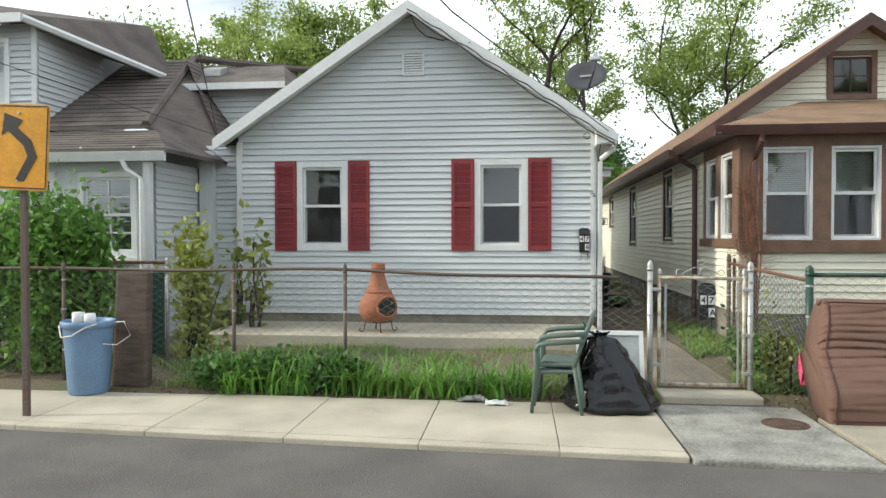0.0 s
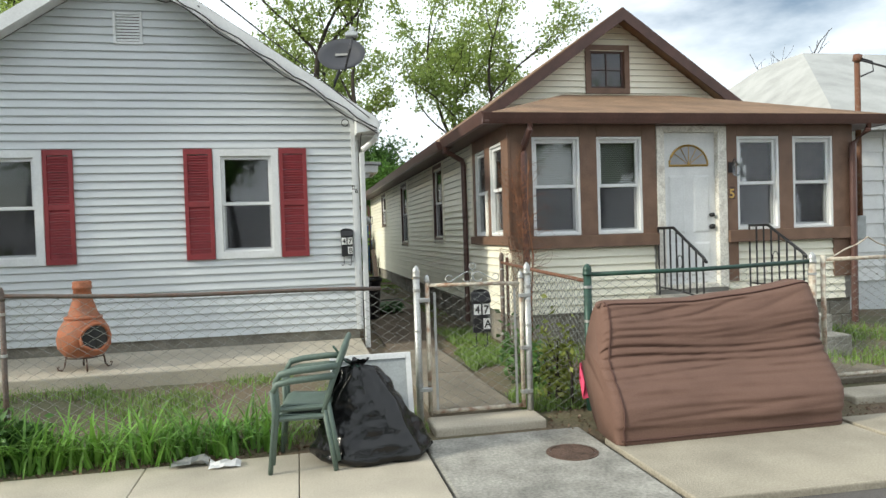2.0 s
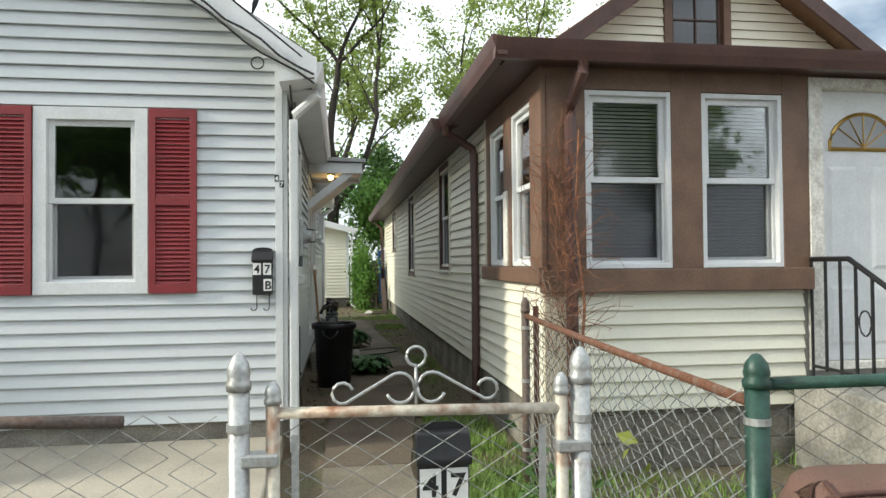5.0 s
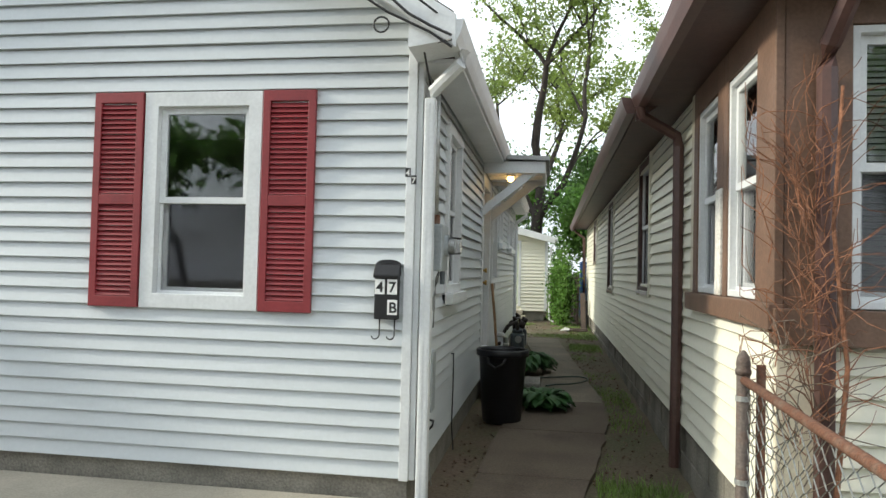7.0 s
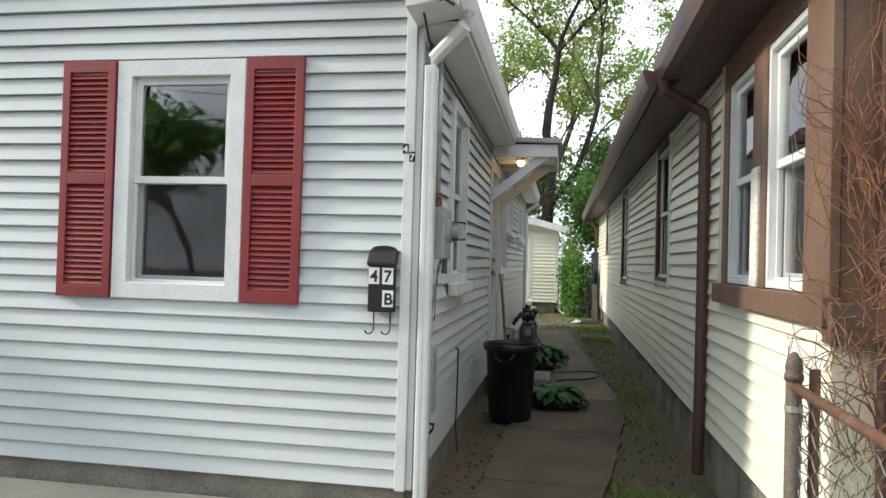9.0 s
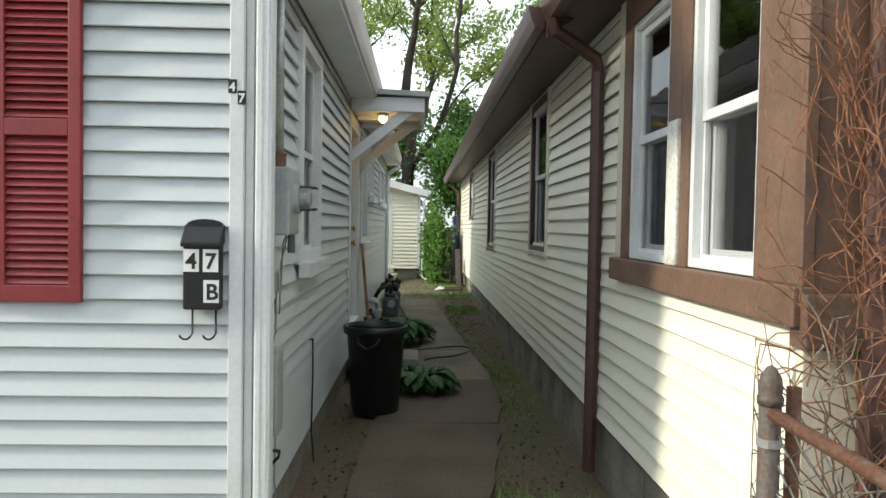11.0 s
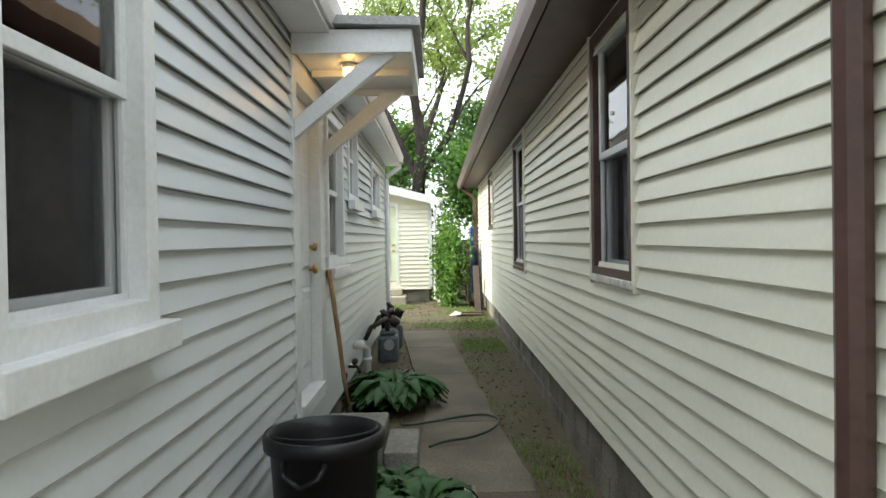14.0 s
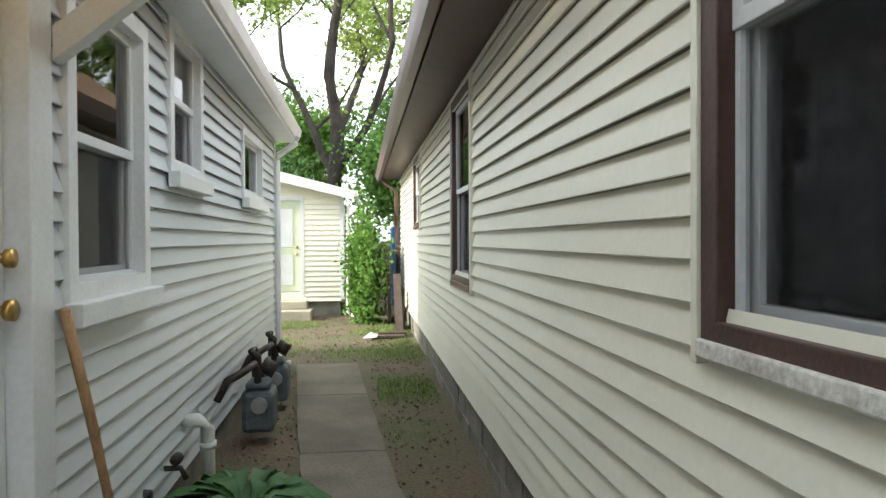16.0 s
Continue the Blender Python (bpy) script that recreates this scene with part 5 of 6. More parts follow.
# ---- fences ----
def link(F, u0, u1, z0, z1, parent, material="wire", pitch=0.062, r=0.0027, ztop=None):
    """Chain link: zigzag wires hooked into one another."""
    b = Build(F)
    n = int((u1 - u0) / pitch)
    for i in range(n):
        u = u0 + (u1 - u0) * (i + 0.5) / n
        top = z1 if ztop is None else ztop(u)
        k = int((top - z0) / (pitch * 0.6))
        pts = [(u + (pitch * 0.5 if (j + i) % 2 else -pitch * 0.5), 0.003 if (j + i) % 2 else -0.003, z0 + (top - z0) * j / k) for j in range(k + 1)]
        m = len(b.v)
        for (a, d, c) in pts:
            b.v += [F(a - r, d, c), F(a, d - r, c), F(a + r, d, c), F(a, d + r, c)]
        b.f += [(m + 4 * j + s, m + 4 * j + (s + 1) % 4, m + 4 * j + 4 + (s + 1) % 4, m + 4 * j + 4 + s) for j in range(k) for s in range(4)]
    return part("chain_link", b, material, parent, fixed=False)


FY = 7.17
FF = lambda u, d, z: (u, FY - d, z)
CAP = [(0.034, 0), (0.036, 0.02), (0.03, 0.03), (0.033, 0.045), (0.028, 0.075), (0.012, 0.1), (0.002, 0.105)]


def post(parent, x, y, top, material, r=0.03, cap="galv"):
    p = part("post", Build().tube([(x, y, -0.3), (x, y, top)], r, 12), material, parent, smooth=True)
    part("cap", Build().lathe([(a * r / 0.03, z) for a, z in CAP], 14, (x, y, top - 0.01)), cap, p, smooth=True)
    for z in (0.25, 0.7, top - 0.12):
        part("band", Build().tube([(x, y, z), (x, y, z + 0.022)], r + 0.004, 12), "galv", p)
    return p


fence_a = thing("fence", (-1.8, FY, -0.1), "sagging chain link fence before the white house", "fence")
for x, top in ((-5.0, 1.14), (-3.05, 1.14), (-1.83, 1.13)):
    post(fence_a, x, FY, top, "rail_brown", 0.02, "rail_brown")
rail = lambda u: 1.15 - 0.085 * max(0.0, (u + 1.83) / 3.1) + 0.012 * math.sin(u * 2.1)
part("top_rail", Build().tube([(u, FY, rail(u)) for u in [-6.5 + 0.3 * i for i in range(25)] + [1.0]], 0.017, 8), "rail_brown", fence_a, smooth=True)
link(FF, -6.5, 1.24, -0.06, 1.13, fence_a, ztop=lambda u: rail(u) + 0.015)
link(lambda u, d, z: (u, 8.4 - d, z), -5.3, -4.45, 0.0, 1.15, fence_a, "wire_green")
part("top_rail", Build().tube([(-6.5, 8.4, 1.18), (-4.45, 8.4, 1.18)], 0.02, 8), "rust", fence_a)
part("privacy_mesh", Build().box(-5.2, -4.5, 8.42, 8.425, 0.0, 1.05), "green_mesh", fence_a, "green mesh on the side fence")
post(fence_a, -4.45, 8.4, 1.15, "galv", 0.024)

gate = thing("garden_gate", (1.8, FY, -0.05), "galvanised chain link garden gate with scroll ornament, closed", "gate")
for x, top in ((1.298, 1.165), (2.263, 1.155)):
    post(gate, x, FY, top, "galv", 0.029)
gx0, gx1 = 1.388, 2.205
for x in (gx0, gx1):
    p = part("upright", Build().tube([(x, FY, 0.0), (x, FY, 1.12)], 0.019, 12), "rusty", gate, smooth=True)
    part("cap", Build().lathe([(a * 0.68, z * 0.6) for a, z in CAP], 14, (x, FY, 1.115)), "galv", p, smooth=True)
part("top_rail", Build().tube([(gx0, FY, 1.09), (gx1, FY, 1.075)], 0.016, 12), "rusty", gate, smooth=True)
part("bottom_rail", Build().tube([(gx0, FY, 0.02), (gx1, FY, 0.02)], 0.018, 12), "rusty", gate, smooth=True)
for x in (gx0 + 0.06, gx1 - 0.06):
    part("tension_bar", Build().box(x - 0.01, x + 0.01, FY - 0.008, FY - 0.004, 0.03, 1.03), "galv", gate)
for x, z in ((1.355, 0.2), (1.355, 0.95), (2.235, 0.95), (2.235, 0.5), (2.235, 0.12)):
    part("hinge", Build().box(x - 0.05, x + 0.05, FY - 0.03, FY + 0.03, z, z + 0.035), "galv", gate, bevel=0.006)
link(FF, gx0 + 0.03, gx1 - 0.03, 0.03, 1.07, gate)


def curl(cx, cz, r, a0, a1, turns_in=0.35, n=18):
    return [(cx + r * (1 - turns_in * k / n) * math.cos(a0 + (a1 - a0) * k / n), FY, cz + r * (1 - turns_in * k / n) * math.sin(a0 + (a1 - a0) * k / n)) for k in range(n + 1)]


gm, gz = (gx0 + gx1) / 2 - 0.015, 1.1
part("scroll", Build().tube(curl(gm, gz + 0.134, 0.029, -1.4, 4.8, 0.12), 0.005, 6).tube([(gm, FY, gz + 0.11), (gm, FY, gz)], 0.0045, 6), "galv", gate, smooth=True)
for s in (-1, 1):
    arm = [(gm + s * 0.004, FY, gz + 0.045)] + [(gm + s * (0.046 - 0.042 * math.cos(a)), FY, gz + 0.047 + 0.042 * math.sin(a)) for a in (0.4, 0.8, 1.2, 1.6, 2.0)]
    foot = [(gm + s * (0.205 + 0.029 * math.sin(a)), FY, gz + 0.037 - 0.029 * math.cos(a)) for a in (-0.3, 0.3, 0.9, 1.5, 2.1, 2.7, 3.3, 3.9, 4.4)]
    part("scroll", Build().tube(arm + foot, 0.005, 6), "galv", gate, smooth=True)
    part("scroll", Build().tube([(gm + s * 0.004, FY, gz + 0.048)] + [(gm + s * (0.044 - 0.04 * math.cos(a)), FY, gz + 0.045 - 0.04 * math.sin(a)) for a in (0.35, 0.75, 1.15, 1.55, 1.95, 2.35, 2.75)], 0.005, 6), "galv", gate, smooth=True)


def mailbox(at, F, letter, label):
    """A black wall letter box with two rows of figure tiles and newspaper hooks."""
    u, d, z = at
    th = thing("mailbox", F(u, d, z), label, "mailbox")
    part("body", Build(F).box(u, u + 0.15, d, d + 0.055, z, z + 0.27), "black", th, bevel=0.008)
    part("lid", Build(F).prism([(d - 0.0, z + 0.35), (d + 0.03, z + 0.34), (d + 0.072, z + 0.275), (d + 0.07, z + 0.255), (d, z + 0.268)], u - 0.006, u + 0.156, 0), "black", th, bevel=0.006)
    part("back_plate", Build(F).add([(u + 0.075 + 0.075 * math.cos(math.pi * k / 10), dd, z + 0.345 + 0.025 * math.sin(math.pi * k / 10)) for dd in (d, d + 0.006) for k in range(11)], [tuple(range(11)), tuple(range(11, 22))] + [(k, k + 1, k + 12, k + 11) for k in range(10)]), "black", th)
    for i, (ch, a, c) in enumerate((("4", 0.004, 0.155), ("7", 0.082, 0.155), (letter, 0.085, 0.03))):
        t = part("figure_tile", Build(F).box(u + a, u + a + 0.062, d + 0.0555, d + 0.058, z + c, z + c + 0.092), "ltr", th, "white tile with a black figure")
        o = F(u + a + 0.009, d + 0.0585, z + c + 0.014)
        turn = Matrix.Rotation(radians(90), 4, "X") if F(1, 0, 0)[0] != F(0, 0, 0)[0] else Matrix.Rotation(radians(90), 4, "Z") @ Matrix.Rotation(radians(90), 4, "X")
        lettering(ch, 0.09, Matrix.Translation(o) @ turn, "ltr_black", t)
    for a in (0.03, 0.125):
        part("hook", Build(F).tube([(u + a, d + 0.02, z), (u + a, d + 0.02, z - 0.1)] + [(u + a - 0.02 + 0.02 * math.cos(k), d + 0.03 + 0.01 * k, z - 0.1 - 0.022 * math.sin(k)) for k in (0.6, 1.2, 1.8, 2.4, 3.0)], 0.0045, 6), "black", th, smooth=True)
    return th


mailbox((0.9, 0.022, 1.26), FA, "B", "black wall mailbox with white figures beside the corner")
mailbox((1.79, -0.09, 0.66), FF, "A", "black mailbox with white figures hung on the gate")
for ch, u, z in (("4", 1.068, 2.145), ("7", 1.106, 2.1)):
    t = tagged(part("house_number", Build(FA).box(u, u + 0.034, 0.035, 0.037, z, z + 0.056), "ltr_black"), "small black house number tile on the corner post", "house number")
    lettering(ch, 0.052, Matrix.Translation(FA(u + 0.003, 0.0375, z + 0.008)) @ Matrix.Rotation(radians(90), 4, "X"), "ltr", t)
t = tagged(part("house_number", Build(FB).box(6.215, 6.3, 0.041, 0.043, 1.86, 2.03), "brown_dark"), "dark figure plate on the porch frame", "house number")
lettering("5", 0.17, Matrix.Translation(FB(6.205, 0.045, 1.88)) @ Matrix.Rotation(radians(90), 4, "X"), "brass", t)

fence_b = thing("fence", (4.0, FY, -0.1), "green chain link fence before the cream house", "fence")
post(fence_b, 2.82, FY, 1.12, "green_paint", 0.036, "green_paint")
post(fence_b, 5.08, FY, 1.14, "rusty", 0.036)
part("top_rail", Build().tube([(2.82, FY, 1.12), (3.9, FY, 1.12), (5.08, FY, 1.15)], 0.02, 8), "green_paint", fence_b, smooth=True)
link(FF, 2.33, 5.05, -0.05, 1.11, fence_b)
gate_b = thing("garden_gate", (5.7, FY, -0.05), "rusted chain link gate, closed", "gate")
for x in (5.2, 6.2):
    part("upright", Build().tube([(x, FY, 0), (x, FY, 1.2)], 0.024, 10), "rusty", gate_b, smooth=True)
for z in (0.05, 1.16):
    part("rail", Build().tube([(5.2, FY, z), (6.2, FY, z)], 0.019, 10), "rusty", gate_b, smooth=True)
link(FF, 5.23, 6.17, 0.05, 1.15, gate_b)
part("scroll", Build().tube([(5.3, FY, 1.18), (5.45, FY, 1.25), (5.6, FY, 1.3), (5.7, FY, 1.36), (5.8, FY, 1.3), (5.95, FY, 1.25), (6.1, FY, 1.18)], 0.007, 6), "rusty", gate_b)
fence_c = thing("fence", (8.0, FY, -0.1), "chain link fence further along the yard", "fence")
for x in (6.3, 8.6, 11.0):
    post(fence_c, x, FY, 1.16, "galv", 0.03)
part("top_rail", Build().tube([(6.3, FY, 1.15), (11.0, FY, 1.15)], 0.02, 8), "galv", fence_c)
link(FF, 6.33, 11, -0.05, 1.14, fence_c)
solo("step", Build().box(5.15, 6.3, 6.75, 7.1, -0.3, -0.05), "concrete", "worn concrete step under the rusted gate", "step", bevel=0.02)
solo("garden_path", Build().box(5.25, 6.25, 7.25, 8.6, -0.2, -0.01), "path", "short concrete walk to the front steps", "path", kind="structure", bevel=0.01)

fence_d = thing("fence", (2.82, 8.6, -0.1), "rusted chain link fence between the two gardens", "fence")
FI = lambda u, d, z: (2.8 + d, u, z)
post(fence_d, 2.79, 9.72, 1.17, "rail_brown", 0.028, "rail_brown")
part("post", Build().tube([(2.87, 9.75, -0.2), (2.87, 9.75, 1.2)], 0.02, 8), "rust", fence_d, smooth=True)
part("top_rail", Build().tube([(2.82, FY, 1.06), (2.815, 8.4, 1.09), (2.79, 9.72, 1.14)], 0.019, 8), "rust", fence_d, smooth=True)
link(FI, 7.2, 9.7, -0.05, 1.08, fence_d, ztop=lambda u: 1.05 + 0.08 * (u - FY) / 2.7)

# ---- steps and rails of the cream house ----
stoop = thing("steps", (5.7, 9.6, 0), "concrete front steps with weathered edges", "steps")
for i, (y0, z1) in enumerate(((8.87, 0.62), (8.57, 0.42), (8.27, 0.22))):
    part("step", Build().box(4.85, 6.5, y0, 9.9 if i == 0 else y0 + 0.298, -0.1, z1), "concrete_grey", stoop, bevel=0.015)
for x in (5.0, 6.35):
    rl = thing("handrail", (x, 9.6, 0.62), "black wrought iron stair rail with scrolls", "handrail", "rails of the front steps")
    top = lambda y: 1.5 if y > 9.5 else 1.5 - (9.5 - y) * 0.55
    part("top_rail", Build().tube([(x, 9.88, 1.5), (x, 9.5, 1.5), (x, 8.85, top(8.85)), (x, 8.78, top(8.85) - 0.06)], 0.019, 8), "black", rl, smooth=True)
    part("bottom_rail", Build().tube([(x, 9.88, 0.72), (x, 9.5, 0.72), (x, 8.85, 0.66)], 0.012, 6), "black", rl)
    for i in range(8):
        y = 9.88 - i * 0.147
        part("post" if i in (0, 7) else "baluster", Build().box(x - 0.008, x + 0.008, y - 0.008, y + 0.008, 0.6 if i in (0, 7) else 0.7, top(y)), "black", rl)
    for s in (-1, 1):
        part("scroll", Build().tube([(x, 9.36 + s * (0.055 * math.sin(a)), 1.08 + s * 0 + 0.075 * math.cos(a) * (1 if a < 2 else 1.25)) for a in (0.1, 0.6, 1.2, 1.8, 2.4, 3.0)], 0.006, 6), "black", rl)
wl_ = tagged(part("wall_light", Build(FB).box(6.2, 6.3, 0.04, 0.055, 2.22, 2.36), "black"), "small black porch wall lantern", "light")
part("arm", Build(FB).tube([(6.25, 0.05, 2.34), (6.25, 0.11, 2.4), (6.25, 0.15, 2.36)], 0.008, 6), "black", wl_)
part("lantern", Build().lathe([(0.02, 0), (0.05, 0.03), (0.055, 0.14), (0.02, 0.18), (0.006, 0.21)], 10, FB(6.25, 0.15, 2.16)), "glass_dark", wl_)

# ---- dead vine on the porch corner ----
vine = thing("vine", (3.16, 9.78, 0.1), "tangled leafless brown vine on the downspout", "vine")
rv = random.Random(11)
for mtl, n, c in (("vine", 135, (3.07, 9.78, 1.15)), ("vine_grey", 45, (2.98, 9.78, 0.6))):
    b = Build()
    for i in range(n):
        z0 = rv.uniform(0.8, 2.2)
        p = Vector((c[0] + rv.gauss(0, 0.06), c[1] + rv.gauss(-0.01, 0.04), z0 if mtl == "vine" else rv.uniform(0.2, 1.3)))
        d = Vector((rv.gauss(0, 0.3), rv.gauss(-0.05, 0.2), rv.uniform(0.4, 1.0)))
        pts = [p]
        for k in range(7):
            d = (d + Vector((rv.gauss(0, 0.32), rv.gauss(0, 0.15), rv.gauss(-0.04, 0.34)))).normalized()
            q = pts[-1] + d * rv.uniform(0.04, 0.1)
            pts.append(Vector((max(2.8, min(3.5, q.x)), min(9.83, max(9.58, q.y)), max(0.05, min(2.62, q.z)))))
        b.tube(pts, 0.0028, 4, 0.0014, cap=False)
    part("tangle", b, mtl, vine)
part("stem", Build().tube([(3.2, 9.82, 0.0), (3.18, 9.78, 0.6), (3.22, 9.77, 1.2), (3.16, 9.77, 1.8), (3.19, 9.76, 2.4)], 0.014, 6, 0.007), "vine", vine)

# ---- roadside things ----
sign = thing("road_sign", (-4.4, 5.78, -0.1), "amber winding road sign on a rusty post", "sign")
part("post", Build().box(-4.43, -4.37, 5.76, 5.8, -0.3, 2.45), "rail_brown", sign, bevel=0.006)
yaw = Matrix.Translation((-4.42, 5.74, 2.3)) @ Matrix.Rotation(radians(-2), 4, "Z") @ Matrix.Rotation(radians(3), 4, "Y")
rr = []
for cx, cz, a0 in ((0.26, 0.34, 0), (-0.26, 0.34, 90), (-0.26, -0.34, 180), (0.26, -0.34, 270)):
    rr += [(cx + 0.04 * math.cos(radians(a0 + k * 30)), cz + 0.04 * math.sin(radians(a0 + k * 30))) for k in range(4)]
SG = lambda a, b, c: tuple(yaw @ Vector((a, b, c)))
part("plate", Build(lambda a, b, c: SG(a, c, b)).prism(rr, -0.004, 0.0, 2), "yellow", sign)
part("back", Build(lambda a, b, c: SG(a, c, b)).prism(rr, 0.001, 0.003, 2), "galv", sign, "bare metal back")
arrow = [(-0.02, -0.3), (0.07, -0.3), (0.19, -0.08), (0.13, 0.06), (-0.01, 0.17), (0.04, 0.24), (-0.14, 0.3), (-0.16, 0.1), (-0.1, 0.14), (0.06, 0.01), (0.1, -0.08)]
part("arrow", Build(lambda a, b, c: SG(a, c, b)).prism(arrow, -0.0085, -0.0045, 2), "ltr_black", sign)
bd = Build(lambda a, b, c: SG(a, c, b))
for a in ((-0.28, 0.28, 0.355, 0.367), (-0.28, 0.28, -0.367, -0.355), (-0.287, -0.275, -0.35, 0.35), (0.275, 0.287, -0.35, 0.35)):
    bd.box(a[0], a[1], a[2], a[3], -0.0065, -0.0045)
part("border", bd, "ltr_black", sign)
for z in (0.3, -0.3):
    part("bolt", Build(lambda a, b, c: SG(a, c, b)).lathe([(0.012, -0.012), (0.012, -0.0045)], 8, (0.0, z, 0)), "galv", sign)

bin_b = thing("rubbish_bin", (-4.42, 6.72, -0.1), "faded blue plastic bin filled with rubbish", "bin")
part("body", Build().lathe([(0.18, 0), (0.195, 0.02), (0.235, 0.66), (0.24, 0.68), (0.26, 0.685), (0.262, 0.74), (0.25, 0.75), (0.235, 0.74), (0.225, 0.66), (0.18, 0.03)], 32, (-4.42, 6.72, -0.1)), "bin_blue", bin_b, smooth=True)
part("cord", Build().tube([(-4.66, 6.6, 0.6), (-4.55, 6.47, 0.5), (-4.42, 6.44, 0.52), (-4.3, 6.48, 0.6), (-4.22, 6.55, 0.63)], 0.008, 6).tube([(-4.2, 6.75, 0.62), (-4.02, 6.7, 0.64), (-3.95, 6.7, 0.5), (-4.1, 6.7, 0.4), (-4.2, 6.62, 0.42)], 0.006, 6), "pvc", bin_b, smooth=True)
part("rubbish", Build().lathe([(0.06, 0), (0.065, 0.05), (0.06, 0.13)], 14, (-4.5, 6.68, 0.6)).lathe([(0.05, 0), (0.06, 0.04), (0.05, 0.1)], 12, (-4.36, 6.66, 0.62)), "paper", bin_b, smooth=True)
solo("carpet", Build().prism([(6.95, -0.1), (7.1, -0.1), (7.14, 1.12), (7.06, 1.14)], -4.33, -3.93, 0), "plank", "rolled grey brown carpet standing by the fence", "carpet", bevel=0.035)

chim = thing("chiminea", (-2.0, 9.72, 0.15), "terracotta chiminea on a black iron stand", "chiminea")
cp = (-2.0, 9.72, 0.15)
body = part("body", Build().lathe([(0.1, 0.14), (0.2, 0.17), (0.265, 0.26), (0.275, 0.36), (0.25, 0.46), (0.2, 0.54), (0.175, 0.575), (0.165, 0.58), (0.13, 0.68), (0.1, 0.78), (0.088, 0.88), (0.098, 0.885), (0.1, 0.92), (0.094, 0.925), (0.098, 0.96), (0.085, 0.975), (0.07, 0.97), (0.065, 0.9)], 36, cp), "terracotta", chim, smooth=True)
part("collar", Build().lathe([(0.18, 0.555), (0.195, 0.57), (0.19, 0.59), (0.165, 0.6)], 32, cp, closed=True), "terracotta", body, smooth=True)
ma = radians(-50)
mx_, my_ = math.cos(ma), math.sin(ma)
ring = [(0.15 * math.cos(k * math.pi / 8), 0.16 * math.sin(k * math.pi / 8) + 0.015 + (0.0 if math.sin(k * math.pi / 8) > -0.5 else 0.03)) for k in range(17)]
# body is closed: a black cap paints in the shade of the open mouth
part("mouth", Build().add([(cp[0] + mx_ * 0.288 - my_ * a - mx_ * 0.40 * a * a / 0.2, cp[1] + my_ * 0.288 + mx_ * a - my_ * 0.40 * a * a / 0.2, cp[2] + 0.345 + c) for a, c in ring[:-1]] + [(cp[0] + mx_ * 0.296, cp[1] + my_ * 0.296, cp[2] + 0.345)], [(i, (i + 1) % 16, 16) for i in range(16)]), "ltr_black", body, "black cap standing for the shaded mouth hollow")
part("mouth_rim", Build().tube([(cp[0] + mx_ * 0.29 - my_ * a - mx_ * 0.40 * a * a / 0.2, cp[1] + my_ * 0.29 + mx_ * a - my_ * 0.40 * a * a / 0.2, cp[2] + 0.345 + c) for a, c in ring], 0.018, 8), "terracotta", body, smooth=True)
for k in range(4):
    a = radians(20 + 90 * k)
    part("leg", Build().tube([(cp[0] + math.cos(a) * r, cp[1] + math.sin(a) * r, cp[2] + z) for r, z in ((0.17, 0.17), (0.19, 0.12), (0.2, 0.05), (0.225, 0.012), (0.26, 0.02), (0.27, 0.05), (0.25, 0.06))], 0.009, 6), "iron", chim, smooth=True)
part("ring", Build().tube([(cp[0] + 0.19 * math.cos(k * math.pi / 12), cp[1] + 0.19 * math.sin(k * math.pi / 12), cp[2] + 0.15) for k in range(25)], 0.009, 6), "iron", chim)

# plastic armchair
chair = thing("garden_chair", (0.33, 6.55, -0.1), "dusty green plastic garden armchair on the pavement", "chair")
CM = Matrix.Translation((0.36, 6.56, -0.1)) @ Matrix.Rotation(radians(-98), 4, "Z")
CF = lambda a, b, c: tuple(CM @ Vector((a * 0.92, b * 0.78, c)))
sb = Build(CF)
n = 9
for j in range(n):
    for i in range(n):
        a, b = -0.23 + 0.46 * i / (n - 1), -0.24 + 0.46 * j / (n - 1)
        sb.v.append(CF(a * (1 - 0.08 * j / n), b, 0.41 - 0.02 * math.cos(a * 6) - (0.03 if j == 0 else 0) - 0.015 * (j / n)))
sb.f = [(j * n + i, j * n + i + 1, (j + 1) * n + i + 1, (j + 1) * n + i) for j in range(n - 1) for i in range(n - 1)]
st = part("seat", sb, "chair_green", chair, smooth=True, fixed=False)
st.modifiers.new("thick", "SOLIDIFY").thickness = 0.012
for i in range(5):
    a = -0.15 + 0.075 * i
    part("back_slat", Build(CF).add([(a - 0.026 + s, 0.19 + 0.17 * t + d, 0.42 + 0.36 * t + (0.0)) for t in (0, 0.5, 1) for d in (0, 0.012) for s in (0, 0.052)], [(0, 1, 5, 4), (4, 5, 9, 8), (2, 3, 7, 6), (6, 7, 11, 10), (0, 4, 6, 2), (4, 8, 10, 6), (1, 5, 7, 3), (5, 9, 11, 7), (8, 9, 11, 10)]), "chair_green", chair)
part("back_frame", Build(CF).tube([(-0.22, 0.19, 0.4), (-0.235, 0.28, 0.62), (-0.2, 0.36, 0.78), (-0.1, 0.385, 0.825), (0, 0.39, 0.835), (0.1, 0.385, 0.825), (0.2, 0.36, 0.78), (0.235, 0.28, 0.62), (0.22, 0.19, 0.4)], 0.024, 8), "chair_green", chair, smooth=True)
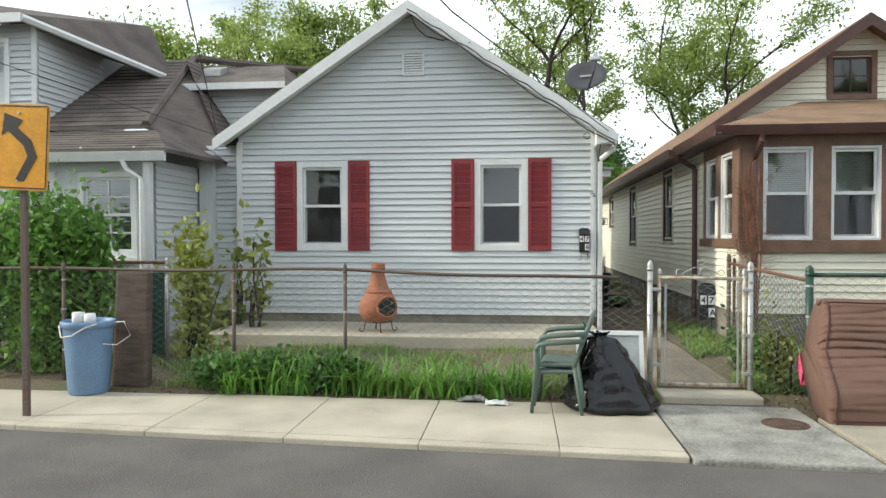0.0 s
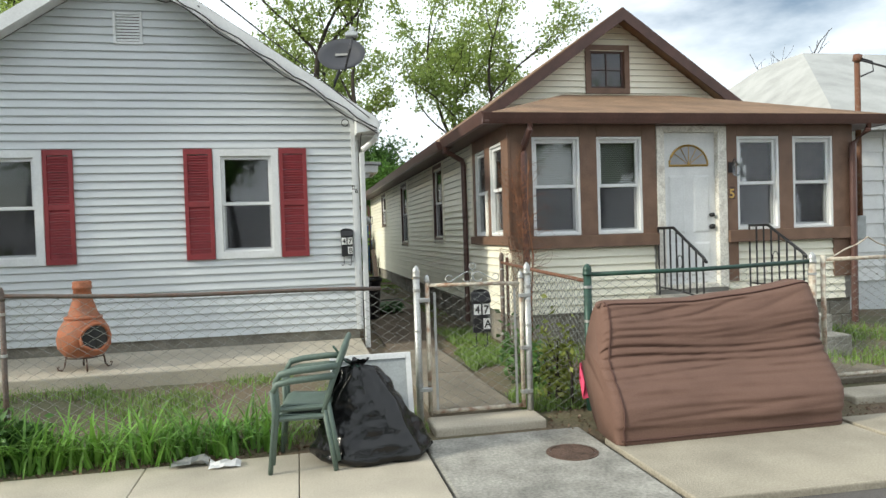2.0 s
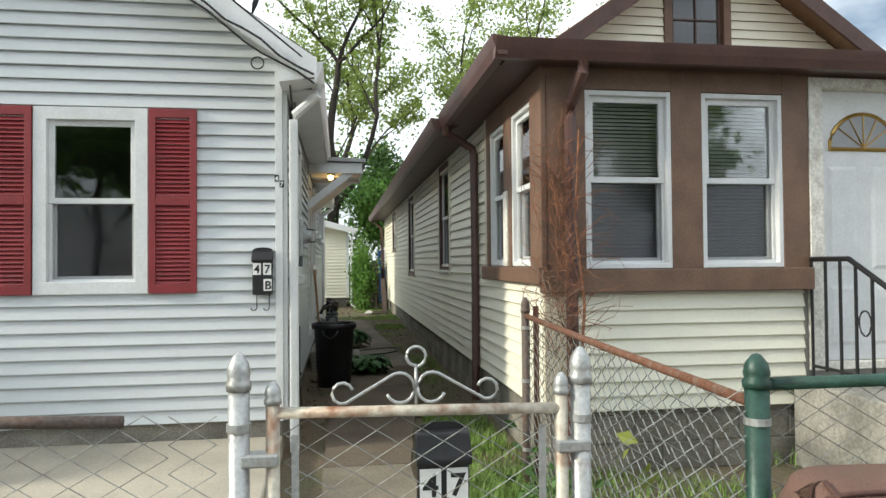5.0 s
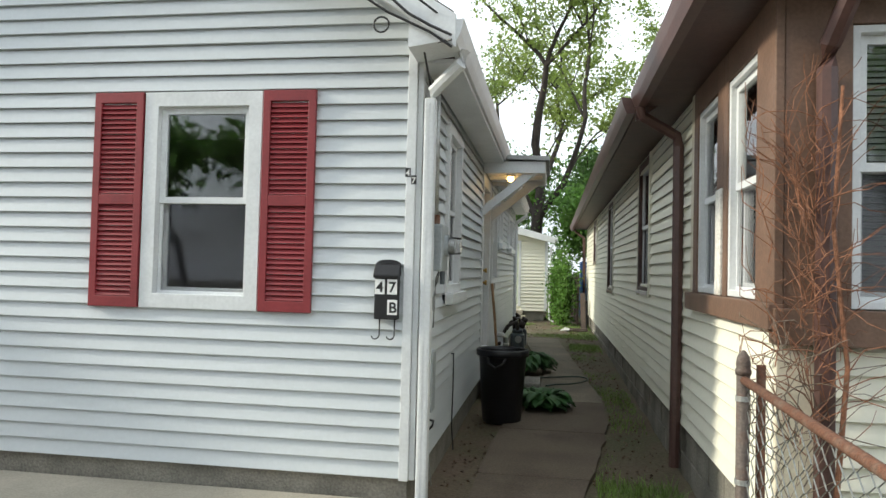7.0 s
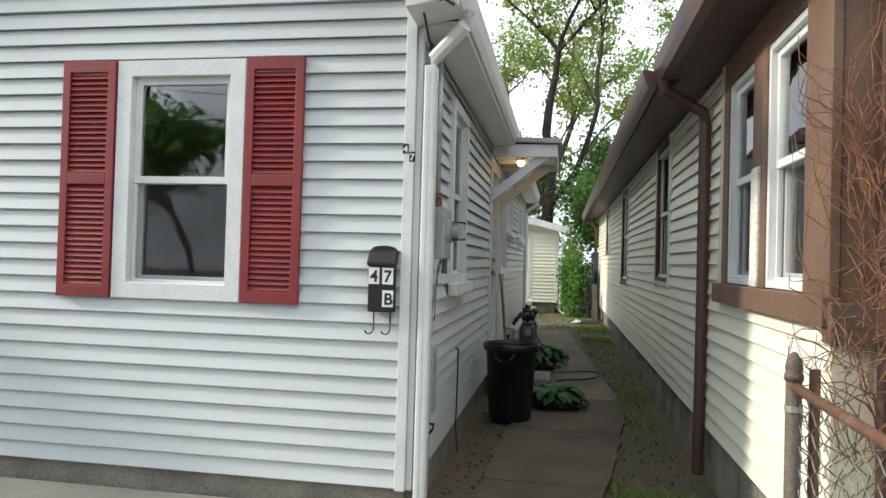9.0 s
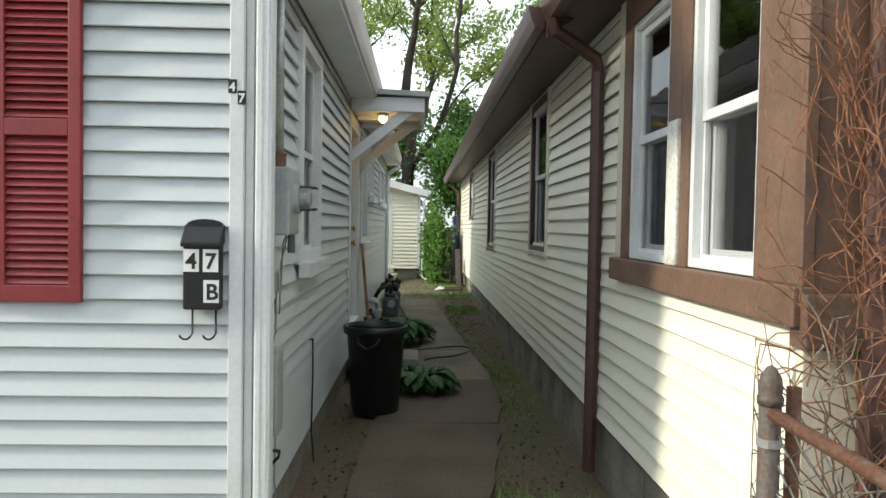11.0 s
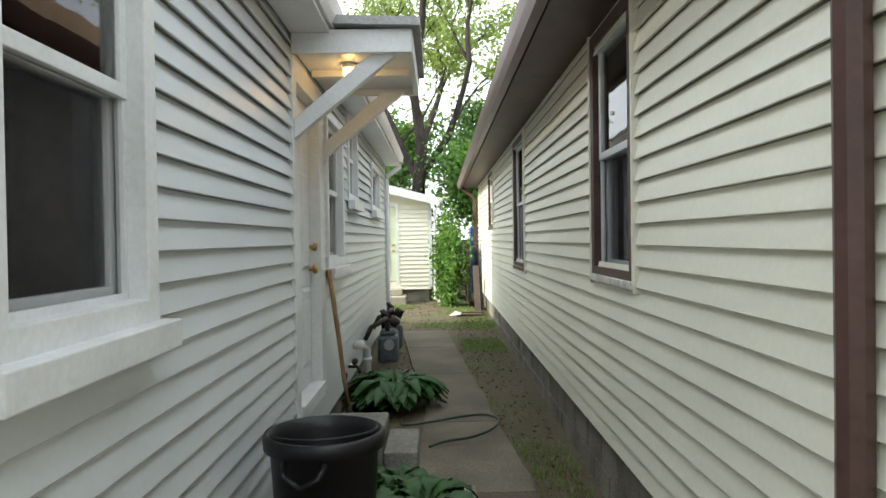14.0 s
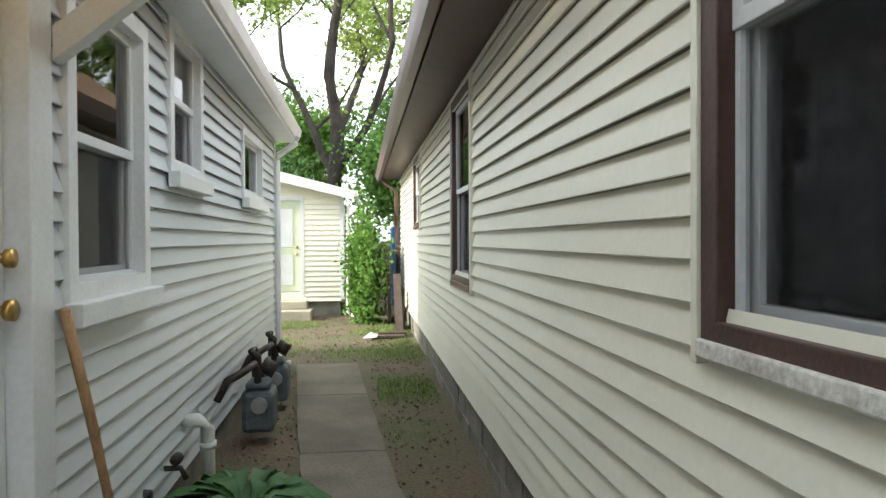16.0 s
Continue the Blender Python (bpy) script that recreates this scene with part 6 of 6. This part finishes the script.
for s in (-1, 1):
    part("armrest", Build(CF).tube([(s * 0.24, 0.3, 0.66), (s * 0.275, 0.15, 0.655), (s * 0.28, -0.08, 0.64), (s * 0.275, -0.2, 0.62), (s * 0.265, -0.245, 0.56)], 0.024, 8), "chair_green", chair, smooth=True)
    part("leg", Build(CF).tube([(s * 0.265, -0.245, 0.57), (s * 0.25, -0.235, 0.4), (s * 0.275, -0.285, 0.0)], 0.027, 8, 0.022), "chair_green", chair, smooth=True)
    part("leg", Build(CF).tube([(s * 0.22, 0.2, 0.42), (s * 0.235, 0.25, 0.2), (s * 0.25, 0.29, 0.0)], 0.027, 8, 0.022), "chair_green", chair, smooth=True)
    part("apron", Build(CF).tube([(s * 0.235, -0.22, 0.37), (s * 0.225, 0.2, 0.38)], 0.02, 6), "chair_green", chair)

upper_chair = copy_thing(chair, Matrix.Translation((0.02, 0.005, 0.065)) @ chair.matrix_basis)
tagged(upper_chair, "second green plastic garden armchair stacked in the first", "chair")

# rubbish bag
bg = Build()
nu, nv = 56, 34
for j in range(nv + 1):
    t = j / nv
    for i in range(nu):
        a = 2 * math.pi * i / nu
        r = 0.45 * (1 - 0.8 * t ** 1.2) * (0.86 + 0.14 * min(1.0, t / 0.05))
        v3 = Vector((math.cos(a) * 1.6, math.sin(a) * 1.6, t * 2.6))
        fold = abs(noise.noise(v3 * 2.3 + Vector((0, 0, 4)))) ** 0.6
        r *= 1.06 + 0.14 * noise.noise(v3 * 1.1) - 0.2 * (0.5 - fold) * min(1.0, t * 6) - 0.07 * abs(noise.noise(v3 * 6.0)) + (0.12 * math.sin(a * 9) * t ** 3)
        if t > 0.93:
            r = 0.03 + 0.05 * (t - 0.93) / 0.07 * (1 + 0.5 * math.sin(a * 5))
        bg.v.append((0.86 + r * math.cos(a) - 0.12 * t, 6.62 + 0.75 * r * math.sin(a) + 0.02 * t, -0.1 + 0.7 * t + 0.02 * noise.noise(v3 * 3) * (1 if t > 0.1 else 0)))
bg.f = [(j * nu + i, j * nu + (i + 1) % nu, (j + 1) * nu + (i + 1) % nu, (j + 1) * nu + i) for j in range(nv) for i in range(nu)] + [tuple(range(nu))]
sack = solo("rubbish_bag", bg, "bag", "full crumpled black rubbish bag on the pavement", "rubbish bag", smooth=True)
part("tie", Build().tube([(0.74 + 0.05 * math.cos(k * 0.6), 6.64 + 0.045 * math.sin(k * 0.6), 0.553 + 0.006 * math.sin(k * 1.7)) for k in range(11)] + [(0.66, 6.6, 0.6), (0.6, 6.59, 0.68), (0.57, 6.6, 0.72)], 0.009, 6), "green_paint", sack, "green drawstring tie", smooth=True)
wf = thing("window_screen", (0.9, 6.95, -0.1), "old white framed window screen leaning on the fence", "screen")
part("frame", Build().prism([(6.9, -0.1), (6.93, -0.1), (7.08, 0.56), (7.05, 0.56)], 1.17, 1.21, 0).prism([(7.04, 0.52), (7.07, 0.52), (7.08, 0.56), (7.05, 0.56)], 0.6, 1.168, 0).prism([(6.9, -0.1), (6.93, -0.1), (7.08, 0.56), (7.05, 0.56)], 0.56, 0.598, 0), "white", wf)
part("mesh", Build().add([(0.6, 6.915, -0.09), (1.17, 6.915, -0.09), (1.17, 7.055, 0.52), (0.6, 7.055, 0.52)], [(0, 1, 2, 3)]), "meter_grey", wf)


def crumple(name, x, y, z, s, seed, label, material="paper", category="litter"):
    r = random.Random(seed)
    b = Build()
    for j in range(6):
        for i in range(7):
            b.v.append((x + (i / 6 - 0.5) * s * 2, y + (j / 5 - 0.5) * s * 1.1, z + s * 0.45 * abs(noise.noise((i * 0.9, j * 0.9, seed * 7))) + r.uniform(0, s * 0.16)))
    b.f = [(j * 7 + i, j * 7 + i + 1, (j + 1) * 7 + i + 1, (j + 1) * 7 + i) for j in range(5) for i in range(6)]
    solo(name, b, material, label, category, fixed=False)


crumple("paper", -0.22, 6.62, -0.095, 0.11, 3, "crumpled white paper litter on the pavement")
crumple("paper", -0.47, 6.72, -0.095, 0.13, 5, "crumpled grey plastic litter on the soil", "cable_grey")

# folded futon
fu = Build()
prof = [(6.2, -0.1), (6.22, 0.04), (6.3, 0.17), (6.42, 0.31), (6.53, 0.43), (6.62, 0.56), (6.7, 0.7), (6.77, 0.85), (6.84, 0.96), (6.93, 1.0), (7.06, 1.0), (7.1, 0.92), (7.08, 0.7), (7.0, 0.5), (6.86, 0.3), (6.66, 0.08), (6.52, -0.08), (6.36, -0.1)]
fine = []
for i in range(len(prof)):
    p, q = prof[i], prof[(i + 1) % len(prof)]
    fine += [(p[0] + (q[0] - p[0]) * k / 10, p[1] + (q[1] - p[1]) * k / 10) for k in range(10)]
m, nu = len(fine), 70
for i in range(nu + 1):
    u = i / nu
    x = 2.62 + 1.95 * u
    rim = min(i, nu - i) / 5
    shrink = 0.055 * (1 - math.sqrt(max(0.0, 1 - (1 - rim) ** 2))) if rim < 1 else 0.0
    for k, (y, z) in enumerate(fine):
        lift = (-0.09 + 0.11 * u * u - 0.035 * math.sin(math.pi * u) + 0.012 * noise.noise((u * 6, 0, 2))) * max(0, min(1, (z - 0.3) / 0.6))
        crease = 0.0
        if k < 85 and 0.0 < z < 0.96:
            ph = z * 38 + 6.0 * noise.noise((u * 1.5, z * 2.6, 1)) - 3.5 * u * z
            mid = math.exp(-((z - 0.47) / 0.15) ** 2)
            depth = 0.1 + 0.8 * mid + 1.1 * max(0.0, noise.noise((u * 2.4, z * 5, 9)))
            crease = -0.034 * depth * (1 - abs(math.sin(ph))) ** 1.9 - 0.025 * max(0.0, noise.noise((u * 3, z * 34, 3))) - 0.022 * mid + 0.045 * math.exp(-((z - 0.18) / 0.16) ** 2) + 0.035 * math.exp(-((z - 0.76) / 0.14) ** 2) + 0.03 * noise.noise((u * 2.2, z * 2, 4))
        end = 0.05 * math.sin(min(1, z + 0.1) * 3.1) * ((1 - u) ** 8 - u ** 8)
        fu.v.append((x - end * 0.6 + max(0.0, z) * (0.19 + 0.07 * u), y - crease + (shrink if y < 6.95 else -shrink) * 0.8, max(-0.1, z + lift - shrink * (1 if z > 0.5 else 0))))
fu.f = [(i * m + k, i * m + (k + 1) % m, (i + 1) * m + (k + 1) % m, (i + 1) * m + k) for i in range(nu) for k in range(m)] + [tuple(range(m)), tuple(nu * m + k for k in range(m))]
futon = solo("futon_mattress", fu, "futon", "worn brown futon mattress leaning on the fence", "mattress", smooth=True)
for k in (84, 2):
    part("piping", Build().tube([Vector(fu.v[i * m + k]) + Vector((0, -0.006, 0.006)) for i in range(1, nu)], 0.007, 6), "piping", futon, smooth=True)
part("piping", Build().tube([Vector(fu.v[2 * m + k]) + Vector((-0.004, -0.008, 0.002)) for k in range(0, 92, 2)], 0.007, 6), "piping", futon, smooth=True)

mh = thing("utility_cover", (2.25, 6.2, -0.105), "rusty round utility cover in the concrete", "cover")
part("rim", Build().lathe([(0.19, 0), (0.19, 0.005), (0.16, 0.007), (0.16, 0)], 32, (2.25, 6.2, -0.105), closed=True), "iron", mh)
part("lid", Build().lathe([(0.155, 0), (0.155, 0.006), (0.02, 0.006)], 32, (2.25, 6.2, -0.104)), "iron", mh)
solo("ribbon", Build().add([(2.7, 7.1, 0.36), (2.74, 7.1, 0.36), (2.77, 7.08, 0.2), (2.76, 7.07, 0.06), (2.71, 7.08, 0.05), (2.69, 7.1, 0.22), (2.72, 7.06, 0.2)], [(0, 1, 2, 6), (2, 3, 4, 6), (4, 5, 0, 6)]), "pink", "bright pink flagging tape tied on the fence", "ribbon")

# ---- on the white house ----
dish = thing("satellite_dish", (0.95, 11.0, 3.3), "dark grey satellite dish on the roof edge", "satellite dish")
DM = Matrix.Translation((1.0, 10.85, 3.92)) @ Matrix.Rotation(radians(-14), 4, "Z") @ Matrix.Rotation(radians(66), 4, "X") @ Matrix.Rotation(radians(0), 4, "Z")
DF = lambda a, b, c: tuple(DM @ Vector((a, b, c)))
part("reflector", Build(lambda a, b, c: DF(a * 1.12, b * 0.9, c)).lathe([(0.001, 0), (0.1, 0.008), (0.2, 0.03), (0.28, 0.06), (0.285, 0.055), (0.2, 0.02), (0.1, -0.004), (0.001, -0.012)], 36), "dish", dish, smooth=True)
part("logo", Build(DF).box(-0.09, 0.09, 0.0, 0.035, 0.021, 0.024), "cable_grey", dish)
part("arm", Build(DF).tube([(0.05, -0.24, 0.02), (0.16, -0.1, 0.28), (0.2, 0.08, 0.34)], 0.016, 6), "dish", dish)
part("receiver", Build(DF).box(0.1, 0.26, 0.04, 0.11, 0.3, 0.37).box(0.15, 0.21, 0.11, 0.2, 0.31, 0.36), "meter_grey", dish, bevel=0.015)
part("mast", Build().tube([(0.85, 11.0, 3.42), (0.9, 10.98, 3.6), (1.0, 10.92, 3.86)], 0.022, 8), "dish", dish, smooth=True)
part("foot", Build().box(0.75, 0.93, 10.93, 11.07, 3.37, 3.45), "dish", dish)

cables = thing("service_cable", (0, 10.45, 4), "black service cables clipped along the gable edge", "cable")
rk_pt = lambda u, o: (RIDGE + (AX1 + EO - RIDGE) * u, AY0 - 0.375 - 0.02 * o, APEX + 0.1 - 0.16 - (APEX - 2.93) * u + 0.05 * o)
part("wire", Build().tube([rk_pt(k / 24, 0.4 + 0.35 * math.sin(k * 1.9)) for k in range(25)], 0.009, 5), "cable", cables)
part("wire", Build().tube([rk_pt(k / 24, -0.8 + 0.45 * math.sin(k * 1.1 + 1)) for k in range(25)], 0.008, 5), "cable", cables)
part("wire", Build().tube([(-1.65, 10.46, 4.86), (-1.6, 10.8, 4.75), (-1.45, 10.82, 4.62), (-1.2, 10.81, 4.55), (-0.9, 10.81, 4.6), (-0.75, 10.46, 4.4)], 0.008, 5), "cable", cables)
part("wire", Build().tube([rk_pt(1, 0.3), (1.2, 10.6, 2.9), (1.2, 10.95, 2.7), (1.17, 11.0, 2.5)], 0.007, 5), "cable", cables)
part("wire", Build().tube([(-0.2, -2, 5.1), (-1.9, 3, 4.2), (-3.0, 6, 3.75), (-4.72, 10.5, 3.15)], 0.007, 5), "cable", cables)
part("wire", Build().tube([(-2.6, -1, 4.4), (-1.6, 3, 3.85), (-0.6, 6.2, 3.5), (1.3, 10.5, 3.05)], 0.007, 5), "cable", cables)
part("wire", Build().tube([(-9, 3, 4.6), (-7.4, 6.2, 4.0), (-4.75, 10.6, 3.1)], 0.006, 5), "cable", cables)
part("clip", Build().tube([(0.98 + 0.045 * math.cos(k * math.pi / 8), 10.46, 2.98 + 0.045 * math.sin(k * math.pi / 8)) for k in range(17)], 0.006, 5), "cable", cables)

SM = lambda u, d, z: SA(11.24 + (u - 11.45) * 0.74, d * 0.9, 1.72 + (z - 1.75) * (0.82 if z > 1.5 else 1.0) + 0.3 * max(0.0, z - 2.05) - (0.0 if z > 1.5 else -0.045))
em = thing("electric_meter", (1.2, 11.24, 1.55), "grey electric meter box with glass dial", "electric meter")
part("box", Build(SM).box(11.28, 11.62, 0.02, 0.15, 1.56, 1.94), "meter_grey", em, bevel=0.012)
part("collar", Build(SM).tube([(11.45, 0.15, 1.77), (11.45, 0.18, 1.77)], 0.088, 28), "meter_grey", em, smooth=False)
part("dial", Build(SM).tube([(11.45, 0.18, 1.77), (11.45, 0.225, 1.77)], 0.06, 20).box(11.41, 11.49, 0.225, 0.235, 1.74, 1.8), "galv", em)
dg = part("glass_dome", Build(SM).tube([(11.45, 0.18, 1.77), (11.45, 0.25, 1.77), (11.45, 0.27, 1.77)], 0.074, 28, 0.066), "meter_glass", em, smooth=False)
dg.visible_shadow = False
cd = part("conduit", Build(SM).tube([(11.4, 0.075, 1.94), (11.4, 0.07, 2.92)], 0.025, 12), "galv", em, "weathered grey conduit", smooth=True)
part("coupling", Build(SM).tube([(11.4, 0.075, 1.94), (11.4, 0.075, 2.02)], 0.038, 12), "rust", cd)
part("seal", Build(SM).tube([(11.55, 0.12, 1.56), (11.55, 0.12, 1.46)], 0.02, 10), "gas_grey", em)
jb = tagged(part("junction_box", Build(SM).box(11.28, 11.46, 0.02, 0.1, 0.62, 1.02), "meter_grey", bevel=0.012), "grey plastic junction box on the siding", "junction box")
tb = tagged(part("junction_box", Build(SM).box(11.32, 11.42, 0.02, 0.08, 1.28, 1.38), "cable_grey", bevel=0.008), "small clear telephone box on the siding", "junction box")
lw = thing("loose_wire", (1.2, 11.5, 1.0), "loose grey wires hanging on the siding", "cable")
for pts in ([(11.56, 0.09, 1.56), (11.64, 0.06, 1.5), (11.66, 0.05, 1.3), (11.6, 0.05, 1.16), (11.56, 0.06, 1.2), (11.63, 0.05, 1.4), (11.6, 0.09, 1.55)],
            [(11.42, 0.06, 1.3), (11.5, 0.05, 1.28), (11.5, 0.05, 1.12), (11.42, 0.05, 1.1), (11.38, 0.05, 1.2), (11.46, 0.05, 1.24), (11.5, 0.05, 1.1), (11.46, 0.04, 1.0)],
            [(11.4, 0.06, 1.95), (11.42, 0.05, 1.4), (11.45, 0.04, 0.95), (11.58, 0.04, 0.6), (11.55, 0.04, 0.35), (11.5, 0.08, 0.1)]):
    part("wire", Build(SM).tube(pts, 0.0045, 5), "cable_grey", lw, smooth=True)
part("wire", Build(SM).tube([(11.25, 0.05, 2.8), (11.24, 0.05, 1.9), (11.27, 0.05, 1.2), (11.26, 0.05, 0.9)], 0.008, 6), "cable", lw, smooth=True)
part("wire", Build(SA).tube([(12.5, 0.02, 0.86), (12.55, 0.03, 0.86), (12.56, 0.03, 0.6), (12.52, 0.03, 0.25), (12.5, 0.05, 0.05)], 0.006, 5), "cable", lw, smooth=True)
part("wire", Build(SM).tube([(11.05, 0.05, 0.62), (11.1, 0.14, 0.6), (11.2, 0.12, 0.55), (11.12, 0.06, 0.5), (11.05, 0.05, 0.58), (11.0, 0.06, 0.3)], 0.008, 5), "cable", lw, smooth=True)

# ---- along the walk ----
can = thing("rubbish_bin", (1.5, 13.78, 0.04), "black round plastic rubbish bin without lid", "bin")
cz = 0.045
part("body", Build().lathe([(0.185, 0), (0.2, 0.02), (0.24, 0.66), (0.25, 0.665), (0.268, 0.67), (0.272, 0.72), (0.262, 0.735), (0.245, 0.735), (0.238, 0.68), (0.225, 0.64), (0.18, 0.03)], 40, (1.5, 13.78, cz)), "rubber", can, smooth=True)
for a in (80, 260):
    ca, sa = math.cos(radians(a)), math.sin(radians(a))
    part("handle", Build().tube([(1.5 + ca * 0.25 - sa * s, 13.78 + sa * 0.25 + ca * s, cz + 0.66) if abs(s) > 0.08 else (1.5 + ca * 0.3 - sa * s, 13.78 + sa * 0.3 + ca * s, cz + 0.57 + 0.05 * abs(s) / 0.08) for s in (-0.09, -0.075, -0.04, 0, 0.04, 0.075, 0.09)], 0.013, 6), "rubber", can, smooth=True)
ba = radians(200)
part("bail", Build().tube([(1.5 + 0.235 * math.cos(ba + math.pi * k / 16), 13.78 + 0.235 * math.sin(ba + math.pi * k / 16), cz + 0.735 - 0.0 + 0.02 * math.sin(math.pi * k / 16)) for k in range(17)], 0.006, 6), "black", can)
solo("door_step", Build().box(1.17, 1.62, 14.9, 16.02, 0.0, 0.3), "concrete_grey", "grey concrete block step at the side door", "step", bevel=0.012)
solo("door_step", Build().box(1.63, 1.86, 15.35, 15.95, 0.0, 0.19), "concrete_grey", "lower grey concrete block step", "step", bevel=0.012)
pv = thing("paver", (2.08, 14.78, 0.07), "painted square paver with a grey pattern", "paver")
part("stone", Build().box(1.93, 2.23, 14.6, 14.98, 0.03, 0.095), "concrete_grey", pv, bevel=0.008)
for i in range(3):
    part("stripe", Build().tube([(1.98 + 0.08 * i, 14.65, 0.096), (2.0 + 0.07 * i, 14.78, 0.096), (1.96 + 0.1 * i, 14.92, 0.096)], 0.007, 5), "paper" if i != 1 else "pink", pv)
part("stripe", Build().tube([(1.96, 14.63, 0.096), (2.2, 14.63, 0.096), (2.2, 14.95, 0.096), (1.96, 14.95, 0.096), (1.96, 14.63, 0.096)], 0.007, 5), "ltr_black", pv)
hp = [(1.68, 16.55, 0.1), (1.72, 16.35, 0.11), (1.95, 16.4, 0.12), (2.2, 16.55, 0.12), (2.4, 16.6, 0.12), (2.5, 16.42, 0.12), (2.42, 16.15, 0.12), (2.25, 15.95, 0.115), (2.05, 15.85, 0.115), (1.92, 15.72, 0.11)]
hh = []
for i in range(len(hp) - 1):
    p0, p1, p2, p3 = (Vector(hp[max(0, min(len(hp) - 1, i + o))]) for o in (-1, 0, 1, 2))
    for k in range(6):
        t = k / 6
        hh.append(0.5 * ((2 * p1) + (p2 - p0) * t + (2 * p0 - 5 * p1 + 4 * p2 - p3) * t * t + (3 * p1 - p0 - 3 * p2 + p3) * t ** 3))
solo("garden_hose", Build().tube(hh, 0.011, 8), "hose", "dark green garden hose looped across the walk", "hose", smooth=True)
sh_ = thing("shovel", (1.3, 16.9, 0.1), "long wooden handled tool leaning on the siding", "tool")
part("handle", Build().tube([(1.19, 15.96, 1.4), (1.22, 16.12, 0.95), (1.25, 16.26, 0.5), (1.27, 16.34, 0.25)], 0.019, 10), "wood", sh_, smooth=True)
part("socket", Build().tube([(1.268, 16.335, 0.27), (1.28, 16.38, 0.12)], 0.024, 10, 0.03), "pipe_dark", sh_, smooth=True)
part("blade", Build().prism([(16.32, 0.06), (16.5, 0.06), (16.48, 0.2), (16.36, 0.22)], 1.27, 1.29, 0), "pipe_dark", sh_, bevel=0.004)
solo("drain_pipe", Build(SA).tube([(17.72, 0.0, 0.56), (17.72, 0.1, 0.57), (17.72, 0.15, 0.52), (17.72, 0.155, 0.05)], 0.042, 12).tube([(17.72, 0.153, 0.44), (17.72, 0.155, 0.4)], 0.05, 12), "pvc", "white plastic drain elbow on the wall", "pipe", smooth=True)
solo("tap", Build(SA).tube([(17.3, 0.0, 0.42), (17.3, 0.1, 0.42), (17.3, 0.13, 0.36)], 0.016, 8).tube([(17.27, 0.08, 0.47), (17.33, 0.08, 0.47)], 0.03, 8), "pipe_dark", "dark garden tap on the foundation", "tap", smooth=True)
solo("wall_vent", Build(SA).tube([(16.95, 0.0, 0.4), (16.95, 0.05, 0.4)], 0.035, 14, 0.03), "black", "small round black vent cap on the siding", "vent", smooth=True)
for k, (y, s) in enumerate(((18.95, 1.0), (19.95, 0.9))):
    g = thing("gas_meter", (1.42, y, 0.12), "blue grey gas meter with rusty pipes", "gas meter", "gas meters on the wall")
    part("body", Build(SA).box(y - 0.16 * s, y + 0.16 * s, 0.16, 0.4, 0.18, 0.5), "gas_grey", g, bevel=0.04)
    part("cap", Build(SA).box(y - 0.13 * s, y + 0.13 * s, 0.19, 0.37, 0.505, 0.56), "gas_grey", g, bevel=0.02)
    part("dial", Build(SA).tube([(y - 0.17, 0.3, 0.4), (y - 0.2, 0.3, 0.4)], 0.06, 16), "galv", g)
    part("pipe", Build(SA).tube([(y - 0.1, 0.28, 0.55), (y - 0.1, 0.28, 0.64), (y - 0.12, 0.26, 0.7), (y - 0.35, 0.24, 0.7), (y - 0.42, 0.2, 0.68), (y - 0.44, 0.12, 0.64), (y - 0.45, 0.05, 0.5)], 0.028, 10), "pipe_dark", g, smooth=True)
    part("pipe", Build(SA).tube([(y + 0.1, 0.28, 0.55), (y + 0.1, 0.26, 0.72), (y + 0.12, 0.2, 0.76), (y + 0.3, 0.2, 0.76), (y + 0.32, 0.2, 0.1)], 0.026, 10), "pipe_dark", g, smooth=True)
    part("regulator", Build(SA).tube([(y + 0.0, 0.3, 0.68), (y + 0.0, 0.4, 0.62)], 0.06, 16), "pipe_dark", g, smooth=True)

# ---- pieces of the foundations, last ----
fb_ = thing("foundation_blocks", (2.96, 16, 0), "grey concrete block foundation of the cream house", "foundation", kind="structure")
blocks(lambda u, d, z: (BX0 + 0.03 - d, u, z), BY0 + 0.05, BY1 - 0.1, 0.0, BZ, fb_)
blocks(lambda u, d, z: (u, BY0 + 0.03 - d, z), BX0 + 0.05, BX1 - 0.05, 0.0, BZ, fb_)
